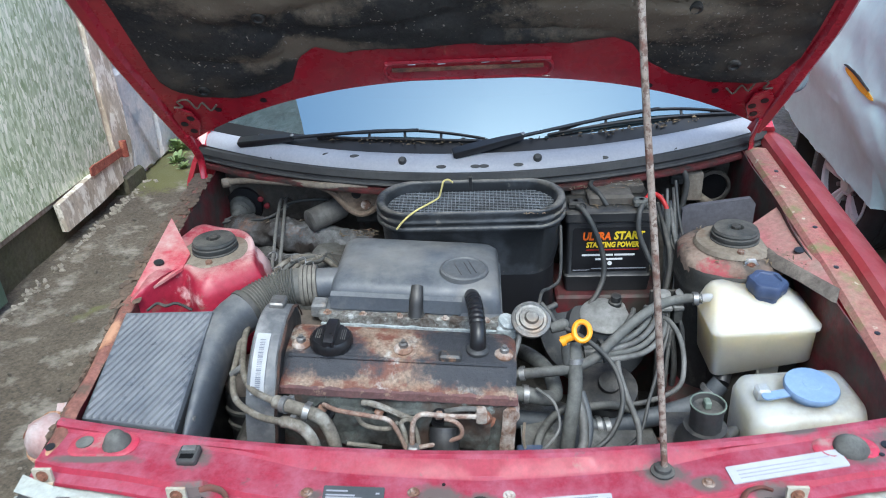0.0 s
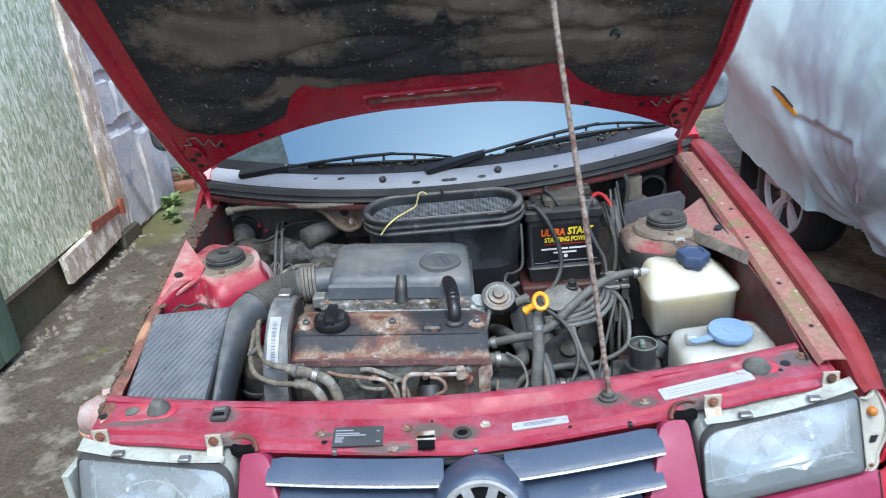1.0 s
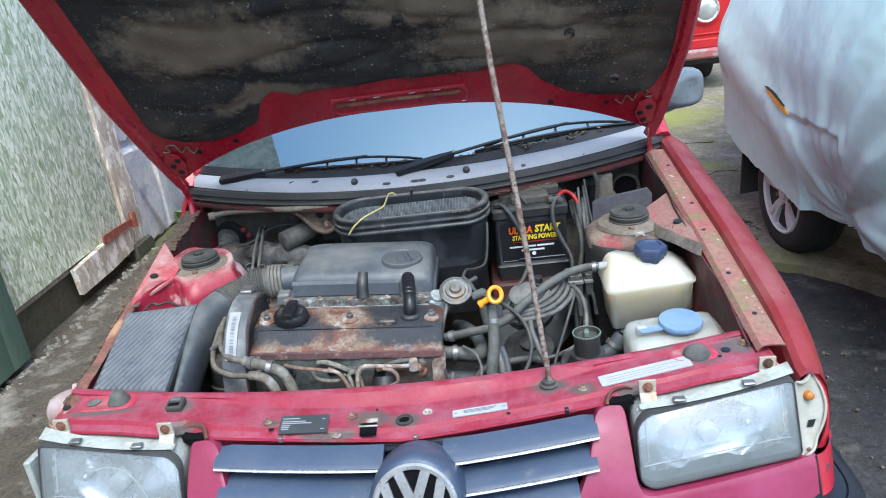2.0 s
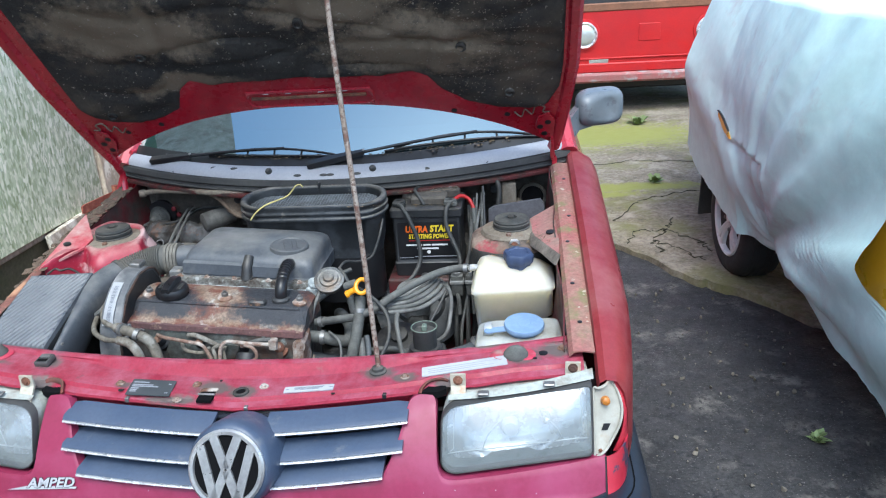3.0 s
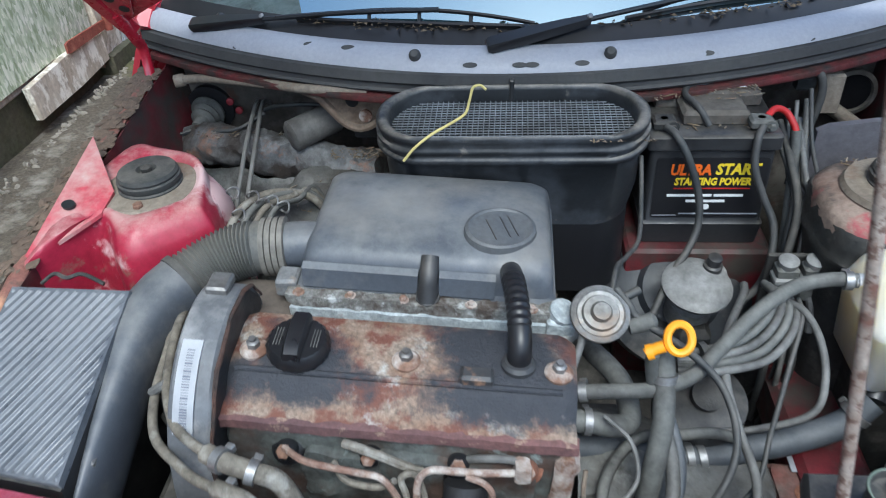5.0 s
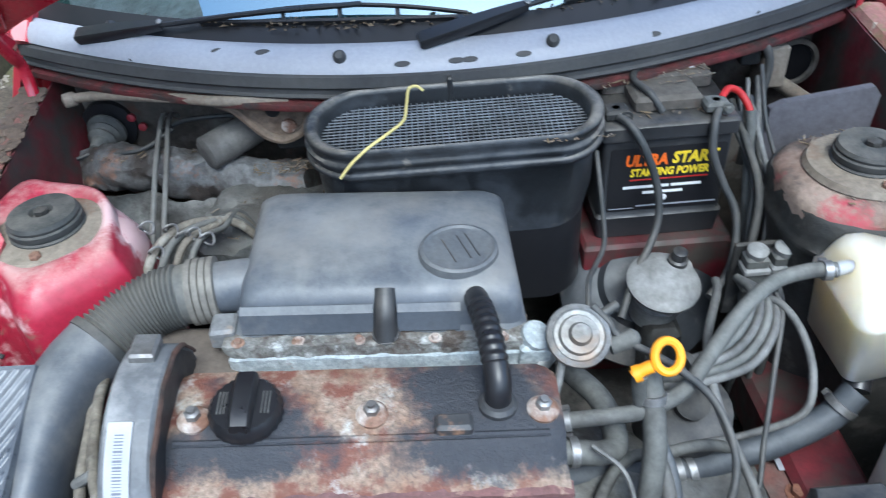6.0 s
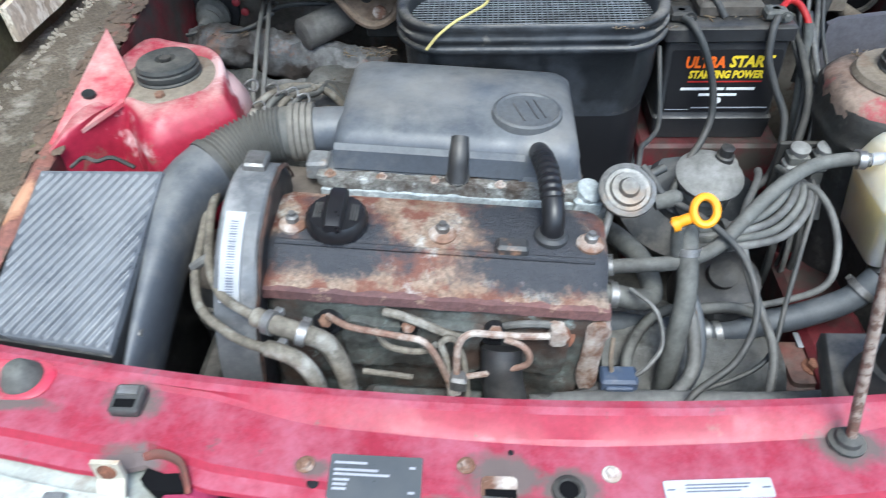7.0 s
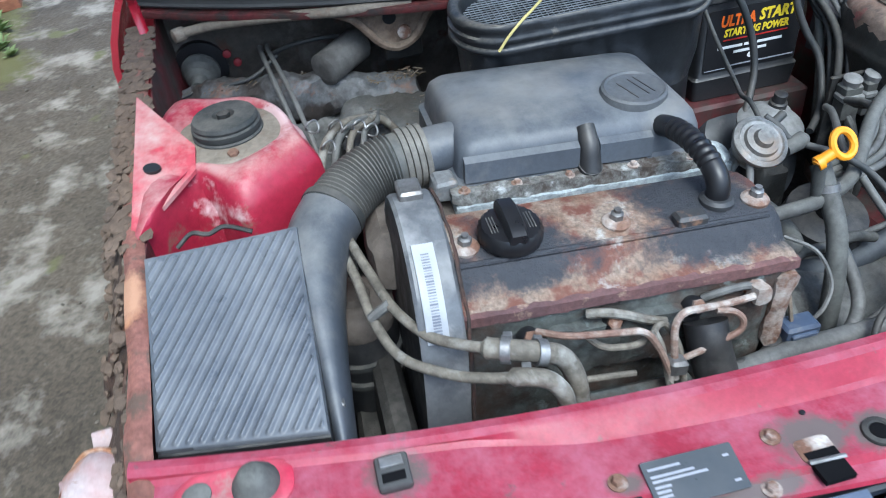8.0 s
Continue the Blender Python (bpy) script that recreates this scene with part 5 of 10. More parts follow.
def wings():
    # right outer wing
    def zl(y):
        d = 0.315 ** 2 - (y - 0.47) ** 2
        return 0.27 + math.sqrt(d) if d > 0 else 0.20
    b = B()
    n = 40

    def sec(y):
        zt = flange_z(y) + 0.014 - 0.036 * (1 - min(max((y - 0.028) / 0.16, 0), 1)) ** 2
        k = min(max((y - 0.0) / 0.28, 0), 1)
        out = lerp(0.772, 0.812, k ** 0.6)
        pts = [(0.712, zt - 0.02), (0.716, zt - 0.002), (0.728, zt + 0.006), (0.748, zt + 0.002), (lerp(0.748, out, 0.6), zt - 0.022), (lerp(0.748, out, 0.9), zt - 0.06), (out, zt - 0.11), (out + 0.002, max(0.60, zl(y) + 0.02)), (out - 0.004, max(zl(y), 0.55 if y < 0.12 else 0))]
        return [Vector((CX + x, y, z)) for x, z in pts]
    # closed at the front by the lamp, so the section starts behind it
    loft(b, [sec(lerp(0.0, 1.04, i / n)) for i in range(n + 1)], closed=False)
    bmesh.ops.solidify(b, geom=b.faces[:], thickness=0.003)
    w = part("wing", b, mat("sun_faded_red_wing", (0.50, 0.085, 0.095), (0.43, 0.045, 0.060), big=4, rough=0.36, grain=120, bump=0.03, fine=0.15, coat=0.3, spots=(0.52, 0.17, 0.17), spot_scale=5, spot_cut=0.60, spot_soft=0.12), car, "faded red front wing")
    b = B()
    sheet(b, lambda u, v: Vector((CX + lerp(0.722, 0.7755, math.sin(u * 1.57)), lerp(nose_y(CX + 0.722, lerp(0.556, 0.63, v)), 0.040, u ** 1.9), lerp(0.556, 0.630 + 0.010 * u, v))), 12, 5, 0.004)
    part("wing_corner", b, mat("chipped_red_corner", (0.44, 0.02, 0.045), (0.36, 0.016, 0.035), big=6, rough=0.4, grain=90, bump=0.05, fine=0.15,
         spots=(0.03, 0.04, 0.07), spot_scale=16, spot_cut=0.57, spot_soft=0.02), w, "red corner with dark chipped patches")
    b = B()

    def front(u, v):
        z = lerp(0.618, 0.752, v)
        xw = pieces(z, ((0.60, 0.774), (0.644, 0.772), (0.694, 0.770), (0.732, 0.762), (0.756, 0.748)))
        xl = min(0.7235 + 0.038 * math.sin(3.14 * (0.15 + 0.7 * v)), xw - 0.002)
        return Vector((CX + lerp(xl, xw, math.sin(u * 1.57)), lerp(-0.030 + 0.040 * v, 0.012, u ** 1.7), z))
    sheet(b, front, 10, 10, 0.004)
    part("wing_front", b, M_RED, w, "narrow red edge beside the corner lamp")
    # black sheet behind the corner lamp paints the shade in the gap
    part("lamp_gap", sheet(B(), lambda u, v: Vector((CX + lerp(0.695, 0.772, u), lerp(0.0, 0.05, u) + 0.035 * v, lerp(0.60, 0.748, v))), 4, 4, 0.003), M_FLATBLACK, w)
    part("side_repeater", lathe(B(), [(0.012, 0), (0.014, 0.004), (0.008, 0.01)], axis((CX + 0.812, 0.72, 0.735), (1, 0, 0.2)), 14), M_AMBER, w, "orange side repeater lamp")
    # flanges along both sides of the bay
    for sgn, material, text in ((1, M_REDLICHEN, "red flange with moss, holes and dirt"), (-1, M_RAILL, "bare pinkish rusty inner wing flange")):
        b = B()

        def fl(u, v):
            y = lerp(0.065, 0.985, v)
            x = lerp(0.662, 0.713, u) if sgn > 0 else lerp(0.703, 0.729, u)
            z = rail_z(y) - 0.016 + 0.006 * math.sin(u * 3.14)
            if sgn > 0:
                z = flange_z(y) - 0.002 + 0.003 * math.sin(u * 3.14) - 0.008 * max(0, 0.12 - u) / 0.12
            if sgn < 0:
                z += 0.004 * noise.noise(Vector((x * 20, y * 20, 0)))
                x += 0.006 * noise.noise(Vector((y * 9, 2, 0))) * u + rail_bend(y)
            return Vector((CX + sgn * x, y, z))
        sheet(b, fl, 6, 60, 0.003)
        f = part("flange", b, material, car, text)
        if sgn > 0:
            for y in (0.16, 0.30, 0.48, 0.62, 0.86):
                part("hole", lathe(B(), [(0.005, 0), (0.005, 0.001), (0.002, 0.0013)], axis((CX + 0.690 + 0.006 * ((y * 100) % 3 - 1), y, flange_z(y) + 0.0008), (0, -0.13, 1)), 12), M_FLATBLACK, f)
        else:
            def skirt(u, v):
                y = lerp(0.05, 1.0, v)
                rag = 0.05 * noise.noise(Vector((y * 7, 5, 0))) + 0.02 * noise.noise(Vector((y * 23, 1, 0)))
                z = rail_z(y) - 0.018 - u * (0.10 + rag)
                x = 0.733 + rail_bend(y) + 0.050 * u + 0.012 * noise.noise(Vector((y * 12, z * 12, 0)))
                return Vector((CX - x, y, z))
            part("rust_skirt", sheet(B(), skirt, 10, 90, 0.003), M_SKIRT, f, "ragged rusted edge caked with mud")
            part("hole", lathe(B(), [(0.008, 0), (0.008, 0.001), (0.002, 0.0013)], axis((CX - 0.688, 0.088, rail_z(0.088) - 0.0085), (0, -0.13, 1)), 12), M_FLATBLACK, f)
            mud = B()
            r = random.Random(4)
            for i in range(420):
                y = r.uniform(0.55, 1.0) if i > 160 else r.uniform(0.12, 0.60)
                s = r.uniform(0.002, 0.008)
                o = abs(r.gauss(0, 1))
                m = Matrix.Translation((CX - 0.730 - rail_bend(y) - 0.022 * o, y, rail_z(y) - 0.014 - 0.034 * o)) @ Matrix.Diagonal((s, s * 1.6, s * 0.8, 1))
                bmesh.ops.create_icosphere(mud, subdivisions=1, radius=1, matrix=m)
            for i in range(420):
                y = 1.0 - 0.55 * r.random() ** 1.4
                s = r.uniform(0.003, 0.010)
                m = Matrix.Translation((CX - r.uniform(0.698, 0.745) - rail_bend(y), y, rail_z(y) - 0.011)) @ Matrix.Diagonal((s, s * 1.5, s * 0.35, 1))
                bmesh.ops.create_icosphere(mud, subdivisions=1, radius=1, matrix=m)
            tagged(part("mud", bumpy(mud, 0.005, 60), M_MUD, f, "caked brown mud"), kind="stuff")
        # inner wing wall
        b = B()

        def iw(u, v):
            y = lerp(0.09, 1.09, v)
            z = lerp(flange_z(y) - 0.010 if sgn > 0 else rail_z(y) - 0.016, 0.36, u)
            x = lerp(0.66 if sgn > 0 else 0.70, 0.61, u ** 1.5) + 0.01 * noise.noise(Vector((y * 6, z * 6, sgn)))
            return Vector((CX + sgn * x, y, z))
        sheet(b, iw, 12, 30, 0.003)
        part("inner_wing", b, M_REDDIRT, car, "dirty dark red inner wing")


M_REDLICHEN = mat("mossy_dusty_flange", (0.32, 0.20, 0.15), (0.37, 0.12, 0.115), big=9, rough=0.8, grain=110, bump=0.4, fine=0.4,
                  spots=(0.17, 0.16, 0.07), spot_scale=15, spot_cut=0.57, spot_soft=0.06, fleck=((0.40, 0.35, 0.27), 40.0, 0.66))
M_RAILL = mat("pink_rusty_rail", (0.32, 0.135, 0.105), (0.20, 0.085, 0.062), big=10, rough=0.75, grain=110, bump=0.5, fine=0.5,
              spots=(0.10, 0.065, 0.048), spot_scale=24, spot_cut=0.57, spot_soft=0.05, spots2=(0.40, 0.19, 0.10), spots2_scale=9, spots2_cut=0.64,
              patches=((-0.71, 0.37, 0.022, 0.030), (-0.69, 0.070, 0.035, 0.022)), patch_colour=(0.42, 0.23, 0.14))
M_SKIRT = mat("mud_caked_rust", (0.105, 0.050, 0.030), (0.055, 0.036, 0.026), big=12, rough=0.95, grain=90, bump=0.8, fine=0.5,
              spots=(0.20, 0.15, 0.11), spot_scale=18, spot_cut=0.60, spot_soft=0.05, spots2=(0.26, 0.10, 0.04), spots2_scale=14, spots2_cut=0.64)
M_MUD = mat("dry_mud", (0.12, 0.085, 0.06), (0.17, 0.12, 0.085), big=14, rough=0.95, grain=90, bump=0.6, fine=0.4)
wings()


def bay_shell():
    # bulkhead with a ledge and pressings
    def bh(u, v):
        x = lerp(-0.70, 0.70, u)
        z = lerp(0.36, 0.915, v)
        y = 1.055 + 0.03 * (x / 0.7) ** 2 - 0.05 * max(0, 0.62 - z) + 0.014 * noise.noise(Vector((x * 5, z * 5, 2)))
        y -= 0.020 * max(0, math.sin((z - 0.56) * 26)) * (1 if z < 0.80 else 0)
        return Vector((CX + x, y, z))
    part("bulkhead", sheet(B(), bh, 60, 30, 0.004), M_BULK, car, "dusty grey bulkhead")
    part("bay_floor", bumpy(sheet(B(), lambda u, v: Vector((lerp(-0.63, 0.63, u), lerp(0.05, 1.06, v), 0.37)), 40, 30, 0.01), 0.02, 8), M_GRIME, car, "oily dark floor of the engine bay")
    # added unseen; its flat black stands for the shade behind the panel
    part("radiator", box(B(), -0.60, 0.52, 0.045, 0.085, 0.36, 0.665, 0.006), M_FLATBLACK, car, "black panel added as the unseen radiator behind the front panel")
    # upper edge of the bulkhead under the seal
    def cowl_y(x):
        return 0.822 + 0.40 * (x - CX) ** 2
    # sheet added to close the scuttle, so no light leaks in from above
    part("scuttle_floor", bumpy(sheet(B(), lambda u, v: Vector((lerp(-0.71, 0.71, u), lerp(cowl_y(lerp(-0.71, 0.71, u)) + 0.055, 1.10, v), 0.914)), 30, 6, 0.004), 0.003, 12), M_BULK, car, "dusty underside of the scuttle")
    b = B()
    loft(b, [[Vector((x, cowl_y(x) + dy, z)) for dy, z in ((0.030, 0.885), (0.024, 0.905), (0.030, 0.918), (0.06, 0.918), (0.06, 0.885))] for x in (lerp(-0.72, 0.72, i / 40) for i in range(41))])
    part("bulkhead_lip", b, M_REDDIRT, car, "dirty red lip of the bulkhead")
    b = B()
    loft(b, [[Vector((x, cowl_y(x) + dy, z + 0.012 * (abs(x) / 0.7) ** 2)) for dy, z in ((0.022, 0.898), (-0.001, 0.900), (-0.006, 0.905), (-0.002, 0.909), (-0.002, 0.916), (-0.008, 0.922), (-0.005, 0.938), (0.010, 0.944), (0.024, 0.938))] for x in (lerp(-0.73, 0.73, i / 60) for i in range(61))])
    part("rubber_seal", b, M_SEAL, car, "black rubber seal along the cowl")
    b = B()
    loft(b, [[Vector((x, cowl_y(x) + dy, z + 0.012 * (abs(x) / 0.7) ** 2 + 0.0015 * noise.noise(Vector((x * 14, 0, 3))))) for dy, z in ((0.010, 0.880), (-0.008, 0.882), (-0.011, 0.887), (-0.010, 0.894), (0.010, 0.897))] for x in (lerp(-0.72, 0.72, i / 60) for i in range(61))])
    part("red_lip", b, mat("rusty_red_lip", (0.17, 0.022, 0.028), (0.085, 0.035, 0.028), big=16, rough=0.6, grain=90, bump=0.3, fine=0.45, spots=(0.035, 0.03, 0.027), spot_scale=22, spot_cut=0.55), car, "dark red folded lip below the seal")
    b = B()

    def cw(u, v):
        x = lerp(-0.735, 0.725, u)
        q = abs(x) / 0.73
        dy, z = ((0.000, 0.940), (0.003, 0.948), (0.012, 0.958), (0.026, 0.967), (0.036, 0.970), (0.046, 0.967), (0.056, 0.960))[round(v * 6)]
        return Vector((x, cowl_y(x) + dy * (1.0 + 0.25 * (1 - q)), z + 0.018 * q * q))
    sheet(b, cw, 70, 6, 0.003)
    cowl = part("cowl", b, M_COWL, car, "faded pale grey plastic scuttle panel")
    for x in (-0.172, 0.145):
        part("stud", lathe(B(), [(0.010, -0.006), (0.010, 0.006), (0.006, 0.012)], axis((x, cowl_y(x) + 0.017, 0.961), (0, -0.7, 0.7)), 14), M_SEAL, cowl, "grey stud")
    for x in (-0.50, -0.43, -0.36, -0.29, -0.08, 0.0, 0.02, 0.10, 0.30, 0.47):
        part("slot", lathe(B(), [(0.010, 0), (0.010, 0.001), (0.005, 0.0013)], axis((x, cowl_y(x) + 0.024 if x in (-0.43, -0.36, -0.29) else cowl_y(x) + 0.006, 0.9665 if x in (-0.43, -0.36, -0.29) else 0.952), (0, -0.7, 0.7)) @ Matrix.Diagonal((1.2, 0.45, 1, 1)), 12), M_SEAL, cowl)
    r = random.Random(77)
    lv = B()
    for i in range(260):
        x = r.gauss(-0.20, 0.12) if i % 2 else r.gauss(0.38, 0.14)
        if abs(x) > 0.66:
            continue
        d = r.uniform(0.003, 0.008)
        m = Matrix.Translation((x, cowl_y(x) + r.uniform(0.056, 0.085), 0.984 + 0.012 * (abs(x) / 0.68) ** 2 + r.uniform(0, 0.012))) @ Matrix.Rotation(r.uniform(0, 6), 4, "Z") @ Matrix.Rotation(r.uniform(-0.8, 0.8), 4, "X")
        q = [lv.verts.new(m @ Vector(p)) for p in ((-d, 0, 0), (0, -d * 0.5, 0.002), (d, 0, 0), (0, d * 0.5, 0.002))]
        lv.faces.new(q)
    tagged(part("dead_leaves", lv, M_LEAF, car, "dead brown leaves along the screen"), kind="stuff")
    return cowl_y


cowl_y = bay_shell()


def screen_point(x, v, off=0.0):
    """v from the foot of the windscreen to its head."""
    k = lerp(1.0, 0.86, v)
    y = cowl_y(x) + 0.050 + 0.66 * v - 0.28 * v * (x - CX) ** 2
    z = 0.966 + 0.50 * v + 0.018 * (abs(x) / 0.7) ** 2
    return Vector((x * k, y - 0.6 * off, z + 0.8 * off))


def cabin():
    b = B()
    sheet(b, lambda u, v: screen_point(lerp(-0.70, 0.70, u), v), 40, 16, 0.004)
    sc = part("windscreen", b, M_SCREEN, car, "windscreen with the sky mirrored in it")
    sc.visible_shadow = False
    b = B()
    loft(b, [[screen_point(x, -0.01, 0.004), screen_point(x, 0.04, 0.004), screen_point(x, 0.04, -0.004), screen_point(x, -0.01, -0.004)] for x in (lerp(-0.70, 0.70, i / 40) for i in range(41))])
    part("screen_rubber", b, M_FLATBLACK, car, "black screen rubber")
    for sgn in (-1, 1):
        b = B()
        tube(b, [screen_point(sgn * 0.715, v) for v in (-0.08, 0.2, 0.5, 0.8, 1.02)], 0.03, 8, 4)
        part("pillar", b, M_RED, car, "red windscreen pillar")
        # door and side of the body
        b = B()

        def side(u, v):
            y = lerp(1.045, 2.05, u)
            z = lerp(0.22, 1.0 + 0.02 * u, v)
            x = 0.805 - 0.10 * max(0, (v - 0.72) / 0.28) ** 1.6 - 0.05 * max(0, 0.3 - v)
            return Vector((CX + sgn * x, y, z))
        sheet(b, side, 14, 16, 0.012)
        d = part("door", b, M_RED, car, "red front door")
        b = B()
        sheet(b, lambda u, v: Vector((CX + sgn * lerp(0.70, 0.60, v), lerp(lerp(1.24, 1.82, v), 2.05, u), lerp(1.0, 1.46, v))), 6, 6, 0.004)
        part("side_window", b, M_SCREEN, d, "dark side window").visible_shadow = False
        # mirror on the door
        mx, my, mz = (0.838, 1.30, 1.032) if sgn > 0 else (0.925, 1.385, 1.035)
        b = B()
        rings = []
        for k, (t, s) in enumerate(((0, 0.52), (0.004, 0.60), (0.02, 0.70), (0.06, 0.80), (0.13, 0.89), (0.25, 0.95), (0.5, 1.0), (0.8, 0.99), (0.97, 0.95), (1.0, 0.90))):
            rings.append([Vector((CX + sgn * (mx + 0.082 * s * c), my - 0.07 + 0.11 * t + 0.03 * c, mz + 0.060 * s * q)) for c, q in ((math.copysign(abs(math.cos(a)) ** 0.55, math.cos(a)), math.copysign(abs(math.sin(a)) ** 0.55, math.sin(a))) for a in (2 * math.pi * j / 24 for j in range(24)))])
        loft(b, rings)
        mo = part("door_mirror", b, mat("dark_mirror_shell", (0.055, 0.060, 0.064), (0.075, 0.08, 0.083), big=8, rough=0.5, bump=0.05, fine=0.2) if sgn < 0 else mat("grey_mirror_shell", (0.13, 0.15, 0.17), (0.16, 0.18, 0.20), big=8, rough=0.32, bump=0.05, fine=0.15), car, "dark grey plastic door mirror")
        b = B()
        loft(b, [[Vector((CX + sgn * x, y + dy, z + dz)) for dy, dz in ((-0.05, -0.045 + 0.02 * (x - 0.69)), (0.05, -0.04), (0.05, 0.035), (-0.05, 0.035))] for x, y, z in ((0.690, 1.15, 0.985), (0.735, 1.19, 0.990), (mx - 0.070, my - 0.03, 1.012), (mx - 0.03, my - 0.01, 1.018))])
        part("mirror_foot", b, mo.data.materials[0], mo, "grey mirror foot")
        b = B()
        for y in (0.47,):
            lathe(b, [(0.17, -0.085), (0.265, -0.085), (0.288, -0.06), (0.288, 0.06), (0.265, 0.085), (0.17, 0.085)], axis((CX + sgn * 0.69, y, 0.285), (1, 0, 0)), 36)
        tw = part("wheel", b, M_TYRE, car, "black front tyre")
        part("rim", lathe(B(), [(0.165, -0.07), (0.17, 0.0), (0.165, 0.07), (0.05, 0.05)], axis((CX + sgn * 0.69, 0.47, 0.285), (sgn, 0, 0)), 24), M_STEEL, tw)
    b = B()
    sheet(b, lambda u, v: Vector((CX + lerp(-0.60, 0.60, u) * (1 + 0.12 * v), lerp(1.55, 2.3, v), 1.475 + 0.06 * v + 0.03 * math.sin(math.pi * u))), 16, 10, 0.01)
    part("roof", b, M_RED, car, "red cab roof")
    b = B()
    rings = []
    for y, s in ((2.06, 0.92), (2.2, 0.98), (3.7, 1.0), (3.9, 0.97)):
        rings.append([Vector((CX + x * s, y, z)) for x, z in ((-0.80, 0.22), (-0.82, 0.8), (-0.78, 1.5), (-0.70, 1.72), (0.70, 1.72), (0.78, 1.5), (0.82, 0.8), (0.80, 0.22))])
    loft(b, rings)
    part("load_box", b, M_RED, car, "red closed load body")
    part("wheel_rear", lathe(B(), [(0.17, -0.085), (0.265, -0.085), (0.288, -0.06), (0.288, 0.06), (0.265, 0.085), (0.17, 0.085)], axis((CX + 0.69, 3.0, 0.285), (1, 0, 0)), 30), M_TYRE, car)
    part("dashboard", bumpy(sheet(B(), lambda u, v: Vector((lerp(-0.66, 0.66, u), cowl_y(lerp(-0.66, 0.66, u)) + lerp(0.16, 0.52, v), 0.975 + 0.03 * math.sin(v * 3.1) - 0.3 * max(0, v - 0.85))), 30, 14, 0.01), 0.004, 6), M_INTERIOR, car, "dark dashboard")


cabin()


def bonnet():
    A = radians(52)
    O, S, N = Vector((CX - 0.022, 0.965, 0.985)), Vector((0, -math.cos(A), math.sin(A))), Vector((0, math.sin(A), math.cos(A)))

    def hw(s):
        return lerp(0.705, 0.748, min(s / 0.35, 1) ** 0.8) - 0.05 * max(0, s - 0.75)

    def P(x, s, off=0.0):
        return O + Vector((x, 0, 0)) + S * s + N * (off + 0.018 * (1 - (x / 0.74) ** 2))

    def arch(x):
        return 0.203 * max(0, 1 - (abs(x) / 0.715) ** 2.3)

    def tip(x):
        return 1.08 - 0.06 * (x / 0.74) ** 2

    def surf(off, inset=0.0):
        def f(u, v):
            c = 2 * u - 1
            s0 = arch(0.71 * c)
            s = lerp(s0 + inset * 0.5, tip(0.74 * c) - inset, v)
            return P(c * (hw(s) - inset), s, off)
        return f
    bt = part("bonnet", sheet(B(), surf(0.012), 40, 30, 0.003), M_RED, car, "red bonnet propped wide open")
    part("inner_panel", sheet(B(), surf(-0.004, 0.004), 60, 40, 0.002), M_REDIN, bt, "glossy dark red inner panel")
    for sgn in (-1, 1):
        b = B()
        rings = []
        for i in range(31):
            s = lerp(-0.005, 1.03, i / 30)
            w = hw(max(s, 0))
            rings.append([P(sgn * x, s, o) for x, o in ((w + 0.004, 0.014), (w + 0.005, -0.012), (w - 0.004, -0.020), (w - 0.022, -0.018), (w - 0.030, -0.004), (w - 0.020, 0.012))])
        loft(b, rings)
        part("side_rail", b, M_REDIN, bt, "red folded edge rail")
        # hinge plate and arm
        b = B()
        slab(b, [(sgn * x, y) for x, y in ((-0.006, 0.03), (0.026, 0.03), (0.030, 0.11), (0.010, 0.14), (-0.018, 0.12), (-0.026, 0.08))][::sgn], 0, 0.006,
             Matrix.Translation(P(sgn * 0.665, 0.02, -0.016)) @ Matrix((Vector((1, 0, 0)), S, N)).transposed().to_4x4(), 0.001)
        hp = part("hinge_plate", b, M_REDIN, bt, "dark red hinge plate")
        for dx, ds in ((0.0, 0.05), (0.01, 0.10), (-0.012, 0.08)):
            part("hole", lathe(B(), [(0.009, 0), (0.009, 0.001), (0.004, 0.0012)], axis(P(sgn * 0.665 + dx, 0.02 + ds, -0.0165), -N), 12), M_FLATBLACK, hp)
        b = B()
        tube(b, [P(sgn * 0.69, 0.05, -0.014), P(sgn * 0.69, -0.02, -0.02), Vector((CX - 0.02 + sgn * 0.695, 0.985, 0.93)), Vector((CX - 0.02 + sgn * 0.69, 0.972, 0.875)), Vector((CX - 0.02 + sgn * 0.682, 0.95, 0.85))], 0.010, 8, 6, flat=0.5)
        part("hinge_arm", b, M_REDIN, bt, "curved red hinge arm")
        b = B()
        pts = [P(sgn * (0.63 + dx), 0.14 + ds, -0.012) for dx, ds in ((-0.05, 0.02), (-0.03, 0.0), (-0.02, 0.03), (0.0, 0.01), (0.01, 0.045), (0.035, 0.04), (0.03, 0.02), (0.05, 0.02))]
        tube(b, pts, 0.0022, 6, 4)
        part("wire_clip", b, M_BEIGE, hp, "bent wire clip")
    # slot in the rear cross member
    lip = B()
    sl = [P(x, s, -0.008) for x, s in rrect(-0.176, 0.189, 0.212, 0.268, 0.026, 6)]
    tube(lip, sl, 0.0045, 8, 2, closed=True)
    part("slot_lip", lip, M_REDIN, bt, "glossy red lip of the bonnet slot")
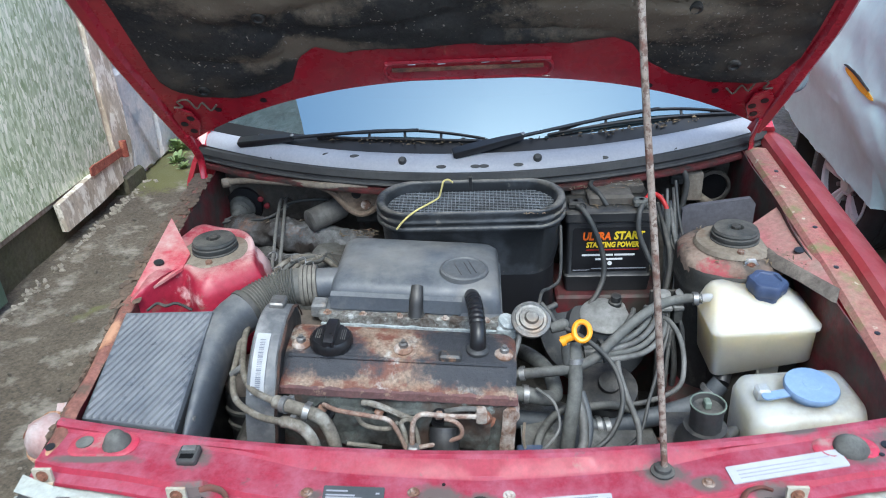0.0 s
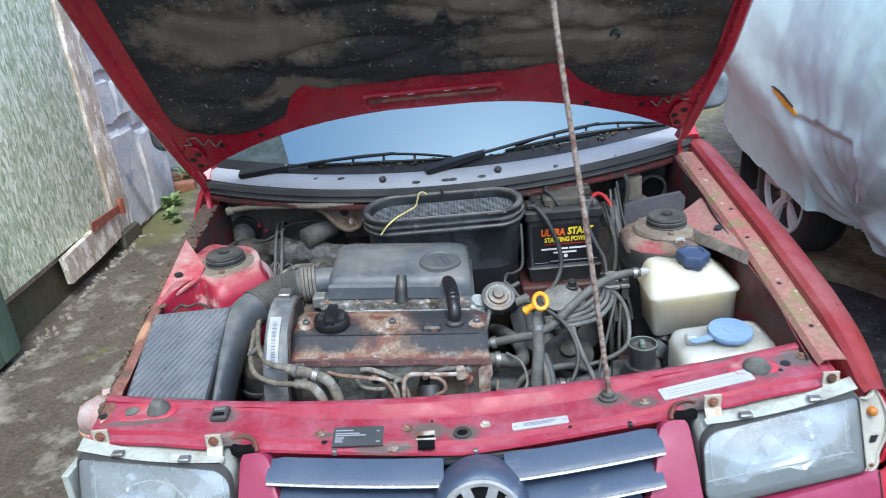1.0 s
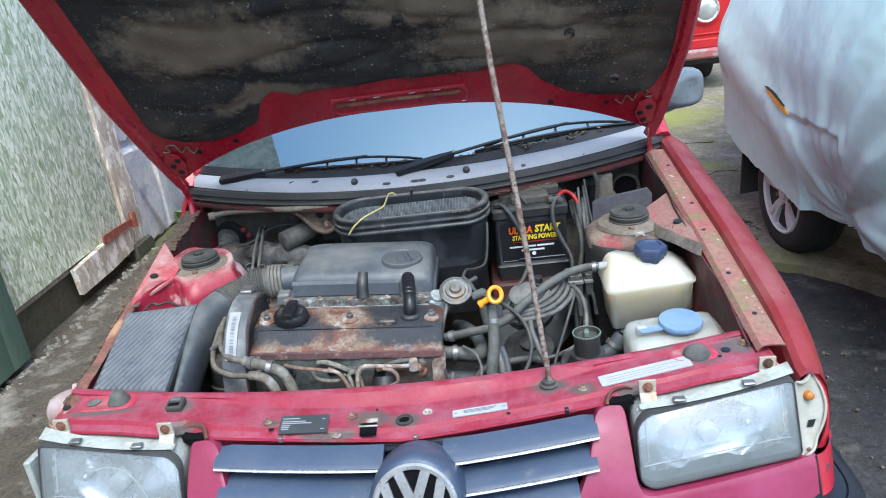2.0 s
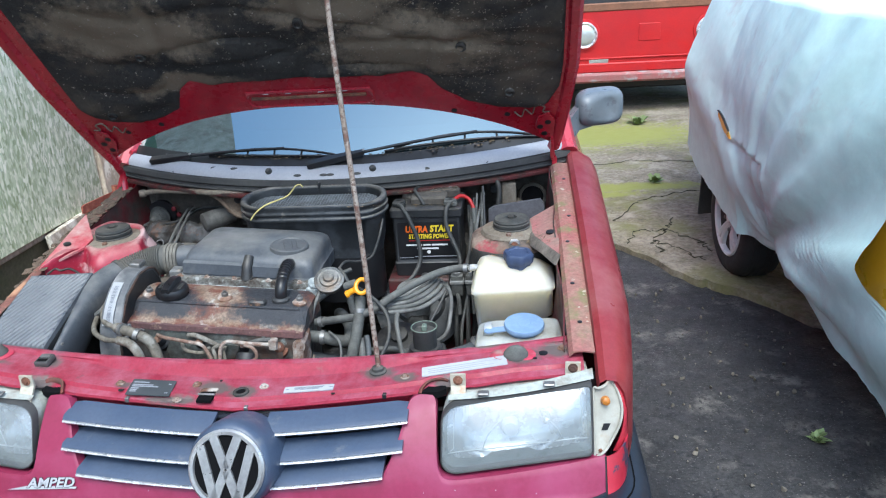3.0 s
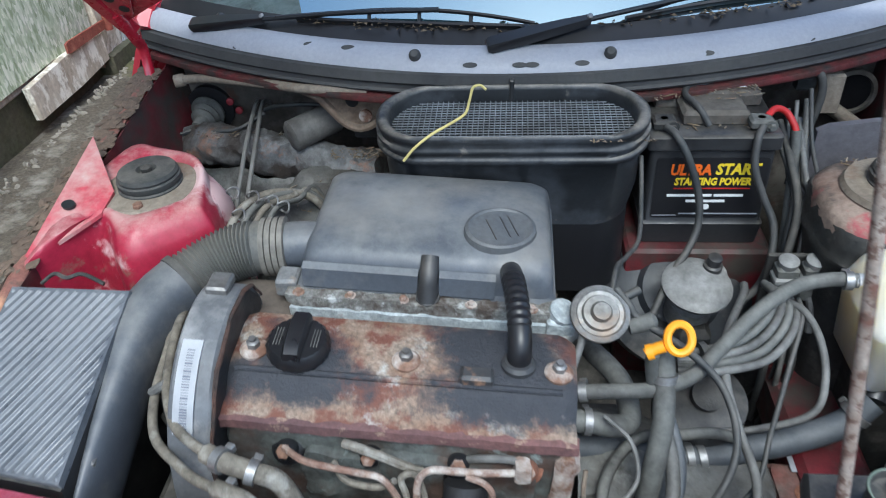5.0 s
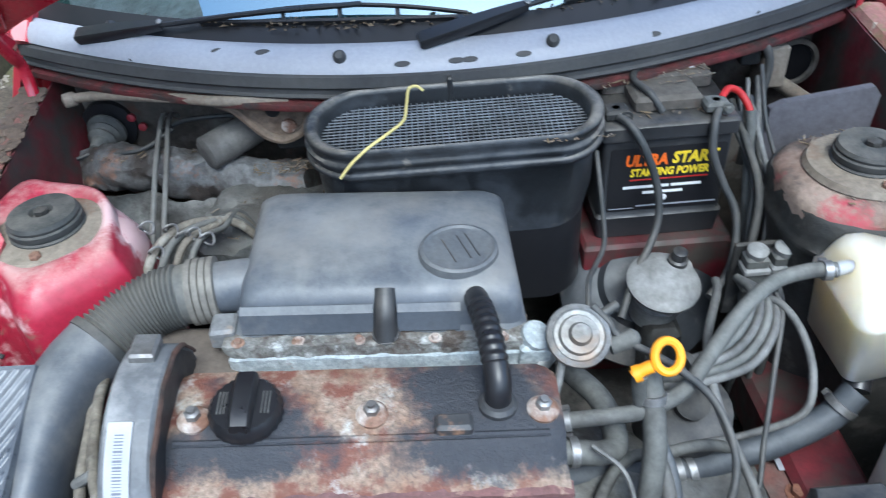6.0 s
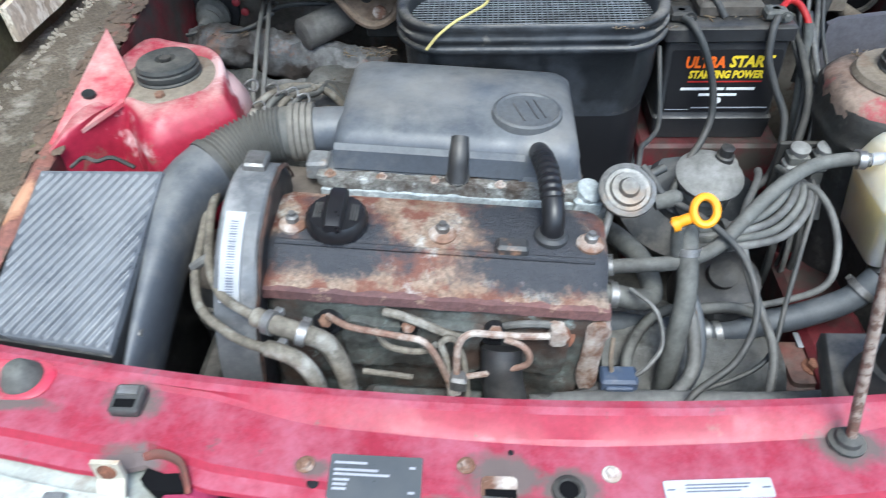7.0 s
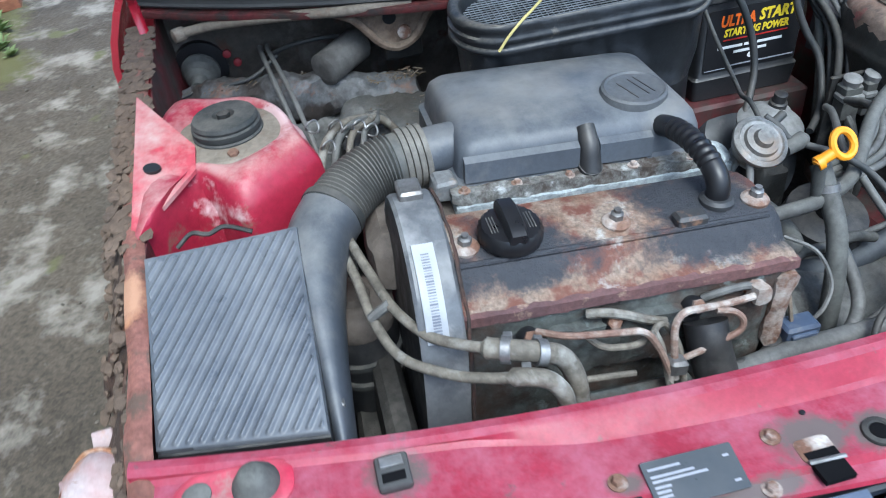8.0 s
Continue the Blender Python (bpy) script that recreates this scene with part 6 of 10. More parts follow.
    for k, x in enumerate((-0.115, -0.05, 0.045, 0.11)):
        part("paint_chip", bumpy(box(B(), x - 0.009, x + 0.009, -0.0015, 0.0015, -0.001, 0.001, 0.0006, Matrix.Translation(P(x, 0.2655, -0.0122)) @ Matrix((Vector((1, 0, 0)), S, N)).transposed().to_4x4() @ Matrix.Translation((-x, 0, 0))), 0.0015, 90, k), M_LABEL, bt)
    b = B()
    loft(b, [[P(x, s, o) for x, s in rrect(-0.174, 0.187, 0.214, 0.266, 0.024, 6)] for o in (-0.0078, -0.0066)])
    part("slot_recess", b, M_REDIN, bt, "glossy red recess of the slot")
    b = B()
    loft(b, [[P(x, s, o) for x, s in rrect(-0.168, 0.181, 0.216, 0.241, 0.010, 4)] for o in (-0.0095, -0.0078)])
    part("slot_floor", b, M_REDIN, bt, "red lower face of the slot")
    b = B()
    tube(b, [P(x, 0.247 + 0.003 * noise.noise(Vector((x * 30, 0, 0))), -0.010) for x in (-0.16, -0.08, 0.0, 0.08, 0.17)], 0.0055, 6, 6)
    part("slot_rust", b, M_RUST, bt, "rusty seam in the slot")
    for x, s in ((0.56, 0.145), (-0.585, 0.135), (-0.07, 0.29), (0.07, 0.29), (0.41, 0.165), (-0.47, 0.16)):
        part("hole", lathe(B(), [(0.008, 0), (0.008, 0.001), (0.004, 0.0012)], axis(P(x, s, -0.007), -N), 12), M_FLATBLACK if abs(x) > 0.2 else M_REDIN, bt)
    # quilted insulation pad
    low = ((-0.71, 0.33), (-0.70, 0.255), (-0.67, 0.205), (-0.63, 0.183), (-0.55, 0.172), (-0.47, 0.19), (-0.41, 0.222), (-0.375, 0.30), (-0.335, 0.330), (-0.285, 0.308),
           (-0.2, 0.313), (0.0, 0.320), (0.2, 0.312), (0.29, 0.327), (0.33, 0.305), (0.36, 0.255), (0.43, 0.205), (0.52, 0.174), (0.60, 0.172), (0.65, 0.19), (0.68, 0.25), (0.69, 0.34))

    def pad(u, v):
        x = lerp(-0.705, 0.690, u) + 0.022
        s = lerp(pieces(x - 0.022, low) + 0.004 * noise.noise(Vector((x * 30, 0, 1))), 0.985 - 0.05 * (x / 0.7) ** 2, v)
        edge = min(u, 1 - u) * 1.38 / 0.02, v * 0.65 / 0.02, (1 - v) * 0.65 / 0.02
        e = max(0, min(1, *edge)) ** 0.5
        puff = 0.020 * noise.noise(Vector((x * 4, s * 5, 0))) + 0.008 * noise.noise(Vector((x * 11, s * 16, 4))) - 0.010 * (1 - abs(noise.noise(Vector((x * 3, s * 9, 8))))) ** 8
        for cx, w in ((-0.36, 0.018), (0.02, 0.014), (0.35, 0.018)):
            puff -= 0.010 * math.exp(-((x - cx + 0.03 * math.sin(s * 9)) / w) ** 2)
        for cs in (0.42, 0.66):
            puff -= 0.008 * math.exp(-((s - cs - 0.03 * math.sin(x * 6)) / 0.014) ** 2)
        return P(x, s, -0.006 - e * max(0.003, 0.014 + puff))
    pd = part("insulation_pad", sheet(B(), pad, 150, 80), M_PAD, bt, "sagging black insulation pad with brown stains")
    for x, s in ((-0.585, 0.225), (-0.40, 0.44), (0.05, 0.52), (0.45, 0.42), (0.57, 0.25), (-0.1, 0.75), (0.4, 0.8), (-0.5, 0.8)):
        b = B()
        lathe(b, [(0.014, -0.006), (0.014, 0.004), (0.010, 0.006), (0.008, 0.002)], axis(P(x, s, -0.020), -N), 16)
        part("pad_clip", b, M_GRIME, pd, "round black clip")
    # debris caught on the pad
    r = random.Random(11)
    b = B()
    for i in range(2000):
        x, s = (r.gauss(0.38, 0.17), r.uniform(0.24, 0.75)) if i % 3 else (r.uniform(-0.65, 0.65), r.uniform(0.22, 0.9))
        if abs(x) > 0.66 or s < pieces(x - 0.022, low) + 0.02:
            continue
        q = pad((x + 0.683) / 1.395, (s - pieces(x - 0.022, low)) / (0.95 - pieces(x - 0.022, low)))
        d = r.uniform(0.0006, 0.0019)
        a = r.uniform(0, 6)
        e1, e2 = (Vector((1, 0, 0)) * math.cos(a) + S * math.sin(a)) * d * r.uniform(1, 3), (Vector((1, 0, 0)) * -math.sin(a) + S * math.cos(a)) * d
        vs = [b.verts.new(q - N * 0.001 + k) for k in (e1, e2, -e1, -e2)]
        b.faces.new(vs)
    tagged(part("debris", b, M_BEIGE, pd, "specks of dry debris", smooth=False), kind="stuff")
    # prop rod
    top = Vector((0.204, 0.262, 1.735))
    ft = on_slam(0.283, 0.058, 0.008)
    b = B()
    tube(b, [ft, lerp(ft, top, 0.3), lerp(ft, top, 0.62) + Vector((-0.004, 0, 0)), lerp(ft, top, 0.96), top + Vector((-0.02, -0.01, 0.012)), top + Vector((-0.035, -0.02, 0.01))], 0.0053, 10, 8)
    part("prop_rod", b, mat("speckled_rusty_rod", (0.36, 0.31, 0.27), (0.25, 0.19, 0.155), big=60, spots2=(0.10, 0.06, 0.045), spots2_scale=110, spots2_cut=0.54, spots2_soft=0.03, rough=0.65, grain=160, bump=0.3, fine=0.4,
         spots=(0.12, 0.055, 0.04), spot_scale=40, spot_cut=0.56, spot_soft=0.04), car, "rust-speckled steel prop rod")
    b = B()
    box(b, -0.02, 0.02, -0.03, 0.03, -0.004, 0.01, 0.003, Matrix.Translation(top + Vector((-0.02, 0, 0.016))) @ Matrix((Vector((1, 0, 0)), S, N)).transposed().to_4x4())
    part("prop_bracket", b, M_REDIN, bt)


bonnet()


def wipers():
    # foot on the scuttle, rivet, arm tip, blade start, blade end; x and height up the screen
    for foot, rivet, tip, start, stop in ((Vector((-0.580, 0.0, 0.980)), (-0.453, 0.011), (-0.136, 0.066), (-0.392, 0.032), (0.051, 0.036)),
                                          (Vector((-0.030, 0.0, 0.980)), (0.114, 0.039), (0.452, 0.077), (0.174, 0.045), (0.655, 0.012))):
        foot.y = cowl_y(foot.x) + (0.016 if foot.x < -0.3 else 0.034)
        knee = screen_point(*rivet, 0.020)
        end = screen_point(*tip, 0.022)
        d = (knee - foot).normalized()
        up = Vector((0, -0.45, 0.89))
        side = d.cross(up).normalized()
        up = side.cross(d)
        b = B()
        # channel-shaped base: wide and flat at the spindle, narrowing to the rivet
        loft(b, [[lerp(foot, knee, k) + side * s * w + up * h * z for s, z in ((-1, -0.8), (-1, 0.5), (-0.75, 1), (0.75, 1), (1, 0.5), (1, -0.8))]
                 for k, w, h in ((-0.16, 0.010, 0.006), (-0.12, 0.0125, 0.009), (0.25, 0.0125, 0.010), (0.7, 0.0095, 0.009), (1.0, 0.0065, 0.007))])
        w = part("wiper", b, M_CAP, car, "black wiper arm")
        b = B()
        tube(b, [knee, lerp(knee, end, 0.5) + up * 0.004, end], 0.0042, 8, 4, flat=1.3)
        part("arm_rod", b, M_CAP, w, "black steel rod of the wiper arm")
        part("joint", lathe(B(), [(0.009, -0.004), (0.009, 0.004), (0.006, 0.006)], axis(lerp(foot, knee, 0.3) - side * 0.012, -side), 12), M_CAP, w)
        part("rivet", lathe(B(), [(0.0048, 0), (0.0048, 0.002), (0.003, 0.003)], axis(knee + up * 0.007, up), 10), M_STEEL, w)
        ax, av = start
        ex, ev = stop
        mx, mv = tip

        def blade(k, lift, off):
            x = lerp(ax, ex, k)
            return screen_point(x, lerp(av, ev, k) + lift * 4 * k * (1 - k), off)
        sag = mv - lerp(av, ev, (mx - ax) / (ex - ax))
        bl = B()
        tube(bl, [blade(k / 10, sag - 0.022, 0.006) for k in range(11)], 0.0045, 6, 3, flat=1.8)
        wb = part("wiper_blade", bl, M_FLATBLACK, w, "black rubber wiper blade")
        bow = B()
        tube(bow, [blade(lerp(0.06, 0.94, k / 8), sag + 0.002, 0.010 + 0.008 * math.sin(math.pi * k / 8)) for k in range(9)], 0.0036, 6, 3, flat=1.4)
        part("bow", bow, M_CAP, wb, "black steel bow of the blade")
        for k in (0.08, 0.3, 0.5, 0.7, 0.92):
            c = B()
            tube(c, [blade(k, sag - 0.022, 0.006), blade(k, sag + 0.002, 0.012)], 0.0035, 6, 1)
            part("claw", c, M_CAP, wb)


wipers()

# ---- things in the engine bay ----
def strut_tower(sgn, cx, cy, zc):
    """Red dome with its black top mount; it is welded into the car."""
    b = B()
    lathe(b, [(0.128, -0.40), (0.122, -0.16), (0.114, -0.085), (0.100, -0.056), (0.080, -0.040), (0.060, -0.034)] if sgn < 0 else
          [(0.122, -0.40), (0.121, -0.066), (0.118, -0.054), (0.108, -0.046), (0.088, -0.040), (0.060, -0.034)], Matrix.Translation((cx, cy, zc)), 40)
    for v in b.verts:  # flattened towards the engine
        d = (v.co.x - cx) * -sgn
        if d > 0.10:
            v.co.x = cx - sgn * (0.10 + (d - 0.10) * 0.5)
    bumpy(b, 0.004, 14)
    t = part("strut_tower", b, M_STRUTL if sgn < 0 else M_STRUTR, car, "faded red strut tower" if sgn < 0 else "dusty rust-stained strut tower")
    if sgn > 0:
        b = B()
        lathe(b, [(0.130, -0.36), (0.128, -0.118), (0.133, -0.114), (0.134, -0.106), (0.130, -0.102), (0.126, -0.090), (0.124, -0.064), (0.119, -0.058)], Matrix.Translation((cx, cy, zc)), 40)
        for v in b.verts:
            if cx - v.co.x > 0.10:
                v.co.x = cx - 0.10 - (cx - v.co.x - 0.10) * 0.5
        part("tower_skirt", bumpy(b, 0.004, 20), M_GRIME, t, "blackened lower wall of the tower")
    b = B()
    if sgn < 0:
        o = [(-0.698, 0.722), (-0.622, 0.61), (-0.622, 0.560), (-0.708, 0.458)]
        z = (0.886, 0.850, 0.842, 0.815)
    else:
        o = [(0.684, 0.755), (0.600, 0.705), (0.607, 0.565), (0.664, 0.405)]
        z = (0.873, 0.842, 0.840, 0.846)
    lo, hi = [], []
    for (x, y), zz in zip(o, z):
        lo.append(Vector((x, y, zz - 0.006)))
        hi.append(Vector((x, y, zz)))
    loft(b, [lo, hi])
    g = part("gusset", b, M_REDDUST if sgn < 0 else M_GUSSETR, t, "red sheet gusset")
    hx, hy = (-0.678, 0.574) if sgn < 0 else (0.651, 0.560)
    hz = 0.8465 if sgn < 0 else 0.8525
    part("hole", lathe(B(), [(0.013, 0), (0.013, 0.004), (0.006, 0.0045)], axis((hx, hy, hz), (0.1 * sgn, -0.2, 1)) @ Matrix.Diagonal((1, 0.7, 1, 1)), 14), M_FLATBLACK, g)
    if sgn > 0:
        b = B()
        loft(b, [[Vector(p) + Vector(q) for q in ((0, 0, 0.002), (0.004, 0.006, 0.004), (-0.003, -0.010, -0.009), (-0.006, -0.012, -0.016), (-0.010, -0.008, -0.016))] for p in ((0.600, 0.590, 0.840), (0.607, 0.560, 0.840), (0.634, 0.488, 0.843), (0.664, 0.405, 0.846))])
        part("folded_edge", bumpy(b, 0.003, 25), M_GUSSETDIRT, g, "dirt-caked folded edge of the gusset")
    if sgn < 0:
        # pressed plate round the tower, with its folded front wall
        line = [(-0.712, 0.455), (-0.631, 0.556), (-0.566, 0.497), (-0.474, 0.562), (-0.466, 0.59), (-0.49, 0.66), (-0.53, 0.73), (-0.61, 0.765), (-0.68, 0.76)]
        top = [Vector((x, y, 0.824 + 0.07 * (y - 0.5))) for x, y in line]
        n = len(top)
        edge = []
        for i in range(n):
            p0, p1, p2, p3 = top[i - 1], top[i], top[(i + 1) % n], top[(i + 2) % n]
            for k in range(6):
                q = k / 6
                edge.append(0.5 * (2 * p1 + (p2 - p0) * q + (2 * p0 - 5 * p1 + 4 * p2 - p3) * q * q + (3 * p1 - p0 - 3 * p2 + p3) * q ** 3))
        mid = Vector((cx, cy, zc - 0.034))
        b = B()
        rings = []
        for k in range(9):
            q = k / 8
            ring = []
            for p in edge:
                d = Vector((p.x - cx, p.y - cy, 0))
                start = mid + d.normalized() * 0.066
                v = lerp(start, Vector((p.x, p.y, p.z)), q)
                v.z += 0.012 * math.sin(q * 3.14) - 0.012 * max(0, q - 0.75) / 0.25
                ring.append(v + Vector(noise.noise_vector(v * 18)) * 0.004)
            rings.append(ring)
        # the skirt turns down outside the plate
        for drop, out in ((0.012, 0.005), (0.05, 0.010), (0.16, 0.014)):
            rings.append([v + (Vector((v.x - cx, v.y - cy, 0)).normalized() * out) - Vector((0, 0, drop)) + Vector(noise.noise_vector(v * 14)) * 0.004 for v in rings[8]])
        loft(b, rings, caps=False)
        part("tower_plate", b, M_STRUTL, t, "worn pink plate round the tower", sharp=70)
    b = B()
    lathe(b, [(0.083, -0.036), (0.078, -0.0275), (0.064, -0.026), (0.050, -0.024)], Matrix.Translation((cx, cy, zc)), 32)
    part("seat_ring", b, M_BEIGE, t, "dusty beige seat ring")
    b = B()
    lathe(b, [(0.047, -0.034), (0.050, -0.028), (0.050, -0.022), (0.047, -0.020), (0.049, -0.016), (0.049, -0.010), (0.046, -0.008), (0.047, -0.004), (0.044, 0.001), (0.016, 0.003), (0.012, -0.004), (0.006, -0.006)], Matrix.Translation((cx, cy, zc)), 36)
    tm = part("top_mount", b, M_RUBBER, t, "black rubber top mount")
    part("strut_nut", lathe(B(), [(0.0095, -0.005), (0.0095, 0.005), (0.006, 0.006)], axis((cx, cy, zc), (0, 0, 1)), 6), M_GRIME, tm)
    part("bolt", hexbolt(B(), (cx + 0.03 * -sgn * 0.2, cy - 0.064, zc - 0.030), (0, -0.1, 1), 0.008, 0.008), M_RUSTPALE, t)


M_STRUTR = mat("rust_stained_dusty_tower", (0.33, 0.25, 0.20), (0.17, 0.10, 0.075), big=13, rough=0.75, spots2=(0.30, 0.045, 0.06), spots2_scale=8, spots2_cut=0.60, grain=90, bump=0.35, fine=0.4,
               spots=(0.06, 0.05, 0.042), spot_scale=8, spot_cut=0.58, spot_soft=0.06)
M_GUSSETDIRT = mat("caked_grey_dirt", (0.24, 0.205, 0.175), (0.13, 0.11, 0.095), big=16, rough=0.9, grain=90, bump=0.5, fine=0.45)
strut_tower(-1, -0.577, 0.642, 0.869)
strut_tower(1, 0.550, 0.646, 0.866)


def air_filter_box():
    a = thing("air_filter_box", (-0.60, 0.29, 0.40), "grey-black ribbed plastic air filter box", "filter box")
    # sloping ribbed lid between four corners
    BL, BR, FL, FR = Vector((-0.686, 0.412, 0.823)), Vector((-0.500, 0.388, 0.839)), Vector((-0.680, 0.176, 0.754)), Vector((-0.506, 0.148, 0.753))

    def lid(u, v):
        return lerp(lerp(FL, FR, u), lerp(BL, BR, u), v)
    N = (FR - FL).cross(BL - FL).normalized()
    nu, nv = 96, 40

    def f(u, v):
        p = lid(u, v)
        ph = (u - 0.8 * v) * 13
        e = min(u, 1 - u, v, 1 - v)
        rib = 0.0036 * (0.5 + 0.5 * math.sin(ph * 2 * math.pi)) ** 3 if e > 0.025 else 0
        drop = -0.010 if e <= 0 else 0
        return p + N * (rib + drop)
    b = B()
    sheet(b, f, 170, 150)
    part("ribbed_lid", b, M_RIBBED, a, "ribbed grey lid", sharp=80)
    b = B()
    loft(b, [[Vector((-0.685, 0.40, 0.40)), Vector((-0.50, 0.38, 0.40)), Vector((-0.505, 0.17, 0.40)), Vector((-0.68, 0.17, 0.40))],
             [BL + Vector((0, 0, -0.075)), BR + Vector((0, 0, -0.075)), FR + Vector((0, 0, -0.075)), FL + Vector((0, 0, -0.075))],
             [p + Vector((0, 0, -0.066)) + (p - lid(0.5, 0.5)).normalized() * 0.012 for p in (BL, BR, FR, FL)],
             [p + Vector((0, 0, -0.055)) + (p - lid(0.5, 0.5)).normalized() * 0.012 for p in (BL, BR, FR, FL)],
             [p + Vector((0, 0, -0.045)) for p in (BL, BR, FR, FL)],
             [p + Vector((0, 0, -0.008)) for p in (BL, BR, FR, FL)]])
    part("lower_box", b, M_BLACK, a, "black lower box")
    for v in (0.2, 0.45, 0.7):
        p = lerp(FR, BR, v) + Vector((0.014, 0, -0.045))
        part("clip", box(B(), -0.004, 0.004, -0.010, 0.010, -0.02, 0.02, 0.002, Matrix.Translation(p)), M_STEEL, a, "metal lid clip")
    b = B()
    tube(b, [BL + Vector((0.04, 0.006, 0)), BL + Vector((0.06, 0.012, 0.012)), BL + Vector((0.08, 0.006, 0.010)), BL + Vector((0.10, 0.012, 0.012)), BL + Vector((0.13, 0.006, 0))], 0.003, 6, 5)
    part("wire_clip", b, M_GRIME, a)
    return a


air_filter_box()


def intake_hose():
    h = thing("intake_hose", (-0.42, 0.43, 0.80), "corrugated dark rubber intake hose between filter box and engine cover", "hose")
    pts = [(-0.476, 0.412, 0.800), (-0.455, 0.446, 0.807), (-0.428, 0.474, 0.815), (-0.398, 0.491, 0.822), (-0.366, 0.499, 0.826), (-0.325, 0.504, 0.826)]

    def r(u):
        return 0.0375 + (0.0027 * math.sin(u * 2 * math.pi * 30) if 0.10 < u < 0.80 else 0)
    part("corrugated_hose", tube(B(), pts, r, 24, 60), M_HOSECORR, h)
    # smooth elbow that spreads into the side of the filter box
    b = B()
    rings = []
    for c, d, w, t in (((-0.458, 0.442, 0.806), (0.6, 0.75, 0.2), 0.041, 0.041), ((-0.474, 0.418, 0.801), (0.5, 0.83, 0.25), 0.040, 0.041), ((-0.487, 0.388, 0.793), (0.28, 0.92, 0.32), 0.041, 0.042),
                       ((-0.494, 0.352, 0.779), (0.12, 0.93, 0.38), 0.036, 0.042), ((-0.496, 0.312, 0.757), (0.04, 0.92, 0.40), 0.028, 0.044), ((-0.496, 0.262, 0.730), (0.0, 0.92, 0.40), 0.020, 0.048), ((-0.496, 0.205, 0.702), (0.0, 0.92, 0.40), 0.014, 0.050), ((-0.496, 0.160, 0.682), (0.0, 0.92, 0.40), 0.010, 0.048)):
        d = Vector(d).normalized()
        side = d.cross(Vector((0, 0, 1))).normalized()
        up = side.cross(d)
        rings.append([Vector(c) + side * w * math.cos(a) + up * t * math.copysign(abs(math.sin(a)) ** 0.8, math.sin(a)) for a in (2 * math.pi * j / 28 for j in range(28))])
    loft(b, rings)
    part("elbow", b, M_PLASTIC, h, "smooth grey elbow merging into the filter box", sharp=70)
    q = B()
    lathe(q, [(0.040, -0.006), (0.0435, -0.005), (0.0435, 0.005), (0.040, 0.006)], axis((-0.457, 0.444, 0.8065), (0.6, 0.75, 0.2)), 28)
    part("hose_clamp", q, M_RUBBER, h, "dark hose clamp")
    for k in range(4):
        w = 0.0042
        p = lerp(Vector((-0.352, 0.5015, 0.826)), Vector((-0.326, 0.504, 0.826)), k / 3)
        part("hose_clamp", lathe(B(), [(0.0385, -w), (0.0415, -w * 0.8), (0.0415, w * 0.8), (0.0385, w)], axis(p, (1, 0.12, 0)), 28), M_CLAMPDUST, h, "dusty ribbed hose clamp")
    b = B()
    tube(b, [(-0.325, 0.504, 0.826), (-0.30, 0.507, 0.826), (-0.27, 0.51, 0.824)], 0.0335, 22, 6)
    part("neck", b, M_PLASTIC, h)


M_HOSECORR = mat("dusty_corrugated_rubber", dust=0.8, top_tint=(0.185, 0.17, 0.145), dust_from=0.1, c1=(0.085, 0.087, 0.083), c2=(0.135, 0.13, 0.118), big=12, rough=0.7, grain=110, bump=0.1, fine=0.3)
M_CLAMPDUST = mat("dust_coated_clamp", (0.20, 0.185, 0.16), (0.13, 0.12, 0.105), big=20, rough=0.7, grain=110, bump=0.2, fine=0.3)
intake_hose()

# engine, one thing of many parts
engine = thing("engine", (-0.14, 0.36, 0.38), "rusty four-cylinder diesel engine, its black paint flaking", "engine")


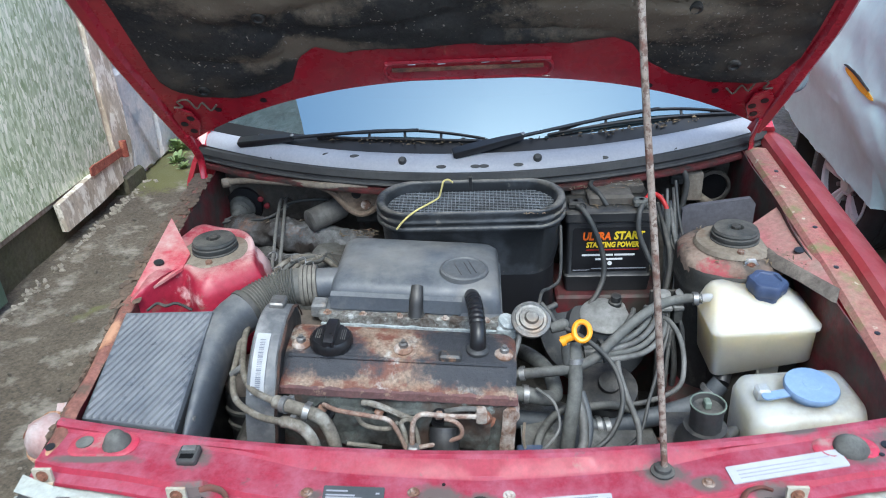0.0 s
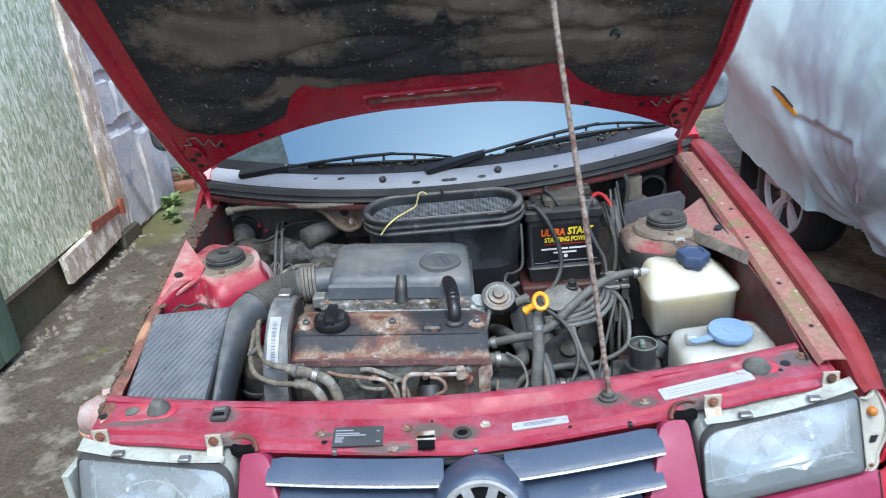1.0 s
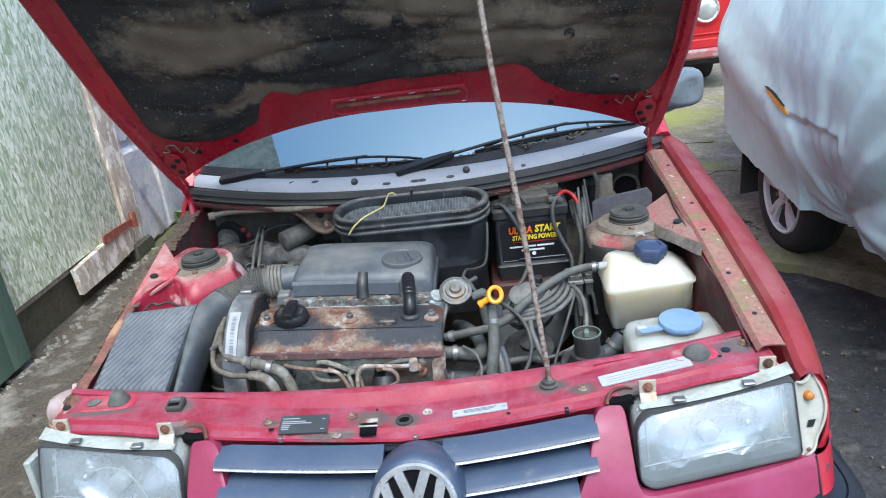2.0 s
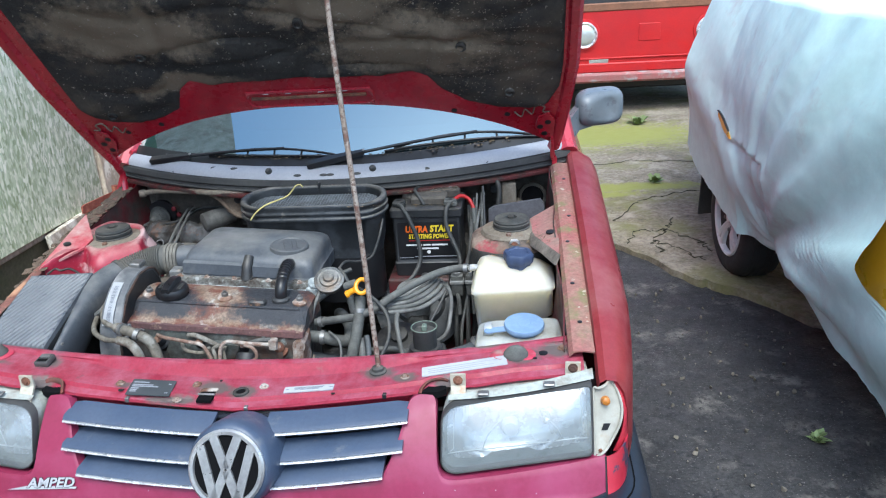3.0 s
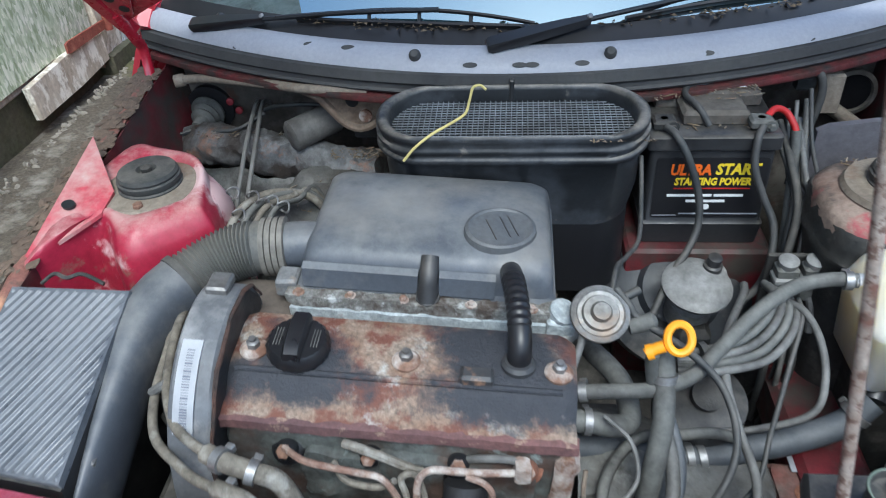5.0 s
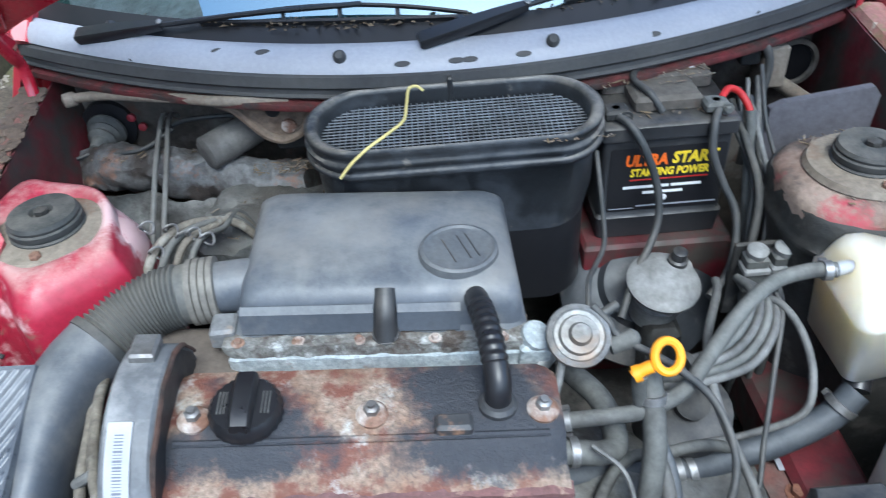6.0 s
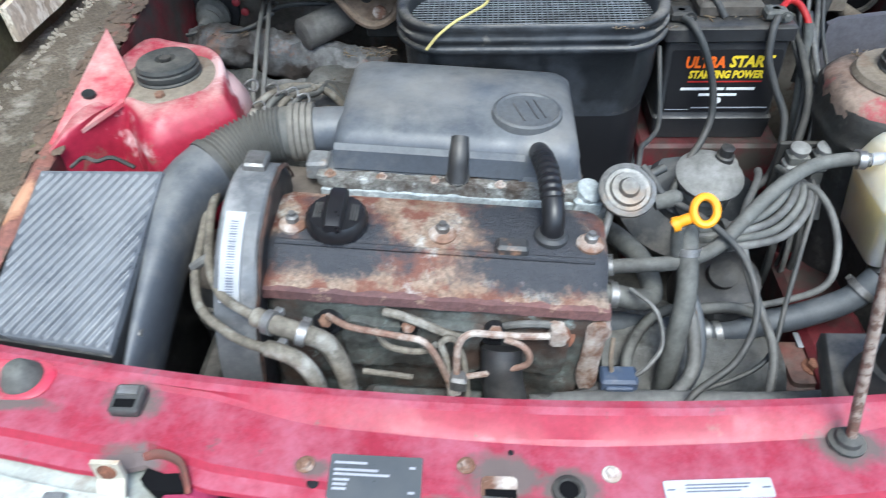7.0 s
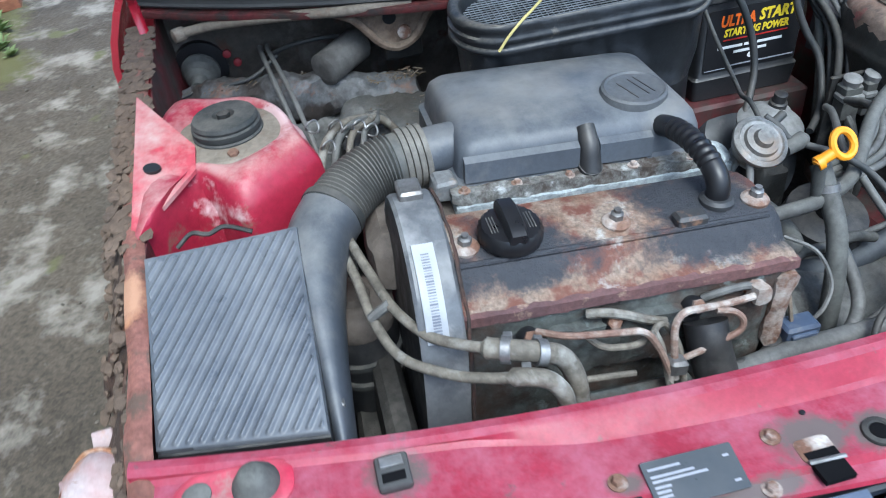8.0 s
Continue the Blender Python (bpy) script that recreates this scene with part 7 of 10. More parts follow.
def engine_block():
    b = B()
    lump(b, -0.345, 0.065, 0.238, 0.455, 0.38, 0.748, 0.006, 22, 0.011)
    part("cylinder_head", b, M_HEAD, engine, "dirty aluminium cylinder head")
    # camshaft cover: flange, sloping front, flat top
    x0, x1 = -0.352, 0.074
    prof = [(0.246, 0.744), (0.240, 0.748), (0.241, 0.756), (0.250, 0.760), (0.260, 0.763), (0.266, 0.770), (0.275, 0.781), (0.286, 0.790), (0.300, 0.7945), (0.360, 0.800), (0.378, 0.797), (0.388, 0.785), (0.392, 0.762), (0.404, 0.756), (0.404, 0.735)]
    b = B()
    rings = []
    for i in range(41):
        u = i / 40
        x = lerp(x0, x1, u)
        e = min(u, 1 - u) * 40
        k = 1 if e >= 2 else (0.86 + 0.07 * e)
        ring = []
        for j, (y, z) in enumerate(prof):
            inset = 0 if j < 4 or j > 12 else (1 - k)
            ring.append(Vector((x, lerp(y, 0.33, inset), lerp(z, 0.735, inset * (1 if e < 1 else 0.5)))))
        rings.append(ring)
    loft(b, rings)
    cam_c = part("cam_cover", b, M_CAM, engine, "rusty flaking camshaft cover")
    # pressed shoulder step and black-painted fields
    def cam_top(y):
        return pieces(y, ((0.260, 0.763), (0.266, 0.770), (0.275, 0.781), (0.286, 0.790), (0.300, 0.7945), (0.360, 0.800), (0.378, 0.797)))
    b = B()
    tube(b, [(-0.335, 0.287, 0.790), (-0.2, 0.286, 0.791), (-0.05, 0.286, 0.791), (0.055, 0.287, 0.790)], 0.004, 8, 8)
    part("shoulder_bead", b, M_CAM, cam_c)
    part("flange_strip", lump(B(), x0 - 0.003, x1 + 0.003, 0.235, 0.252, 0.742, 0.757, 0.0018, 60), mat("plum_rust", (0.13, 0.072, 0.074), (0.20, 0.10, 0.092), spots2=(0.36, 0.26, 0.19), spots2_scale=32, spots2_cut=0.63, big=14, rough=0.7, grain=150, bump=0.4, fine=0.4), cam_c, "purple-brown rusty flange")
    for x in (-0.318, -0.132, 0.051):
        b = B()
        lathe(b, [(0.017, 0), (0.0175, 0.004), (0.014, 0.008), (0.011, 0.009)], axis((x, 0.313, 0.794), (0, -0.05, 1)), 20)
        st = part("cover_seat", b, M_RUSTPALE, cam_c, "pale washer seat")
        b = B()
        lathe(b, [(0.0085, 0.006), (0.0085, 0.016), (0.005, 0.018)], axis((x, 0.313, 0.794), (0, -0.05, 1)), 6)
        lathe(b, [(0.0045, 0.016), (0.0045, 0.022)], axis((x, 0.313, 0.794), (0, -0.05, 1)), 10)
        part("cover_nut", b, M_STEEL, st, "steel cover nut")
    # oil filler cap
    m = axis((-0.263, 0.316, 0.797), (0, -0.06, 1))
    b = B()
    lathe(b, [(0.036, 0), (0.038, 0.004), (0.038, 0.016), (0.034, 0.022), (0.020, 0.024)], m, 48, lambda a: 1 + 0.02 * math.cos(24 * a))
    cap = part("oil_cap", b, M_CAP, engine, "clean black oil filler cap")
    b = B()
    rings = []
    for t, w, h in ((-0.036, 0.011, 0.012), (-0.034, 0.0115, 0.030), (-0.02, 0.012, 0.036), (0.012, 0.0125, 0.038), (0.032, 0.012, 0.034), (0.036, 0.010, 0.016)):
        rings.append([m @ Vector((x, t, z)) for x, z in ((-w, 0.010), (-w * 0.95, h - 0.004), (-w * 0.7, h), (w * 0.7, h), (w * 0.95, h - 0.004), (w, 0.010))])
    loft(b, rings)
    part("grip", b, M_CAP, cap)
    for sgn in (-1, 1):
        for k in range(3):
            part("print_bar", box(B(), sgn * (0.019 + 0.0035 * k) - 0.0006, sgn * (0.019 + 0.0035 * k) + 0.0006, -0.014, 0.014, 0.0225, 0.0242, 0.0003, m), M_CABLEGREY, cap)
    # breather elbow and box
    b = B()
    tube(b, [(0.003, 0.322, 0.798), (0.003, 0.323, 0.816), (0.002, 0.334, 0.830), (-0.001, 0.362, 0.842), (-0.005, 0.398, 0.846), (-0.009, 0.430, 0.842), (-0.011, 0.452, 0.834)], lambda u: 0.0145 + (0.0010 * math.sin(u * 120) if 0.40 < u < 0.80 else 0), 16, 18)
    part("breather_hose", b, M_CAP, engine, "black corrugated breather hose")
    part("breather_collar", lathe(B(), [(0.021, 0), (0.021, 0.005), (0.017, 0.009)], axis((0.003, 0.320, 0.796), (0, 0, 1)), 20), M_CAMBLACK, engine)
    part("breather_block", box(B(), -0.066, -0.026, 0.284, 0.306, 0.790, 0.806, 0.004), M_CAMBLACK, cam_c)


M_HEAD = mat("oily_cast_aluminium", (0.155, 0.172, 0.162), (0.068, 0.064, 0.057), big=22, rough=0.6, metal=0.1, spots2=(0.25, 0.30, 0.29), spots2_scale=18, spots2_cut=0.63, grain=90, bump=0.5, fine=0.5,
             spots=(0.07, 0.045, 0.035), spot_scale=15, spot_cut=0.55)
engine_block()


def intake_cover():
    # aluminium rim then a black plastic manifold cover
    b = B()
    lump(b, -0.302, 0.064, 0.410, 0.452, 0.738, 0.781, 0.0022, 40)
    part("manifold_rim", b, M_CRUST, engine, "corroded pale aluminium rim")
    b = B()
    lump(b, -0.306, 0.056, 0.414, 0.462, 0.781, 0.798, 0.0030, 55)
    part("cover_flange", b, mat("flaking_grey_crust", (0.17, 0.155, 0.135), (0.33, 0.33, 0.31), big=40, rough=0.9, grain=150, bump=0.9, fine=0.6, spots=(0.06, 0.045, 0.036), spot_scale=42, spot_cut=0.55, spots2=(0.46, 0.47, 0.46), spots2_scale=30, spots2_cut=0.62), engine, "dusty grey cover flange")
    # rounded body: outlines of a hull from the front foot up and back
    def outline(y0, y1, x0, x1, z, r):
        return [Vector((x, y, z)) for x, y in rrect(x0, x1, y0, y1, r, 5)]
    b = B()
    rings = []
    for z, y0, y1, x0, x1, r in ((0.760, 0.430, 0.672, -0.300, 0.052, 0.012), (0.798, 0.432, 0.672, -0.300, 0.052, 0.014), (0.801, 0.440, 0.670, -0.292, 0.048, 0.016), (0.826, 0.444, 0.668, -0.290, 0.046, 0.018),
                                 (0.841, 0.452, 0.664, -0.287, 0.042, 0.022), (0.849, 0.463, 0.657, -0.281, 0.035, 0.026), (0.8535, 0.478, 0.648, -0.270, 0.024, 0.03), (0.859, 0.505, 0.625, -0.235, -0.005, 0.035), (0.8615, 0.540, 0.590, -0.17, -0.07, 0.02)):
        ring = []
        for p in outline(y0, y1, x0, x1, z, r):
            p.z -= 0.02 * max(0, p.y - 0.55) * (1 if z > 0.80 else 0)
            ring.append(p)
        rings.append(ring)
    loft(b, rings)
    c = part("intake_cover", b, M_PLASTIC, engine, "dusty black plastic intake cover", sharp=60)
    # round logo disc, left plain
    m = axis((-0.028, 0.510, 0.8585), (0.04, -0.10, 1)) @ Matrix.Diagonal((1.12, 0.95, 1, 1))
    part("round_disc", lathe(B(), [(0.046, -0.006), (0.044, 0.005), (0.040, 0.007), (0.037, 0.0045), (0.02, 0.0048)], m, 36), mat("darker_dusty_disc", (0.075, 0.081, 0.092), (0.115, 0.118, 0.122), big=20, rough=0.5, grain=140, bump=0.1, fine=0.3), c, "plain round raised disc")
    for dx in (-0.012, 0.006, 0.016):
        part("engraved_bar", box(B(), dx - 0.0008, dx + 0.0008, -0.022, 0.022, 0.0044, 0.0056, 0.0002, m), M_BLACK, c)
    # ribs and post on the front
    for x in (-0.118,):
        b = B()
        tube(b, [(x, 0.428, 0.796), (x, 0.432, 0.808), (x, 0.440, 0.828), (x, 0.458, 0.846)], lambda u: 0.016 - 0.004 * u, 14, 6)
        lathe(b, [(0.016, 0), (0.016, 0.006), (0.011, 0.008)], axis((x, 0.430, 0.799), (0, -0.4, 1)), 16)
        part("front_post", b, M_BLACK, c, "black screw post")
    b = B()
    for x0, x1 in ((-0.286, -0.132), (-0.104, -0.03)):
        loft(b, [[Vector((x, 0.431, 0.802)), Vector((x, 0.4345, 0.829)), Vector((x, 0.444, 0.834)), Vector((x, 0.444, 0.802))] for x in (x0, x1)])
    part("front_panel_rib", b, M_PLASTIC, c)
    b = B()
    lathe(b, [(0.018, -0.01), (0.019, 0.012), (0.013, 0.016)], axis((0.058, 0.425, 0.790), (0.3, -0.3, 1)), 14)
    box(b, 0.04, 0.078, 0.405, 0.440, 0.755, 0.792, 0.004)
    part("corner_lug", bumpy(b, 0.002, 30), M_CRUST, engine, "corroded corner lug")
    # bolts along the rim
    for x in (-0.29, -0.22, -0.15, -0.06, 0.02):
        part("rim_bolt", hexbolt(B(), (x, 0.422, 0.797), (0, 0, 1), 0.005, 0.005), M_RUSTPALE, engine)
    part("left_lug", bumpy(box(B(), -0.326, -0.295, 0.432, 0.470, 0.776, 0.806, 0.004), 0.003, 30), M_ALUPL, engine)


M_ALUPL = mat("dusty_grey_flange", (0.22, 0.225, 0.23), (0.15, 0.15, 0.15), big=12, rough=0.6, grain=120, bump=0.3, fine=0.4,
              spots=(0.30, 0.22, 0.15), spot_scale=22, spot_cut=0.6)
intake_cover()


def belt_cover():
    outl = [(0.186, 0.42), (0.188, 0.62), (0.193, 0.70), (0.208, 0.755), (0.240, 0.801), (0.282, 0.831), (0.335, 0.843), (0.388, 0.831), (0.42, 0.79)]
    line = catmull([(0, y, z) for y, z in outl], 4)
    b = B()
    x0, x1 = -0.394, -0.343
    loft(b, [[Vector((x0, p.y, p.z)), Vector((x0 + 0.004, p.y - 0.001, p.z + 0.004)), Vector((x1 - 0.004, p.y - 0.001, p.z + 0.004)), Vector((x1, p.y, p.z)), Vector((x1 - 0.004, p.y + 0.02, p.z - 0.05)), Vector((x0 + 0.004, p.y + 0.02, p.z - 0.05))] for p in line])
    c = part("belt_cover", b, M_BELT, engine, "grey-black plastic belt cover")
    side = B()
    slab(side, outl + [(0.43, 0.42)], 0, x1 - x0 - 0.001, Matrix(((0, 0, 1, x0 + 0.0005), (1, 0, 0, 0), (0, 1, 0, -0.004), (0, 0, 0, 1))))
    part("cover_side", side, M_BLACK, c)
    rim = B()
    tube(rim, [(x1 + 0.003, y - 0.002, z + 0.002) for y, z in outl], 0.003, 8, 5, flat=0.6)
    part("rusty_rim", bumpy(rim, 0.003, 40), mat("dark_rust", (0.085, 0.040, 0.027), (0.04, 0.03, 0.026), big=30, rough=0.85, grain=150, bump=0.4, fine=0.5), c, "rusty rim of the belt cover")
    # printed strip label that follows the cover
    pts = catmull([(0, 0.208, 0.755), (0, 0.222, 0.780), (0, 0.240, 0.801), (0, 0.260, 0.818), (0, 0.284, 0.832)], 6)
    lb = B()
    loft(lb, [[Vector((-0.386, p.y - 0.004, p.z + 0.0058)), Vector((-0.362, p.y - 0.004, p.z + 0.0058)), Vector((-0.362, p.y - 0.002, p.z + 0.0040)), Vector((-0.386, p.y - 0.002, p.z + 0.0040))] for p in pts])
    l = part("strip_label", lb, M_STRIP, c, "white printed strip label")
    br = B()
    k = len(pts)
    r = random.Random(5)
    for i in range(30):
        t = lerp(1.5, k - 3, i / 30)
        p = lerp(pts[int(t)], pts[int(t) + 1], t % 1)
        d = (pts[int(t) + 1] - pts[int(t)]).normalized()
        w = r.choice((0.0004, 0.0007, 0.0011))
        q = p + Vector((0, -0.0044, 0.0062))
        vs = [br.verts.new(v) for v in (Vector((-0.378, 0, 0)) + q - d * w, Vector((-0.369, 0, 0)) + q - d * w, Vector((-0.369, 0, 0)) + q + d * w, Vector((-0.378, 0, 0)) + q + d * w)]
        br.faces.new(vs)
    tagged(part("print_bar", br, M_LABELTXT, l, "faint print bars"), kind="stuff")
    part("cover_clip", box(B(), -0.384, -0.356, 0.35, 0.385, 0.842, 0.856, 0.003), M_STEEL, c, "metal clip")


part("intake_manifold", bumpy(box(B(), -0.42, -0.24, 0.375, 0.50, 0.68, 0.768, 0.02), 0.01, 14), M_MANI, engine, "brown dusty intake casting")
M_BELT = mat("grey_belt_cover", (0.15, 0.155, 0.165), (0.10, 0.104, 0.112), big=9, rough=0.4, grain=140, bump=0.05, fine=0.25, spots=(0.24, 0.24, 0.24), spot_scale=14, spot_cut=0.62)
M_STRIP = mat("greyed_strip_label", (0.42, 0.43, 0.45), (0.32, 0.33, 0.35), big=30, rough=0.5, bump=0.02, fine=0.3)
belt_cover()


def coolant_reservoir():
    t = thing("coolant_reservoir", (0.55, 0.48, 0.62), "yellowed white plastic coolant reservoir with a dark blue cap", "reservoir")
    b = B()

    def ring(z, x0, x1, y0, y1, r, tilt):
        return [Vector((x, y, z - tilt * (x - 0.44))) for x, y in rrect(x0, x1, y0, y1, r, 5)]
    loft(b, [ring(0.638, 0.472, 0.642, 0.426, 0.535, 0.024, -0.20), ring(0.648, 0.462, 0.650, 0.415, 0.546, 0.018, -0.19), ring(0.742, 0.455, 0.651, 0.412, 0.552, 0.018, -0.06),
             ring(0.748, 0.450, 0.656, 0.407, 0.557, 0.018, -0.05), ring(0.756, 0.450, 0.656, 0.407, 0.557, 0.018, -0.05), ring(0.762, 0.455, 0.651, 0.412, 0.552, 0.018, -0.04),
             ring(0.790, 0.463, 0.640, 0.440, 0.548, 0.022, 0.05), ring(0.803, 0.470, 0.630, 0.458, 0.543, 0.020, 0.08), ring(0.810, 0.482, 0.618, 0.472, 0.535, 0.016, 0.09)])
    part("tank", b, M_WHITEPL, t, sharp=60)
    b = B()
    lathe(b, [(0.030, -0.02), (0.030, 0.004), (0.034, 0.005), (0.036, 0.010), (0.036, 0.026), (0.033, 0.030), (0.024, 0.031), (0.022, 0.028)], axis((0.567, 0.488, 0.801), (0.05, -0.05, 1)), 48, lambda a: 1 + 0.06 * math.copysign(abs(math.cos(6 * a)) ** 0.4, math.cos(6 * a)))
    part("cap", b, M_DARKBLUE, t, "dark blue screw cap")
    b = B()
    slab(b, [(-0.016, 0), (0.016, 0), (0.016, 0.045), (0.008, 0.06), (-0.008, 0.06), (-0.016, 0.045)], 0, 0.006, Matrix.Translation((0.558, 0.560, 0.778)) @ Matrix(((1, 0, 0, 0), (0, 0, -1, 0), (0, 1, 0, 0), (0, 0, 0, 1))), 0.001)
    ear = part("mounting_ear", b, M_WHITEPL, t, "stained mounting ear")
    part("screw", hexbolt(B(), (0.558, 0.554, 0.822), (0, -1, 0), 0.006, 0.004), M_RUST, ear)
    part("outlet", tube(B(), [(0.50, 0.46, 0.672), (0.494, 0.445, 0.650), (0.482, 0.42, 0.632)], 0.017, 14, 4), M_CAP, t, "black outlet spigot")
    part("top_spigot", tube(B(), [(0.475, 0.492, 0.787), (0.455, 0.488, 0.790), (0.440, 0.485, 0.789)], 0.009, 10, 3), M_WHITEPL, t)
    part("foot_bracket", box(B(), 0.56, 0.60, 0.44, 0.51, 0.61, 0.685, 0.004), M_WHITEPL, t)
    part("support_bracket", box(B(), 0.49, 0.64, 0.45, 0.54, 0.36, 0.664, 0.006), M_GRIME, t, "grimy black support")


coolant_reservoir()


def washer_tank():
    t = thing("washer_tank", (0.57, 0.24, 0.40), "cloudy white washer bottle with a pale blue cap", "washer bottle")
    b = B()

    def ring(z, g, y0, y1, r=0.03):
        return [Vector((x, y + 0.10 * max(0, x - 0.58), z + 0.05 * max(0, x - 0.56) * (1 if z > 0.6 else 0))) for x, y in rrect(0.470 + g, 0.672 - g, y0, y1, r, 5)]
    loft(b, [ring(0.40, 0.02, 0.17, 0.29), ring(0.55, 0.0, 0.158, 0.315), ring(0.695, 0.0, 0.168, 0.318), ring(0.716, 0.006, 0.178, 0.312), ring(0.724, 0.022, 0.196, 0.298)])
    part("bottle", b, M_TANK, t, sharp=60)
    m = axis((0.582, 0.238, 0.737), (0.02, -0.08, 1))
    b = B()
    lathe(b, [(0.036, -0.014), (0.036, 0.0), (0.045, 0.002), (0.046, 0.008), (0.044, 0.012), (0.02, 0.0135)], m, 40)
    cp = part("cap", b, M_BLUE, t, "pale blue snap cap")
    part("cap_symbol", lathe(B(), [(0.016, 0.013), (0.015, 0.0142), (0.005, 0.0145)], m, 20), M_BLUE, cp)
    b = B()
    slab(b, rrect(-0.092, -0.038, -0.009, 0.009, 0.008, 4), 0.0, 0.004, m, 0.001)
    part("cap_tab", b, M_BLUE, cp)
    part("tab_holder", box(B(), 0.489, 0.512, 0.224, 0.25, 0.715, 0.745, 0.004), M_TANK, t)
    return t


washer_bottle = washer_tank()
washer_bottle.location += Vector((-0.003, 0.026, -0.002))


def battery():
    t = thing("battery", (0.325, 0.80, 0.62), "dirty black car battery with a lettered front label", "battery")
    x0, x1, y0, y1 = 0.204, 0.406, 0.744, 0.900
    b = B()
    loft(b, [[Vector((x, y, z)) for x, y in rrect(x0 + g, x1 - g, y0 + g, y1 - g, 0.008, 3)] for z, g in ((0.66, 0.004), (0.70, 0.0), (0.705, 0.004), (0.838, 0.004), (0.842, -0.002), (0.862, -0.002), (0.866, 0.002))])
    case = part("case", b, M_BLACK, t, "dusty black case")
    b = B()
    for y0b, y1b, z1 in ((0.800, 0.900, 0.893), ):
        box(b, x0 + 0.055, x1 - 0.045, y0b - 0.02, y1b - 0.03, 0.862, 0.888, 0.006)
        box(b, x0 + 0.02, x1 - 0.01, y0b + 0.045, y1b, 0.862, 0.892, 0.006)
    part("raised_lid", bumpy(b, 0.0015, 40), M_BULK, t, "dust-caked raised lid")
    for i in range(9):
        x = lerp(x0 + 0.02, x1 - 0.02, i / 8)
        part("front_rib", box(B(), x - 0.003, x + 0.003, y0 + 0.001, y0 + 0.006, 0.842, 0.862, 0.001), M_BLACK, case)
    for nm, x, material in (("negative_terminal", x0 + 0.024, M_GRIME), ("positive_terminal", x1 - 0.030, M_HOSEGREY)):
        q = B()
        lathe(q, [(0.012, 0), (0.010, 0.02), (0.006, 0.022)], Matrix.Translation((x, 0.772, 0.862)), 14)
        box(q, x - 0.018, x + 0.018, 0.756, 0.788, 0.868, 0.884, 0.004)
        hexbolt(q, (x + 0.012, 0.755, 0.876), (0, -1, 0), 0.006, 0.006)
        part(nm, q, material, t, "grimy clamp on its post")
    part("sticker", box(B(), 0.330, 0.372, 0.862, 0.884, 0.890, 0.8935, 0.0005), M_LABEL, t, "small white sticker")
    # front label
    y = y0 + 0.0035
    m = Matrix(((1, 0, 0, 0), (0, 0, -1, y), (0, 1, 0, 0), (0, 0, 0, 1)))
    lb = part("front_label", slab(B(), rrect(0.220, 0.396, 0.712, 0.826, 0.006, 3), 0, 0.0012, m), M_FLATBLACK, t, "glossy black front label")
    L = m @ Matrix.Translation((0, 0, 0.0015))
    part("lettering", text_mesh(B(), "ULTRA", 0.027, L @ Matrix.Translation((0.243, 0.795, 0)), 0.0011, 0.0002, 0.12, 0.064), M_TXTORANGE, lb)
    part("lettering", text_mesh(B(), "START", 0.027, L @ Matrix.Translation((0.3144, 0.796, 0)), 0.0011, 0.0002, 0.12, 0.070), M_TXTYELLOW, lb)
    part("lettering", text_mesh(B(), "STARTING POWER", 0.0185, L @ Matrix.Translation((0.2521, 0.776, 0)), 0.0008, 0.0002, 0.1, 0.121), M_TXTYELLOW, lb)
    part("print_bar", box(B(), 0.2521, 0.3725, 0.768, 0.7705, 0, 0.0004, 0.0001, L), M_TXTRED, lb)
    for a, c, z in ((0.243, 0.2895, 0.7535), (0.2928, 0.3144, 0.7535), (0.3177, 0.3642, 0.7535), (0.2745, 0.3368, 0.7425)):
        part("print_bar", box(B(), a, c, z, z + 0.005, 0, 0.0004, 0.0001, L), M_TXTWHITE, lb)
    part("round_mark", lathe(B(), [(0.0055, 0), (0.0055, 0.0004), (0.003, 0.0005)], L @ Matrix.Translation((0.308, 0.734, 0)), 16), M_TXTWHITE, lb)
    part("print_line", box(B(), 0.223, 0.262, 0.716, 0.7175, 0, 0.0004, 0.0001, L), M_COWL, lb)
    part("print_line", box(B(), 0.266, 0.392, 0.719, 0.7215, 0, 0.0004, 0.0001, L), M_COWL, lb)
    part("tray", box(B(), x0 - 0.02, x1 + 0.02, y0 - 0.02, y1, 0.36, 0.658, 0.006), M_REDDIRT, t, "dirty red battery tray")


battery()


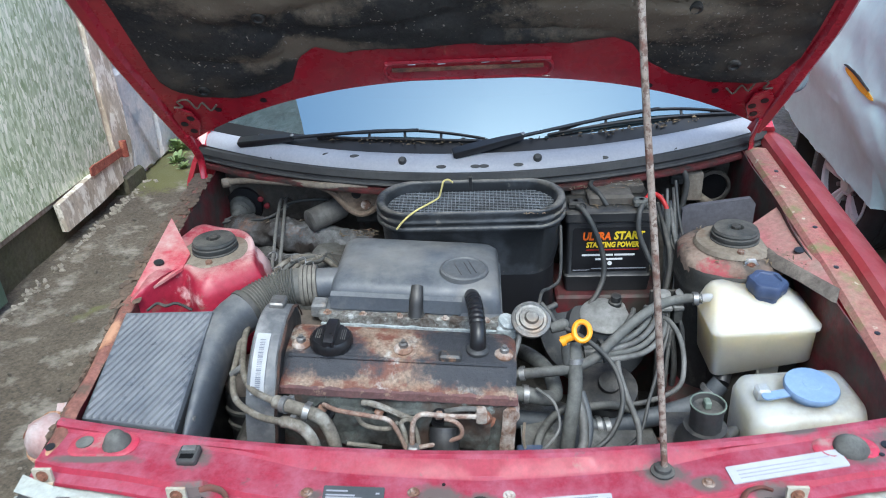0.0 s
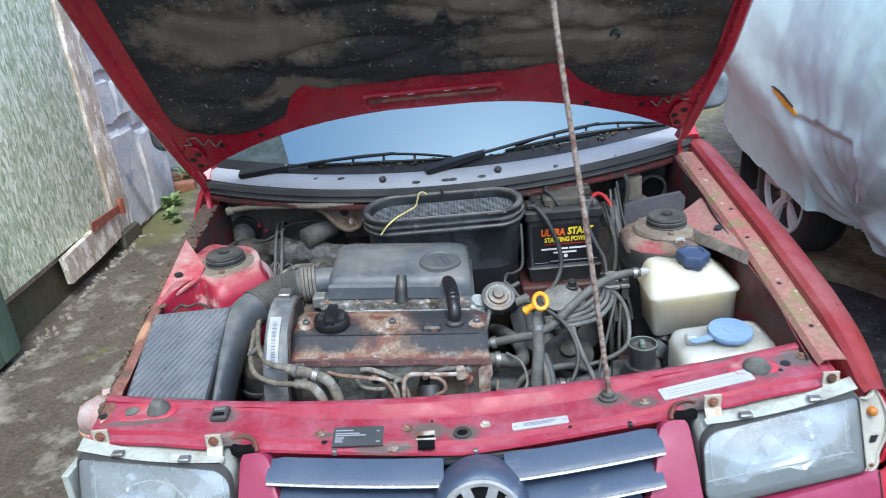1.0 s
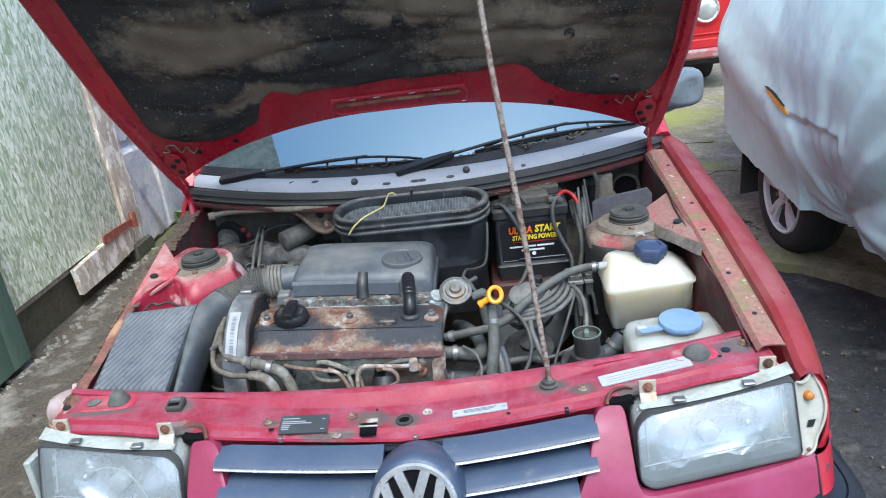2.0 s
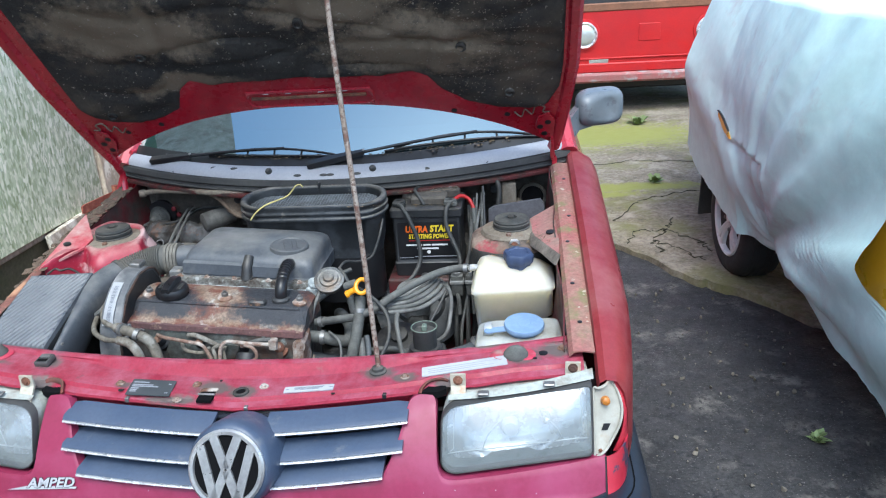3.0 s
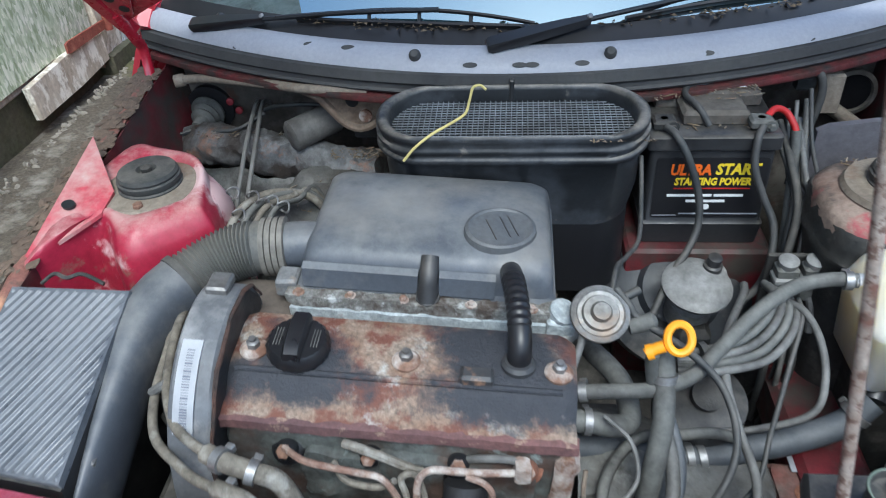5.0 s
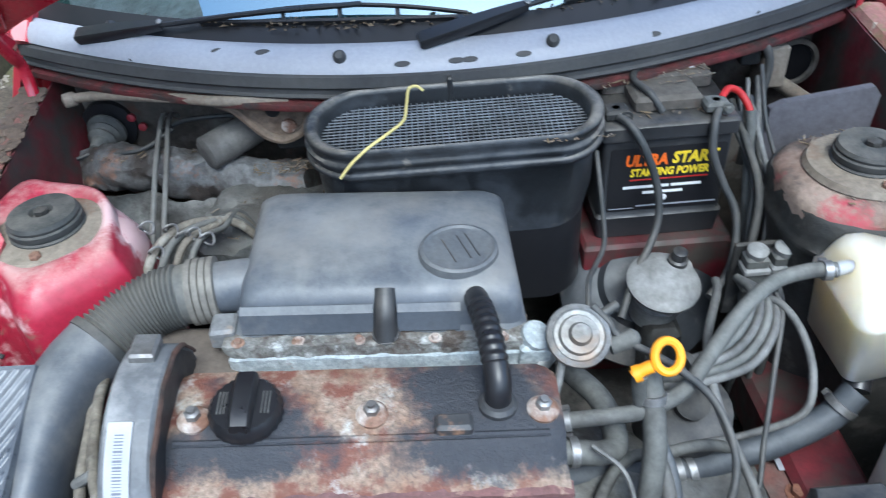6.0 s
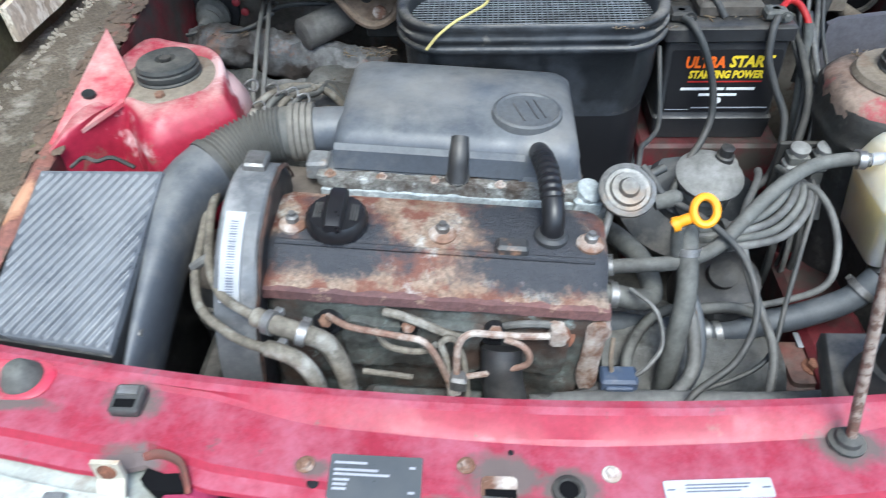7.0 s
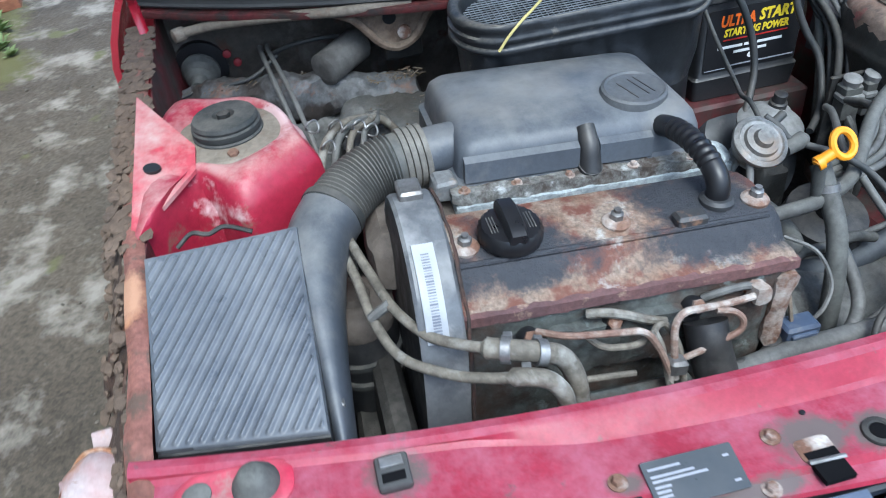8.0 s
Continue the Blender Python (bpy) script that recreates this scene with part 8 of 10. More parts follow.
def intake_tub():
    t = thing("air_intake_tub", (-0.01, 0.74, 0.62), "black plastic fresh-air intake tub with a wire mesh top", "air intake")
    cx, cy, a, c = -0.012, 0.738, 0.205, 0.075

    def oval(s, z, ex=0.0, dy=0.0):
        pts = []
        w, h = a * s + ex, c * s + ex
        for j in range(48):
            q = 2 * math.pi * j / 48
            k = w - h
            pts.append(Vector((cx + (k if math.cos(q) > 0 else -k) * (1 if abs(math.cos(q)) > 1e-6 else 0) + h * math.cos(q), cy + dy + h * math.sin(q) + 0.0, z + 0.10 * (h * math.sin(q) + dy))))
        return pts
    b = B()
    loft(b, [oval(0.72, 0.62, 0, 0.0), oval(0.86, 0.70), oval(0.97, 0.80), oval(0.99, 0.868), oval(1.03, 0.871), oval(1.045, 0.875), oval(1.035, 0.880), oval(1.01, 0.881), oval(1.01, 0.888), oval(1.04, 0.890), oval(1.04, 0.895), oval(1.015, 0.897), oval(1.015, 0.905), oval(1.035, 0.908), oval(1.03, 0.915), oval(1.0, 0.918), oval(0.955, 0.916), oval(0.94, 0.910), oval(0.93, 0.898), oval(0.925, 0.885)], caps=False)
    part("tub", b, M_TUB, t, sharp=60)
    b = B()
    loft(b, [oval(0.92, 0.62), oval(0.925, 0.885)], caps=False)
    part("inner_wall", b, M_FLATBLACK, t)
    part("inner_floor", slab(B(), [(p.x, p.y) for p in oval(0.915, 0)], 0.80, 0.805), M_FLATBLACK, t)
    # woven mesh
    w, h = a * 0.925, c * 0.925
    b = B()
    n = 44
    for i in range(n + 1):
        x = lerp(-w, w, i / n)
        e = max(0, abs(x) - (w - h))
        yy = math.sqrt(max(h * h - e * e, 0))
        if yy > 0.003:
            tube(b, [(cx + x, cy - yy, 0.892 - 0.10 * yy), (cx + x, cy + yy, 0.892 + 0.10 * yy)], 0.0008, 5, 1)
    for i in range(1, 19):
        yy = lerp(-h, h, i / 19)
        xx = (w - h) + math.sqrt(max(h * h - yy * yy, 0))
        tube(b, [(cx - xx, cy + yy, 0.8925 + 0.10 * yy), (cx + xx, cy + yy, 0.8925 + 0.10 * yy)], 0.0011, 5, 1)
    tagged(part("mesh", b, M_MESH, t, "grey wire mesh"), kind="stuff")
    part("rim_clip", box(B(), cx - 0.004, cx + 0.004, cy + 0.068, cy + 0.085, 0.885, 0.935, 0.002), M_BLACK, t, "black rim clip")


M_TUB = mat("dusty_matt_black_tub", (0.020, 0.022, 0.025), (0.011, 0.012, 0.014), dust=0.85, top_tint=(0.25, 0.228, 0.195), big=9, rough=0.38, grain=120, bump=0.15, fine=0.3,
            spots=(0.052, 0.057, 0.066), spot_scale=9, spot_cut=0.56, spot_soft=0.10, spots2=(0.12, 0.108, 0.09), spots2_scale=26, spots2_cut=0.67)
intake_tub()

# ---- hoses, cables and small units ----
def hose(name, pts, r, material, label, category="hose", clamps=(), n=10, steps=8, parent=None):
    b = tube(B(), pts, r, n, steps)
    if parent:
        return part(name, b, material, parent, label)
    if not clamps:
        return solo(name, b, material, label, category)
    t = thing(name, pts[0], label, category)
    part("hose_body", b, material, t)
    for p, d in clamps:
        rr = r(0.5) if callable(r) else r
        q = lathe(B(), [(rr, -0.005), (rr + 0.003, -0.005), (rr + 0.003, 0.005), (rr, 0.005)], axis(p, d), 18)
        box(q, rr, rr + 0.010, -0.005, 0.005, -0.005, 0.005, 0.001, axis(p, d))
        part("hose_clamp", q, M_STEEL, t, "steel hose clamp")
    return t


hose("coolant_hose", [(0.446, 0.486, 0.789), (0.412, 0.490, 0.787), (0.366, 0.482, 0.78), (0.312, 0.443, 0.77), (0.256, 0.387, 0.757), (0.219, 0.354, 0.742), (0.174, 0.342, 0.728), (0.127, 0.344, 0.72), (0.070, 0.350, 0.71)],
     0.0100, M_HOSEGREY, "grey dusty coolant hose from the white reservoir", clamps=(((0.434, 0.4875, 0.788), (1, -0.1, 0.02)), ((0.085, 0.349, 0.712), (1, -0.1, 0.2))))
hose("coolant_hose", [(0.182, 0.372, 0.765), (0.183, 0.350, 0.74), (0.180, 0.310, 0.70), (0.170, 0.280, 0.65), (0.162, 0.262, 0.58), (0.165, 0.26, 0.48), (0.17, 0.27, 0.37)],
     0.0138, M_HOSEGREY, "thick grey rubber hose running down beside the engine", clamps=(((0.183, 0.350, 0.74), (0, -0.5, -1)),))
hose("vacuum_hose", [(0.186, 0.318, 0.68), (0.194, 0.285, 0.65), (0.190, 0.25, 0.62), (0.165, 0.225, 0.60), (0.13, 0.22, 0.57), (0.10, 0.25, 0.54)], 0.009, M_CABLEGREY, "pale grey rubber pipe curving towards the radiator")
hose("radiator_hose", [(0.482, 0.418, 0.634), (0.446, 0.404, 0.602), (0.371, 0.382, 0.588), (0.317, 0.374, 0.58), (0.253, 0.362, 0.572), (0.176, 0.360, 0.58), (0.10, 0.350, 0.60), (0.05, 0.345, 0.61)], 0.019, M_RADHOSE,
     "thick black radiator hose across the bay", clamps=(((0.253, 0.362, 0.572), (1, 0.15, 0.1)), ((0.235, 0.362, 0.573), (1, 0.15, 0.0)), ((0.462, 0.410, 0.616), (0.6, 0.2, 0.7))), n=14)
hose("heater_hose", [(0.055, 0.325, 0.685), (0.095, 0.327, 0.680), (0.123, 0.330, 0.67), (0.146, 0.345, 0.662), (0.147, 0.379, 0.668), (0.136, 0.410, 0.678), (0.11, 0.45, 0.68), (0.09, 0.50, 0.66)], 0.015, M_HOSEGREY,
     "grey elbow hose at the end of the cylinder head", clamps=(((0.09, 0.327, 0.681), (1, 0.05, -0.1)),), n=14)
hose("coolant_pipe", [(0.30, 0.364, 0.612), (0.257, 0.357, 0.63), (0.208, 0.349, 0.632), (0.17, 0.350, 0.628), (0.14, 0.33, 0.62), (0.115, 0.29, 0.61), (0.11, 0.25, 0.60), (0.13, 0.22, 0.585), (0.16, 0.20, 0.575)], 0.008, M_HOSEGREY, "thin grey coolant pipe bending round the head")
hose("front_pipe", [(-0.02, 0.205, 0.598), (0.06, 0.212, 0.600), (0.16, 0.215, 0.600), (0.27, 0.215, 0.600), (0.36, 0.220, 0.602), (0.40, 0.24, 0.590), (0.42, 0.27, 0.55)], 0.015, M_CABLEGREY, "pale grey pipe running across the front of the bay", "pipe", n=14)
hose("vacuum_hose", [(0.196, 0.340, 0.675), (0.204, 0.312, 0.655), (0.206, 0.285, 0.632), (0.198, 0.258, 0.615), (0.182, 0.236, 0.605), (0.165, 0.222, 0.60)], 0.0075, M_RADHOSE, "pale blue-grey hose curving down beside the dipstick")
# bundle of thin pipes that loops from the bulkhead to the engine
for k in range(4):
    o = 0.013 * k
    hose("fuel_pipe", [(0.352 + 0.45 * o, 0.545, 0.735 - o * 0.3), (0.350 + 0.75 * o, 0.495, 0.752 - 0.4 * o), (0.328 + 0.95 * o, 0.452 - 0.1 * o, 0.748 - 0.5 * o), (0.290 + 0.8 * o, 0.418 - 0.35 * o, 0.742 - 0.6 * o),
                       (0.240 + 0.2 * o, 0.402 - 0.5 * o, 0.738 - 0.5 * o), (0.205, 0.395 - 0.4 * o, 0.735 - 0.3 * o)], 0.0058, M_CABLEGREY if k % 2 else M_HOSEGREY, "thin grey pipe of a looping bundle")
tie = B()
lathe(tie, [(0.02, -0.004), (0.023, -0.004), (0.023, 0.004), (0.02, 0.004)], axis((0.240, 0.392, 0.732), (1, 0.2, 0.1)), 14)
solo("cable_tie", tie, M_CABLE, "dark clip holding the pipe bundle", "clip")
hose("wiring_cable", [(0.124, 0.424, 0.822), (0.140, 0.410, 0.808), (0.154, 0.398, 0.792), (0.208, 0.363, 0.775), (0.251, 0.333, 0.74), (0.262, 0.280, 0.70), (0.235, 0.234, 0.66), (0.178, 0.199, 0.63), (0.15, 0.16, 0.59)], 0.0048, M_CABLE, "black cable drooping over the hoses", "cable")
hose("wiring_cable", [(0.330, 0.560, 0.72), (0.321, 0.530, 0.725), (0.281, 0.446, 0.722), (0.268, 0.377, 0.71), (0.277, 0.328, 0.68), (0.294, 0.272, 0.64), (0.285, 0.225, 0.60), (0.28, 0.20, 0.52)], 0.0058, M_CABLEGREY, "grey sleeved cable running down the bay", "cable")
hose("wiring_cable", [(0.384, 0.500, 0.745), (0.383, 0.470, 0.735), (0.359, 0.415, 0.70), (0.325, 0.340, 0.66), (0.290, 0.271, 0.62), (0.208, 0.236, 0.60), (0.12, 0.22, 0.58)], 0.0035, M_CABLE, "thin dark cable hanging below the pipes", "cable")
hose("brake_pipe", [(0.362, 0.500, 0.742), (0.385, 0.480, 0.742), (0.398, 0.440, 0.728), (0.398, 0.395, 0.70), (0.384, 0.370, 0.66), (0.326, 0.372, 0.625), (0.257, 0.368, 0.618)], 0.005, M_CABLEGREY, "grey brake pipe bending down", "pipe")
hose("breather_pipe", [(0.085, 0.392, 0.80), (0.080, 0.372, 0.775), (0.070, 0.352, 0.75), (0.062, 0.34, 0.72)], 0.005, M_CABLEGREY, "thin grey pipe from the vacuum valve", "pipe")
hose("vacuum_pipe", [(0.120, 0.425, 0.815), (0.130, 0.470, 0.82), (0.150, 0.52, 0.80), (0.175, 0.58, 0.79), (0.185, 0.66, 0.82), (0.188, 0.71, 0.85)], 0.0035, M_CABLE, "thin black vacuum pipe", "pipe")


def brake_servo():
    t = thing("brake_servo", (0.262, 0.66, 0.55), "round dusty black brake servo below the battery", "brake servo")
    m = axis((0.276, 0.715, 0.572), (0.06, -0.62, 0.78))
    b = lathe(B(), [(0.085, -0.10), (0.122, -0.06), (0.128, -0.012), (0.131, -0.006), (0.131, 0.002), (0.122, 0.008), (0.100, 0.020), (0.074, 0.026), (0.066, 0.038), (0.045, 0.044), (0.02, 0.045)], m, 44)
    part("drum", b, mat("dusty_black_steel", (0.028, 0.032, 0.038), (0.050, 0.053, 0.058), big=9, rough=0.45, grain=120, bump=0.1, fine=0.3, spots=(0.15, 0.14, 0.13), spot_scale=9, spot_cut=0.62), t)
    part("mounting", tube(B(), [(0.272, 0.76, 0.54), (0.270, 0.90, 0.52), (0.270, 1.06, 0.50)], 0.07, 16, 3), M_GRIME, t)
    # vacuum pump dome with a capped valve
    p = axis((0.281, 0.620, 0.668), (0.05, -0.25, 1))
    d = part("pump_dome", lathe(B(), [(0.036, -0.08), (0.038, -0.035), (0.030, -0.028), (0.047, -0.012), (0.054, -0.004), (0.055, 0.002), (0.050, 0.006), (0.028, 0.014), (0.012, 0.016)], p, 36), M_DISH, t, "grey dished vacuum pump")
    q = axis((0.306, 0.648, 0.664), (0.05, -0.15, 1))
    v = part("valve", lathe(B(), [(0.026, -0.006), (0.027, 0.008), (0.024, 0.014), (0.014, 0.016)], q, 28), M_DISH, d, "pale plastic valve body")
    part("valve_plug", lathe(B(), [(0.015, 0.012), (0.015, 0.028), (0.011, 0.030), (0.011, 0.044), (0.007, 0.046)], q, 20), M_BLACK, d, "black valve plug")
    part("bracket", bumpy(box(B(), 0.255, 0.31, 0.58, 0.65, 0.49, 0.60, 0.01), 0.004, 20), M_GRIME, t, "grimy pump bracket")
    part("lower_drum", lathe(B(), [(0.06, 0), (0.065, 0.02), (0.06, 0.07), (0.03, 0.075)], axis((0.26, 0.44, 0.56), (0, -0.3, 1)), 24), M_BLACK, t, "black lower housing")
    part("boss", lathe(B(), [(0.022, 0), (0.022, 0.02), (0.012, 0.024)], axis((0.262, 0.42, 0.63), (0, -0.6, 1)), 18), M_GRIME, t)


M_DISH = mat("pale_dusty_dish", (0.27, 0.27, 0.265), (0.17, 0.168, 0.16), big=16, rough=0.6, grain=90, bump=0.1, fine=0.35)
brake_servo()


def vacuum_valve():
    t = thing("vacuum_valve", (0.103, 0.40, 0.76), "round grey metal diaphragm valve at the engine's corner", "valve")
    m = axis((0.104, 0.395, 0.805), (0.08, -0.55, 0.83))
    part("diaphragm", lathe(B(), [(0.030, -0.022), (0.034, -0.010), (0.037, -0.006), (0.038, -0.003), (0.037, 0.0), (0.031, 0.003), (0.029, 0.001), (0.024, 0.001), (0.022, 0.006), (0.014, 0.007), (0.011, 0.013), (0.004, 0.014)], m, 40), M_ALU, t)
    part("stem", tube(B(), [m @ Vector((0, 0, -0.02)), m @ Vector((0, 0.01, -0.05)), (0.06, 0.41, 0.745)], 0.012, 12, 4), M_ALU, t)
    part("nipple", tube(B(), [m @ Vector((0.03, 0.018, -0.006)), m @ Vector((0.055, 0.028, -0.006))], 0.006, 10, 1), M_CABLE, t)
    part("pipe_stub", lathe(B(), [(0.010, 0), (0.012, 0.03), (0.006, 0.036)], axis((0.140, 0.392, 0.785), (1, 0.2, 0.2)), 12), M_HOSEGREY, t)


vacuum_valve()


def dipstick():
    t = thing("dipstick", (0.190, 0.356, 0.76), "orange ring handle of the oil dipstick", "dipstick")
    c = Vector((0.194, 0.354, 0.803))
    w1, w2 = Vector((1.0, 0.05, 0.05)).normalized(), Vector((-0.05, 0.62, 0.78)).normalized()
    pts = [c + w1 * 0.0145 * math.cos(a) + w2 * 0.0175 * math.sin(a) for a in (2 * math.pi * k / 14 for k in range(14))]
    part("ring", tube(B(), pts, 0.0052, 8, 2, closed=True), M_ORANGE, t)
    e = c - w1 * 0.018 - w2 * 0.008
    b = tube(B(), [e, e + Vector((-0.012, 0.0, -0.006)), e + Vector((-0.02, -0.002, -0.012))], 0.0075, 10, 3)
    lathe(b, [(0.010, -0.004), (0.010, 0.004)], axis(e + Vector((-0.016, 0, -0.010)), (1, 0, 0.4)), 12)
    st = part("stopper", b, M_ORANGE, t)
    part("neck", tube(B(), [e + Vector((-0.012, 0.0, -0.012)), e + Vector((-0.012, 0.0, -0.03)), e + Vector((-0.006, 0.0, -0.07))], 0.0085, 10, 3), M_HOSEGREY, t, "dusty grey dipstick tube")


dipstick()


def fluid_reservoir():
    t = thing("fluid_reservoir", (0.362, 0.15, 0.45), "black fluid reservoir with a greenish screw cap", "reservoir")
    c = Vector((0.368, 0.152, 0.0))
    b = lathe(B(), [(0.030, 0.45), (0.045, 0.60), (0.047, 0.70), (0.044, 0.728), (0.036, 0.738), (0.034, 0.752)], Matrix.Translation(c), 32)
    part("body", b, M_BLACK, t)
    lid = part("cap", lathe(B(), [(0.024, 0.748), (0.0255, 0.750), (0.0255, 0.786), (0.0275, 0.790), (0.0275, 0.796), (0.025, 0.797), (0.0235, 0.788), (0.01, 0.786)], Matrix.Translation(c), 40, lambda a: 1 + 0.012 * math.cos(30 * a)), M_RUBBER, t, "black ribbed cap with pale green rim")
    green = mat("pale_green_grime", (0.20, 0.25, 0.20), (0.10, 0.125, 0.10), big=30, rough=0.6, bump=0.1, fine=0.4)
    part("cap_rim", tube(B(), [c + Vector((0.0272 * math.cos(a), 0.0272 * math.sin(a), 0.7965)) for a in (2 * math.pi * j / 24 for j in range(24))], 0.0013, 6, 1, closed=True), green, lid)
    part("cap_grip", box(B(), c.x - 0.005, c.x + 0.005, c.y - 0.004, c.y + 0.012, 0.786, 0.800, 0.002), green, lid)
    b = B()
    slab(b, [(0.300, 0.135), (0.325, 0.24), (0.40, 0.24), (0.425, 0.135), (0.40, 0.11), (0.32, 0.11)], 0.68, 0.712, Matrix(), 0.006)
    part("bracket", b, M_BLACK, t, "black plastic bracket")
    part("feed_pipe", tube(B(), [(0.40, 0.17, 0.70), (0.43, 0.20, 0.695), (0.45, 0.24, 0.66), (0.46, 0.27, 0.60)], 0.011, 10, 5), M_BLACK, t)


fluid_reservoir()


def gearbox_end():
    """The grimy castings low between engine and right wing."""
    t = thing("gearbox", (0.25, 0.40, 0.38), "grimy aluminium gearbox housing low in the bay", "gearbox")
    b = B()
    loft(b, [[Vector((x + 0.01, 0.36 + r * math.cos(a), 0.50 + 0.85 * r * math.sin(a))) for a in (2 * math.pi * j / 18 for j in range(18))] for x, r in ((0.07, 0.13), (0.14, 0.125), (0.2, 0.10), (0.29, 0.085), (0.335, 0.07), (0.348, 0.03))])
    part("casing", bumpy(b, 0.006, 18), M_GEARBOX, t)
    b = B()
    loft(b, [[Vector((x, y, z)) for x, y in rrect(0.355, 0.455, 0.31, 0.41, 0.012, 3)] for z in (0.40, 0.503)])
    loft(b, [[Vector((x, y, z)) for x, y in rrect(0.365, 0.445, 0.32, 0.40, 0.012, 3)] for z in (0.503, 0.514)])
    bk = part("engine_mount", bumpy(b, 0.004, 25), M_MOUNT, t, "rust-stained engine mount")
    part("paper_tag", box(B(), 0.392, 0.442, 0.385, 0.416, 0.517, 0.519, 0.0008), M_COWL, t, "pale grey tag")
    part("mount_bolt", hexbolt(B(), (0.405, 0.350, 0.514), (0, 0, 1), 0.011, 0.01), M_RUST, bk)
    part("side_member", box(B(), 0.40, 0.50, 0.06, 0.60, 0.44, 0.53, 0.01), M_REDDIRT, t, "dirty red side member")


M_MOUNT = mat("dusty_mount", (0.15, 0.125, 0.105), (0.20, 0.06, 0.05), big=10, rough=0.8, grain=70, bump=0.5, fine=0.45)
gearbox_end()


def connectors():
    for k, (x, y) in enumerate(((0.400, 0.598), (0.440, 0.600))):
        t = thing("relay_plug", (x, y, 0.66), "grey electrical plug on the bulkhead loom", "plug", "plugs of the loom")
        part("plug_body", box(B(), x - 0.016, x + 0.016, y - 0.014, y + 0.014, 0.665, 0.728, 0.004), M_HOSEGREY, t)
        part("plug_cap", lathe(B(), [(0.014, 0), (0.015, 0.012), (0.009, 0.016)], axis((x, y, 0.726), (0, -0.2, 1)), 16), M_DISH, t, "dusty round cap")
        part("plug_collar", box(B(), x - 0.019, x + 0.019, y - 0.018, y + 0.012, 0.700, 0.712, 0.003), M_DISH, t)
        part("plug_tail", tube(B(), [(x, y - 0.010, 0.672), (x + 0.004, y - 0.022, 0.655), (x + 0.006, y - 0.03, 0.62)], 0.006, 8, 4), M_CABLEGREY, t)
    part("loom_bracket", box(B(), 0.375, 0.475, 0.612, 0.620, 0.60, 0.735, 0.002), M_GRIME, car, "grimy loom bracket")
    r = random.Random(21)
    for k in range(9):
        x = 0.445 + r.uniform(-0.02, 0.03)
        y = r.uniform(0.60, 0.72)
        hose("wiring_cable", [(x + r.uniform(-0.02, 0.02), 0.84, 0.86 + r.uniform(-0.03, 0.04)), (x, y + 0.08, 0.80 + r.uniform(-0.03, 0.03)), (x + r.uniform(-0.015, 0.015), y, 0.74 + r.uniform(-0.03, 0.03)),
                              (x + r.uniform(-0.03, 0.01), y - 0.06, 0.66), (x + r.uniform(-0.05, 0.0), y - 0.12, 0.56), (x - 0.03, y - 0.1, 0.40)], r.choice((0.0035, 0.0045, 0.0065)),
             r.choice((M_CABLE, M_CABLEGREY, M_RUBBER)), "dusty loom cable hanging beside the battery", "cable")
    # battery leads
    hose("battery_lead", [(0.230, 0.756, 0.876), (0.242, 0.738, 0.872), (0.262, 0.722, 0.84), (0.284, 0.712, 0.78), (0.288, 0.698, 0.73), (0.272, 0.675, 0.695), (0.245, 0.64, 0.675), (0.21, 0.58, 0.64)], 0.0062, M_CABLE, "black negative battery lead", "cable")
    hose("battery_lead", [(0.376, 0.756, 0.876), (0.366, 0.738, 0.862), (0.366, 0.724, 0.82), (0.384, 0.712, 0.775), (0.402, 0.690, 0.735), (0.398, 0.660, 0.69), (0.378, 0.63, 0.66), (0.345, 0.60, 0.65)], 0.0062, M_CABLE, "black battery lead beside the label", "cable")
    hose("battery_lead", [(0.386, 0.780, 0.880), (0.404, 0.800, 0.884), (0.424, 0.806, 0.874), (0.437, 0.796, 0.856), (0.441, 0.788, 0.842)], 0.0055, M_REDCABLE, "red positive battery lead", "cable")
    hose("battery_lead", [(0.440, 0.790, 0.850), (0.442, 0.775, 0.81), (0.438, 0.75, 0.76), (0.434, 0.72, 0.70), (0.430, 0.69, 0.58)], 0.008, M_HOSEGREY, "grey sleeve on the positive lead", "cable")
    hose("battery_lead", [(0.300, 0.775, 0.868), (0.282, 0.790, 0.893), (0.268, 0.83, 0.896), (0.280, 0.86, 0.897), (0.310, 0.868, 0.896)], 0.0055, M_CABLE, "black lead lying across the battery lid", "cable")
    # relay can and heater stubs on the bulkhead behind the right strut
    t = thing("relay_box", (0.54, 0.965, 0.80), "small beige metal relay can on the bulkhead", "relay")
    part("can", box(B(), 0.518, 0.562, 0.942, 0.985, 0.800, 0.876, 0.004), M_BEIGE, t)
    part("side_plug", box(B(), 0.484, 0.518, 0.950, 0.975, 0.842, 0.868, 0.004), M_GRIME, t)
    hose("loom_sleeve", [(0.490, 0.93, 0.895), (0.505, 0.915, 0.890), (0.512, 0.908, 0.862), (0.506, 0.90, 0.82), (0.492, 0.89, 0.77), (0.48, 0.87, 0.70)], 0.007, M_RUBBER, "black loom sleeve looping over the relay", "cable")
    hose("heater_pipe", [(0.566, 1.03, 0.79), (0.568, 0.985, 0.793), (0.580, 0.955, 0.790), (0.60, 0.93, 0.78)], 0.013, M_BEIGE, "dirty beige bulkhead pipe", "pipe")
    part("bulkhead_ring", lathe(B(), [(0.044, 0.0), (0.044, 0.012), (0.036, 0.014), (0.033, 0.004)], axis((0.612, 1.030, 0.806), (0.0, -1, 0.05)), 30), M_BULK, car, "round pressed hole in the bulkhead")
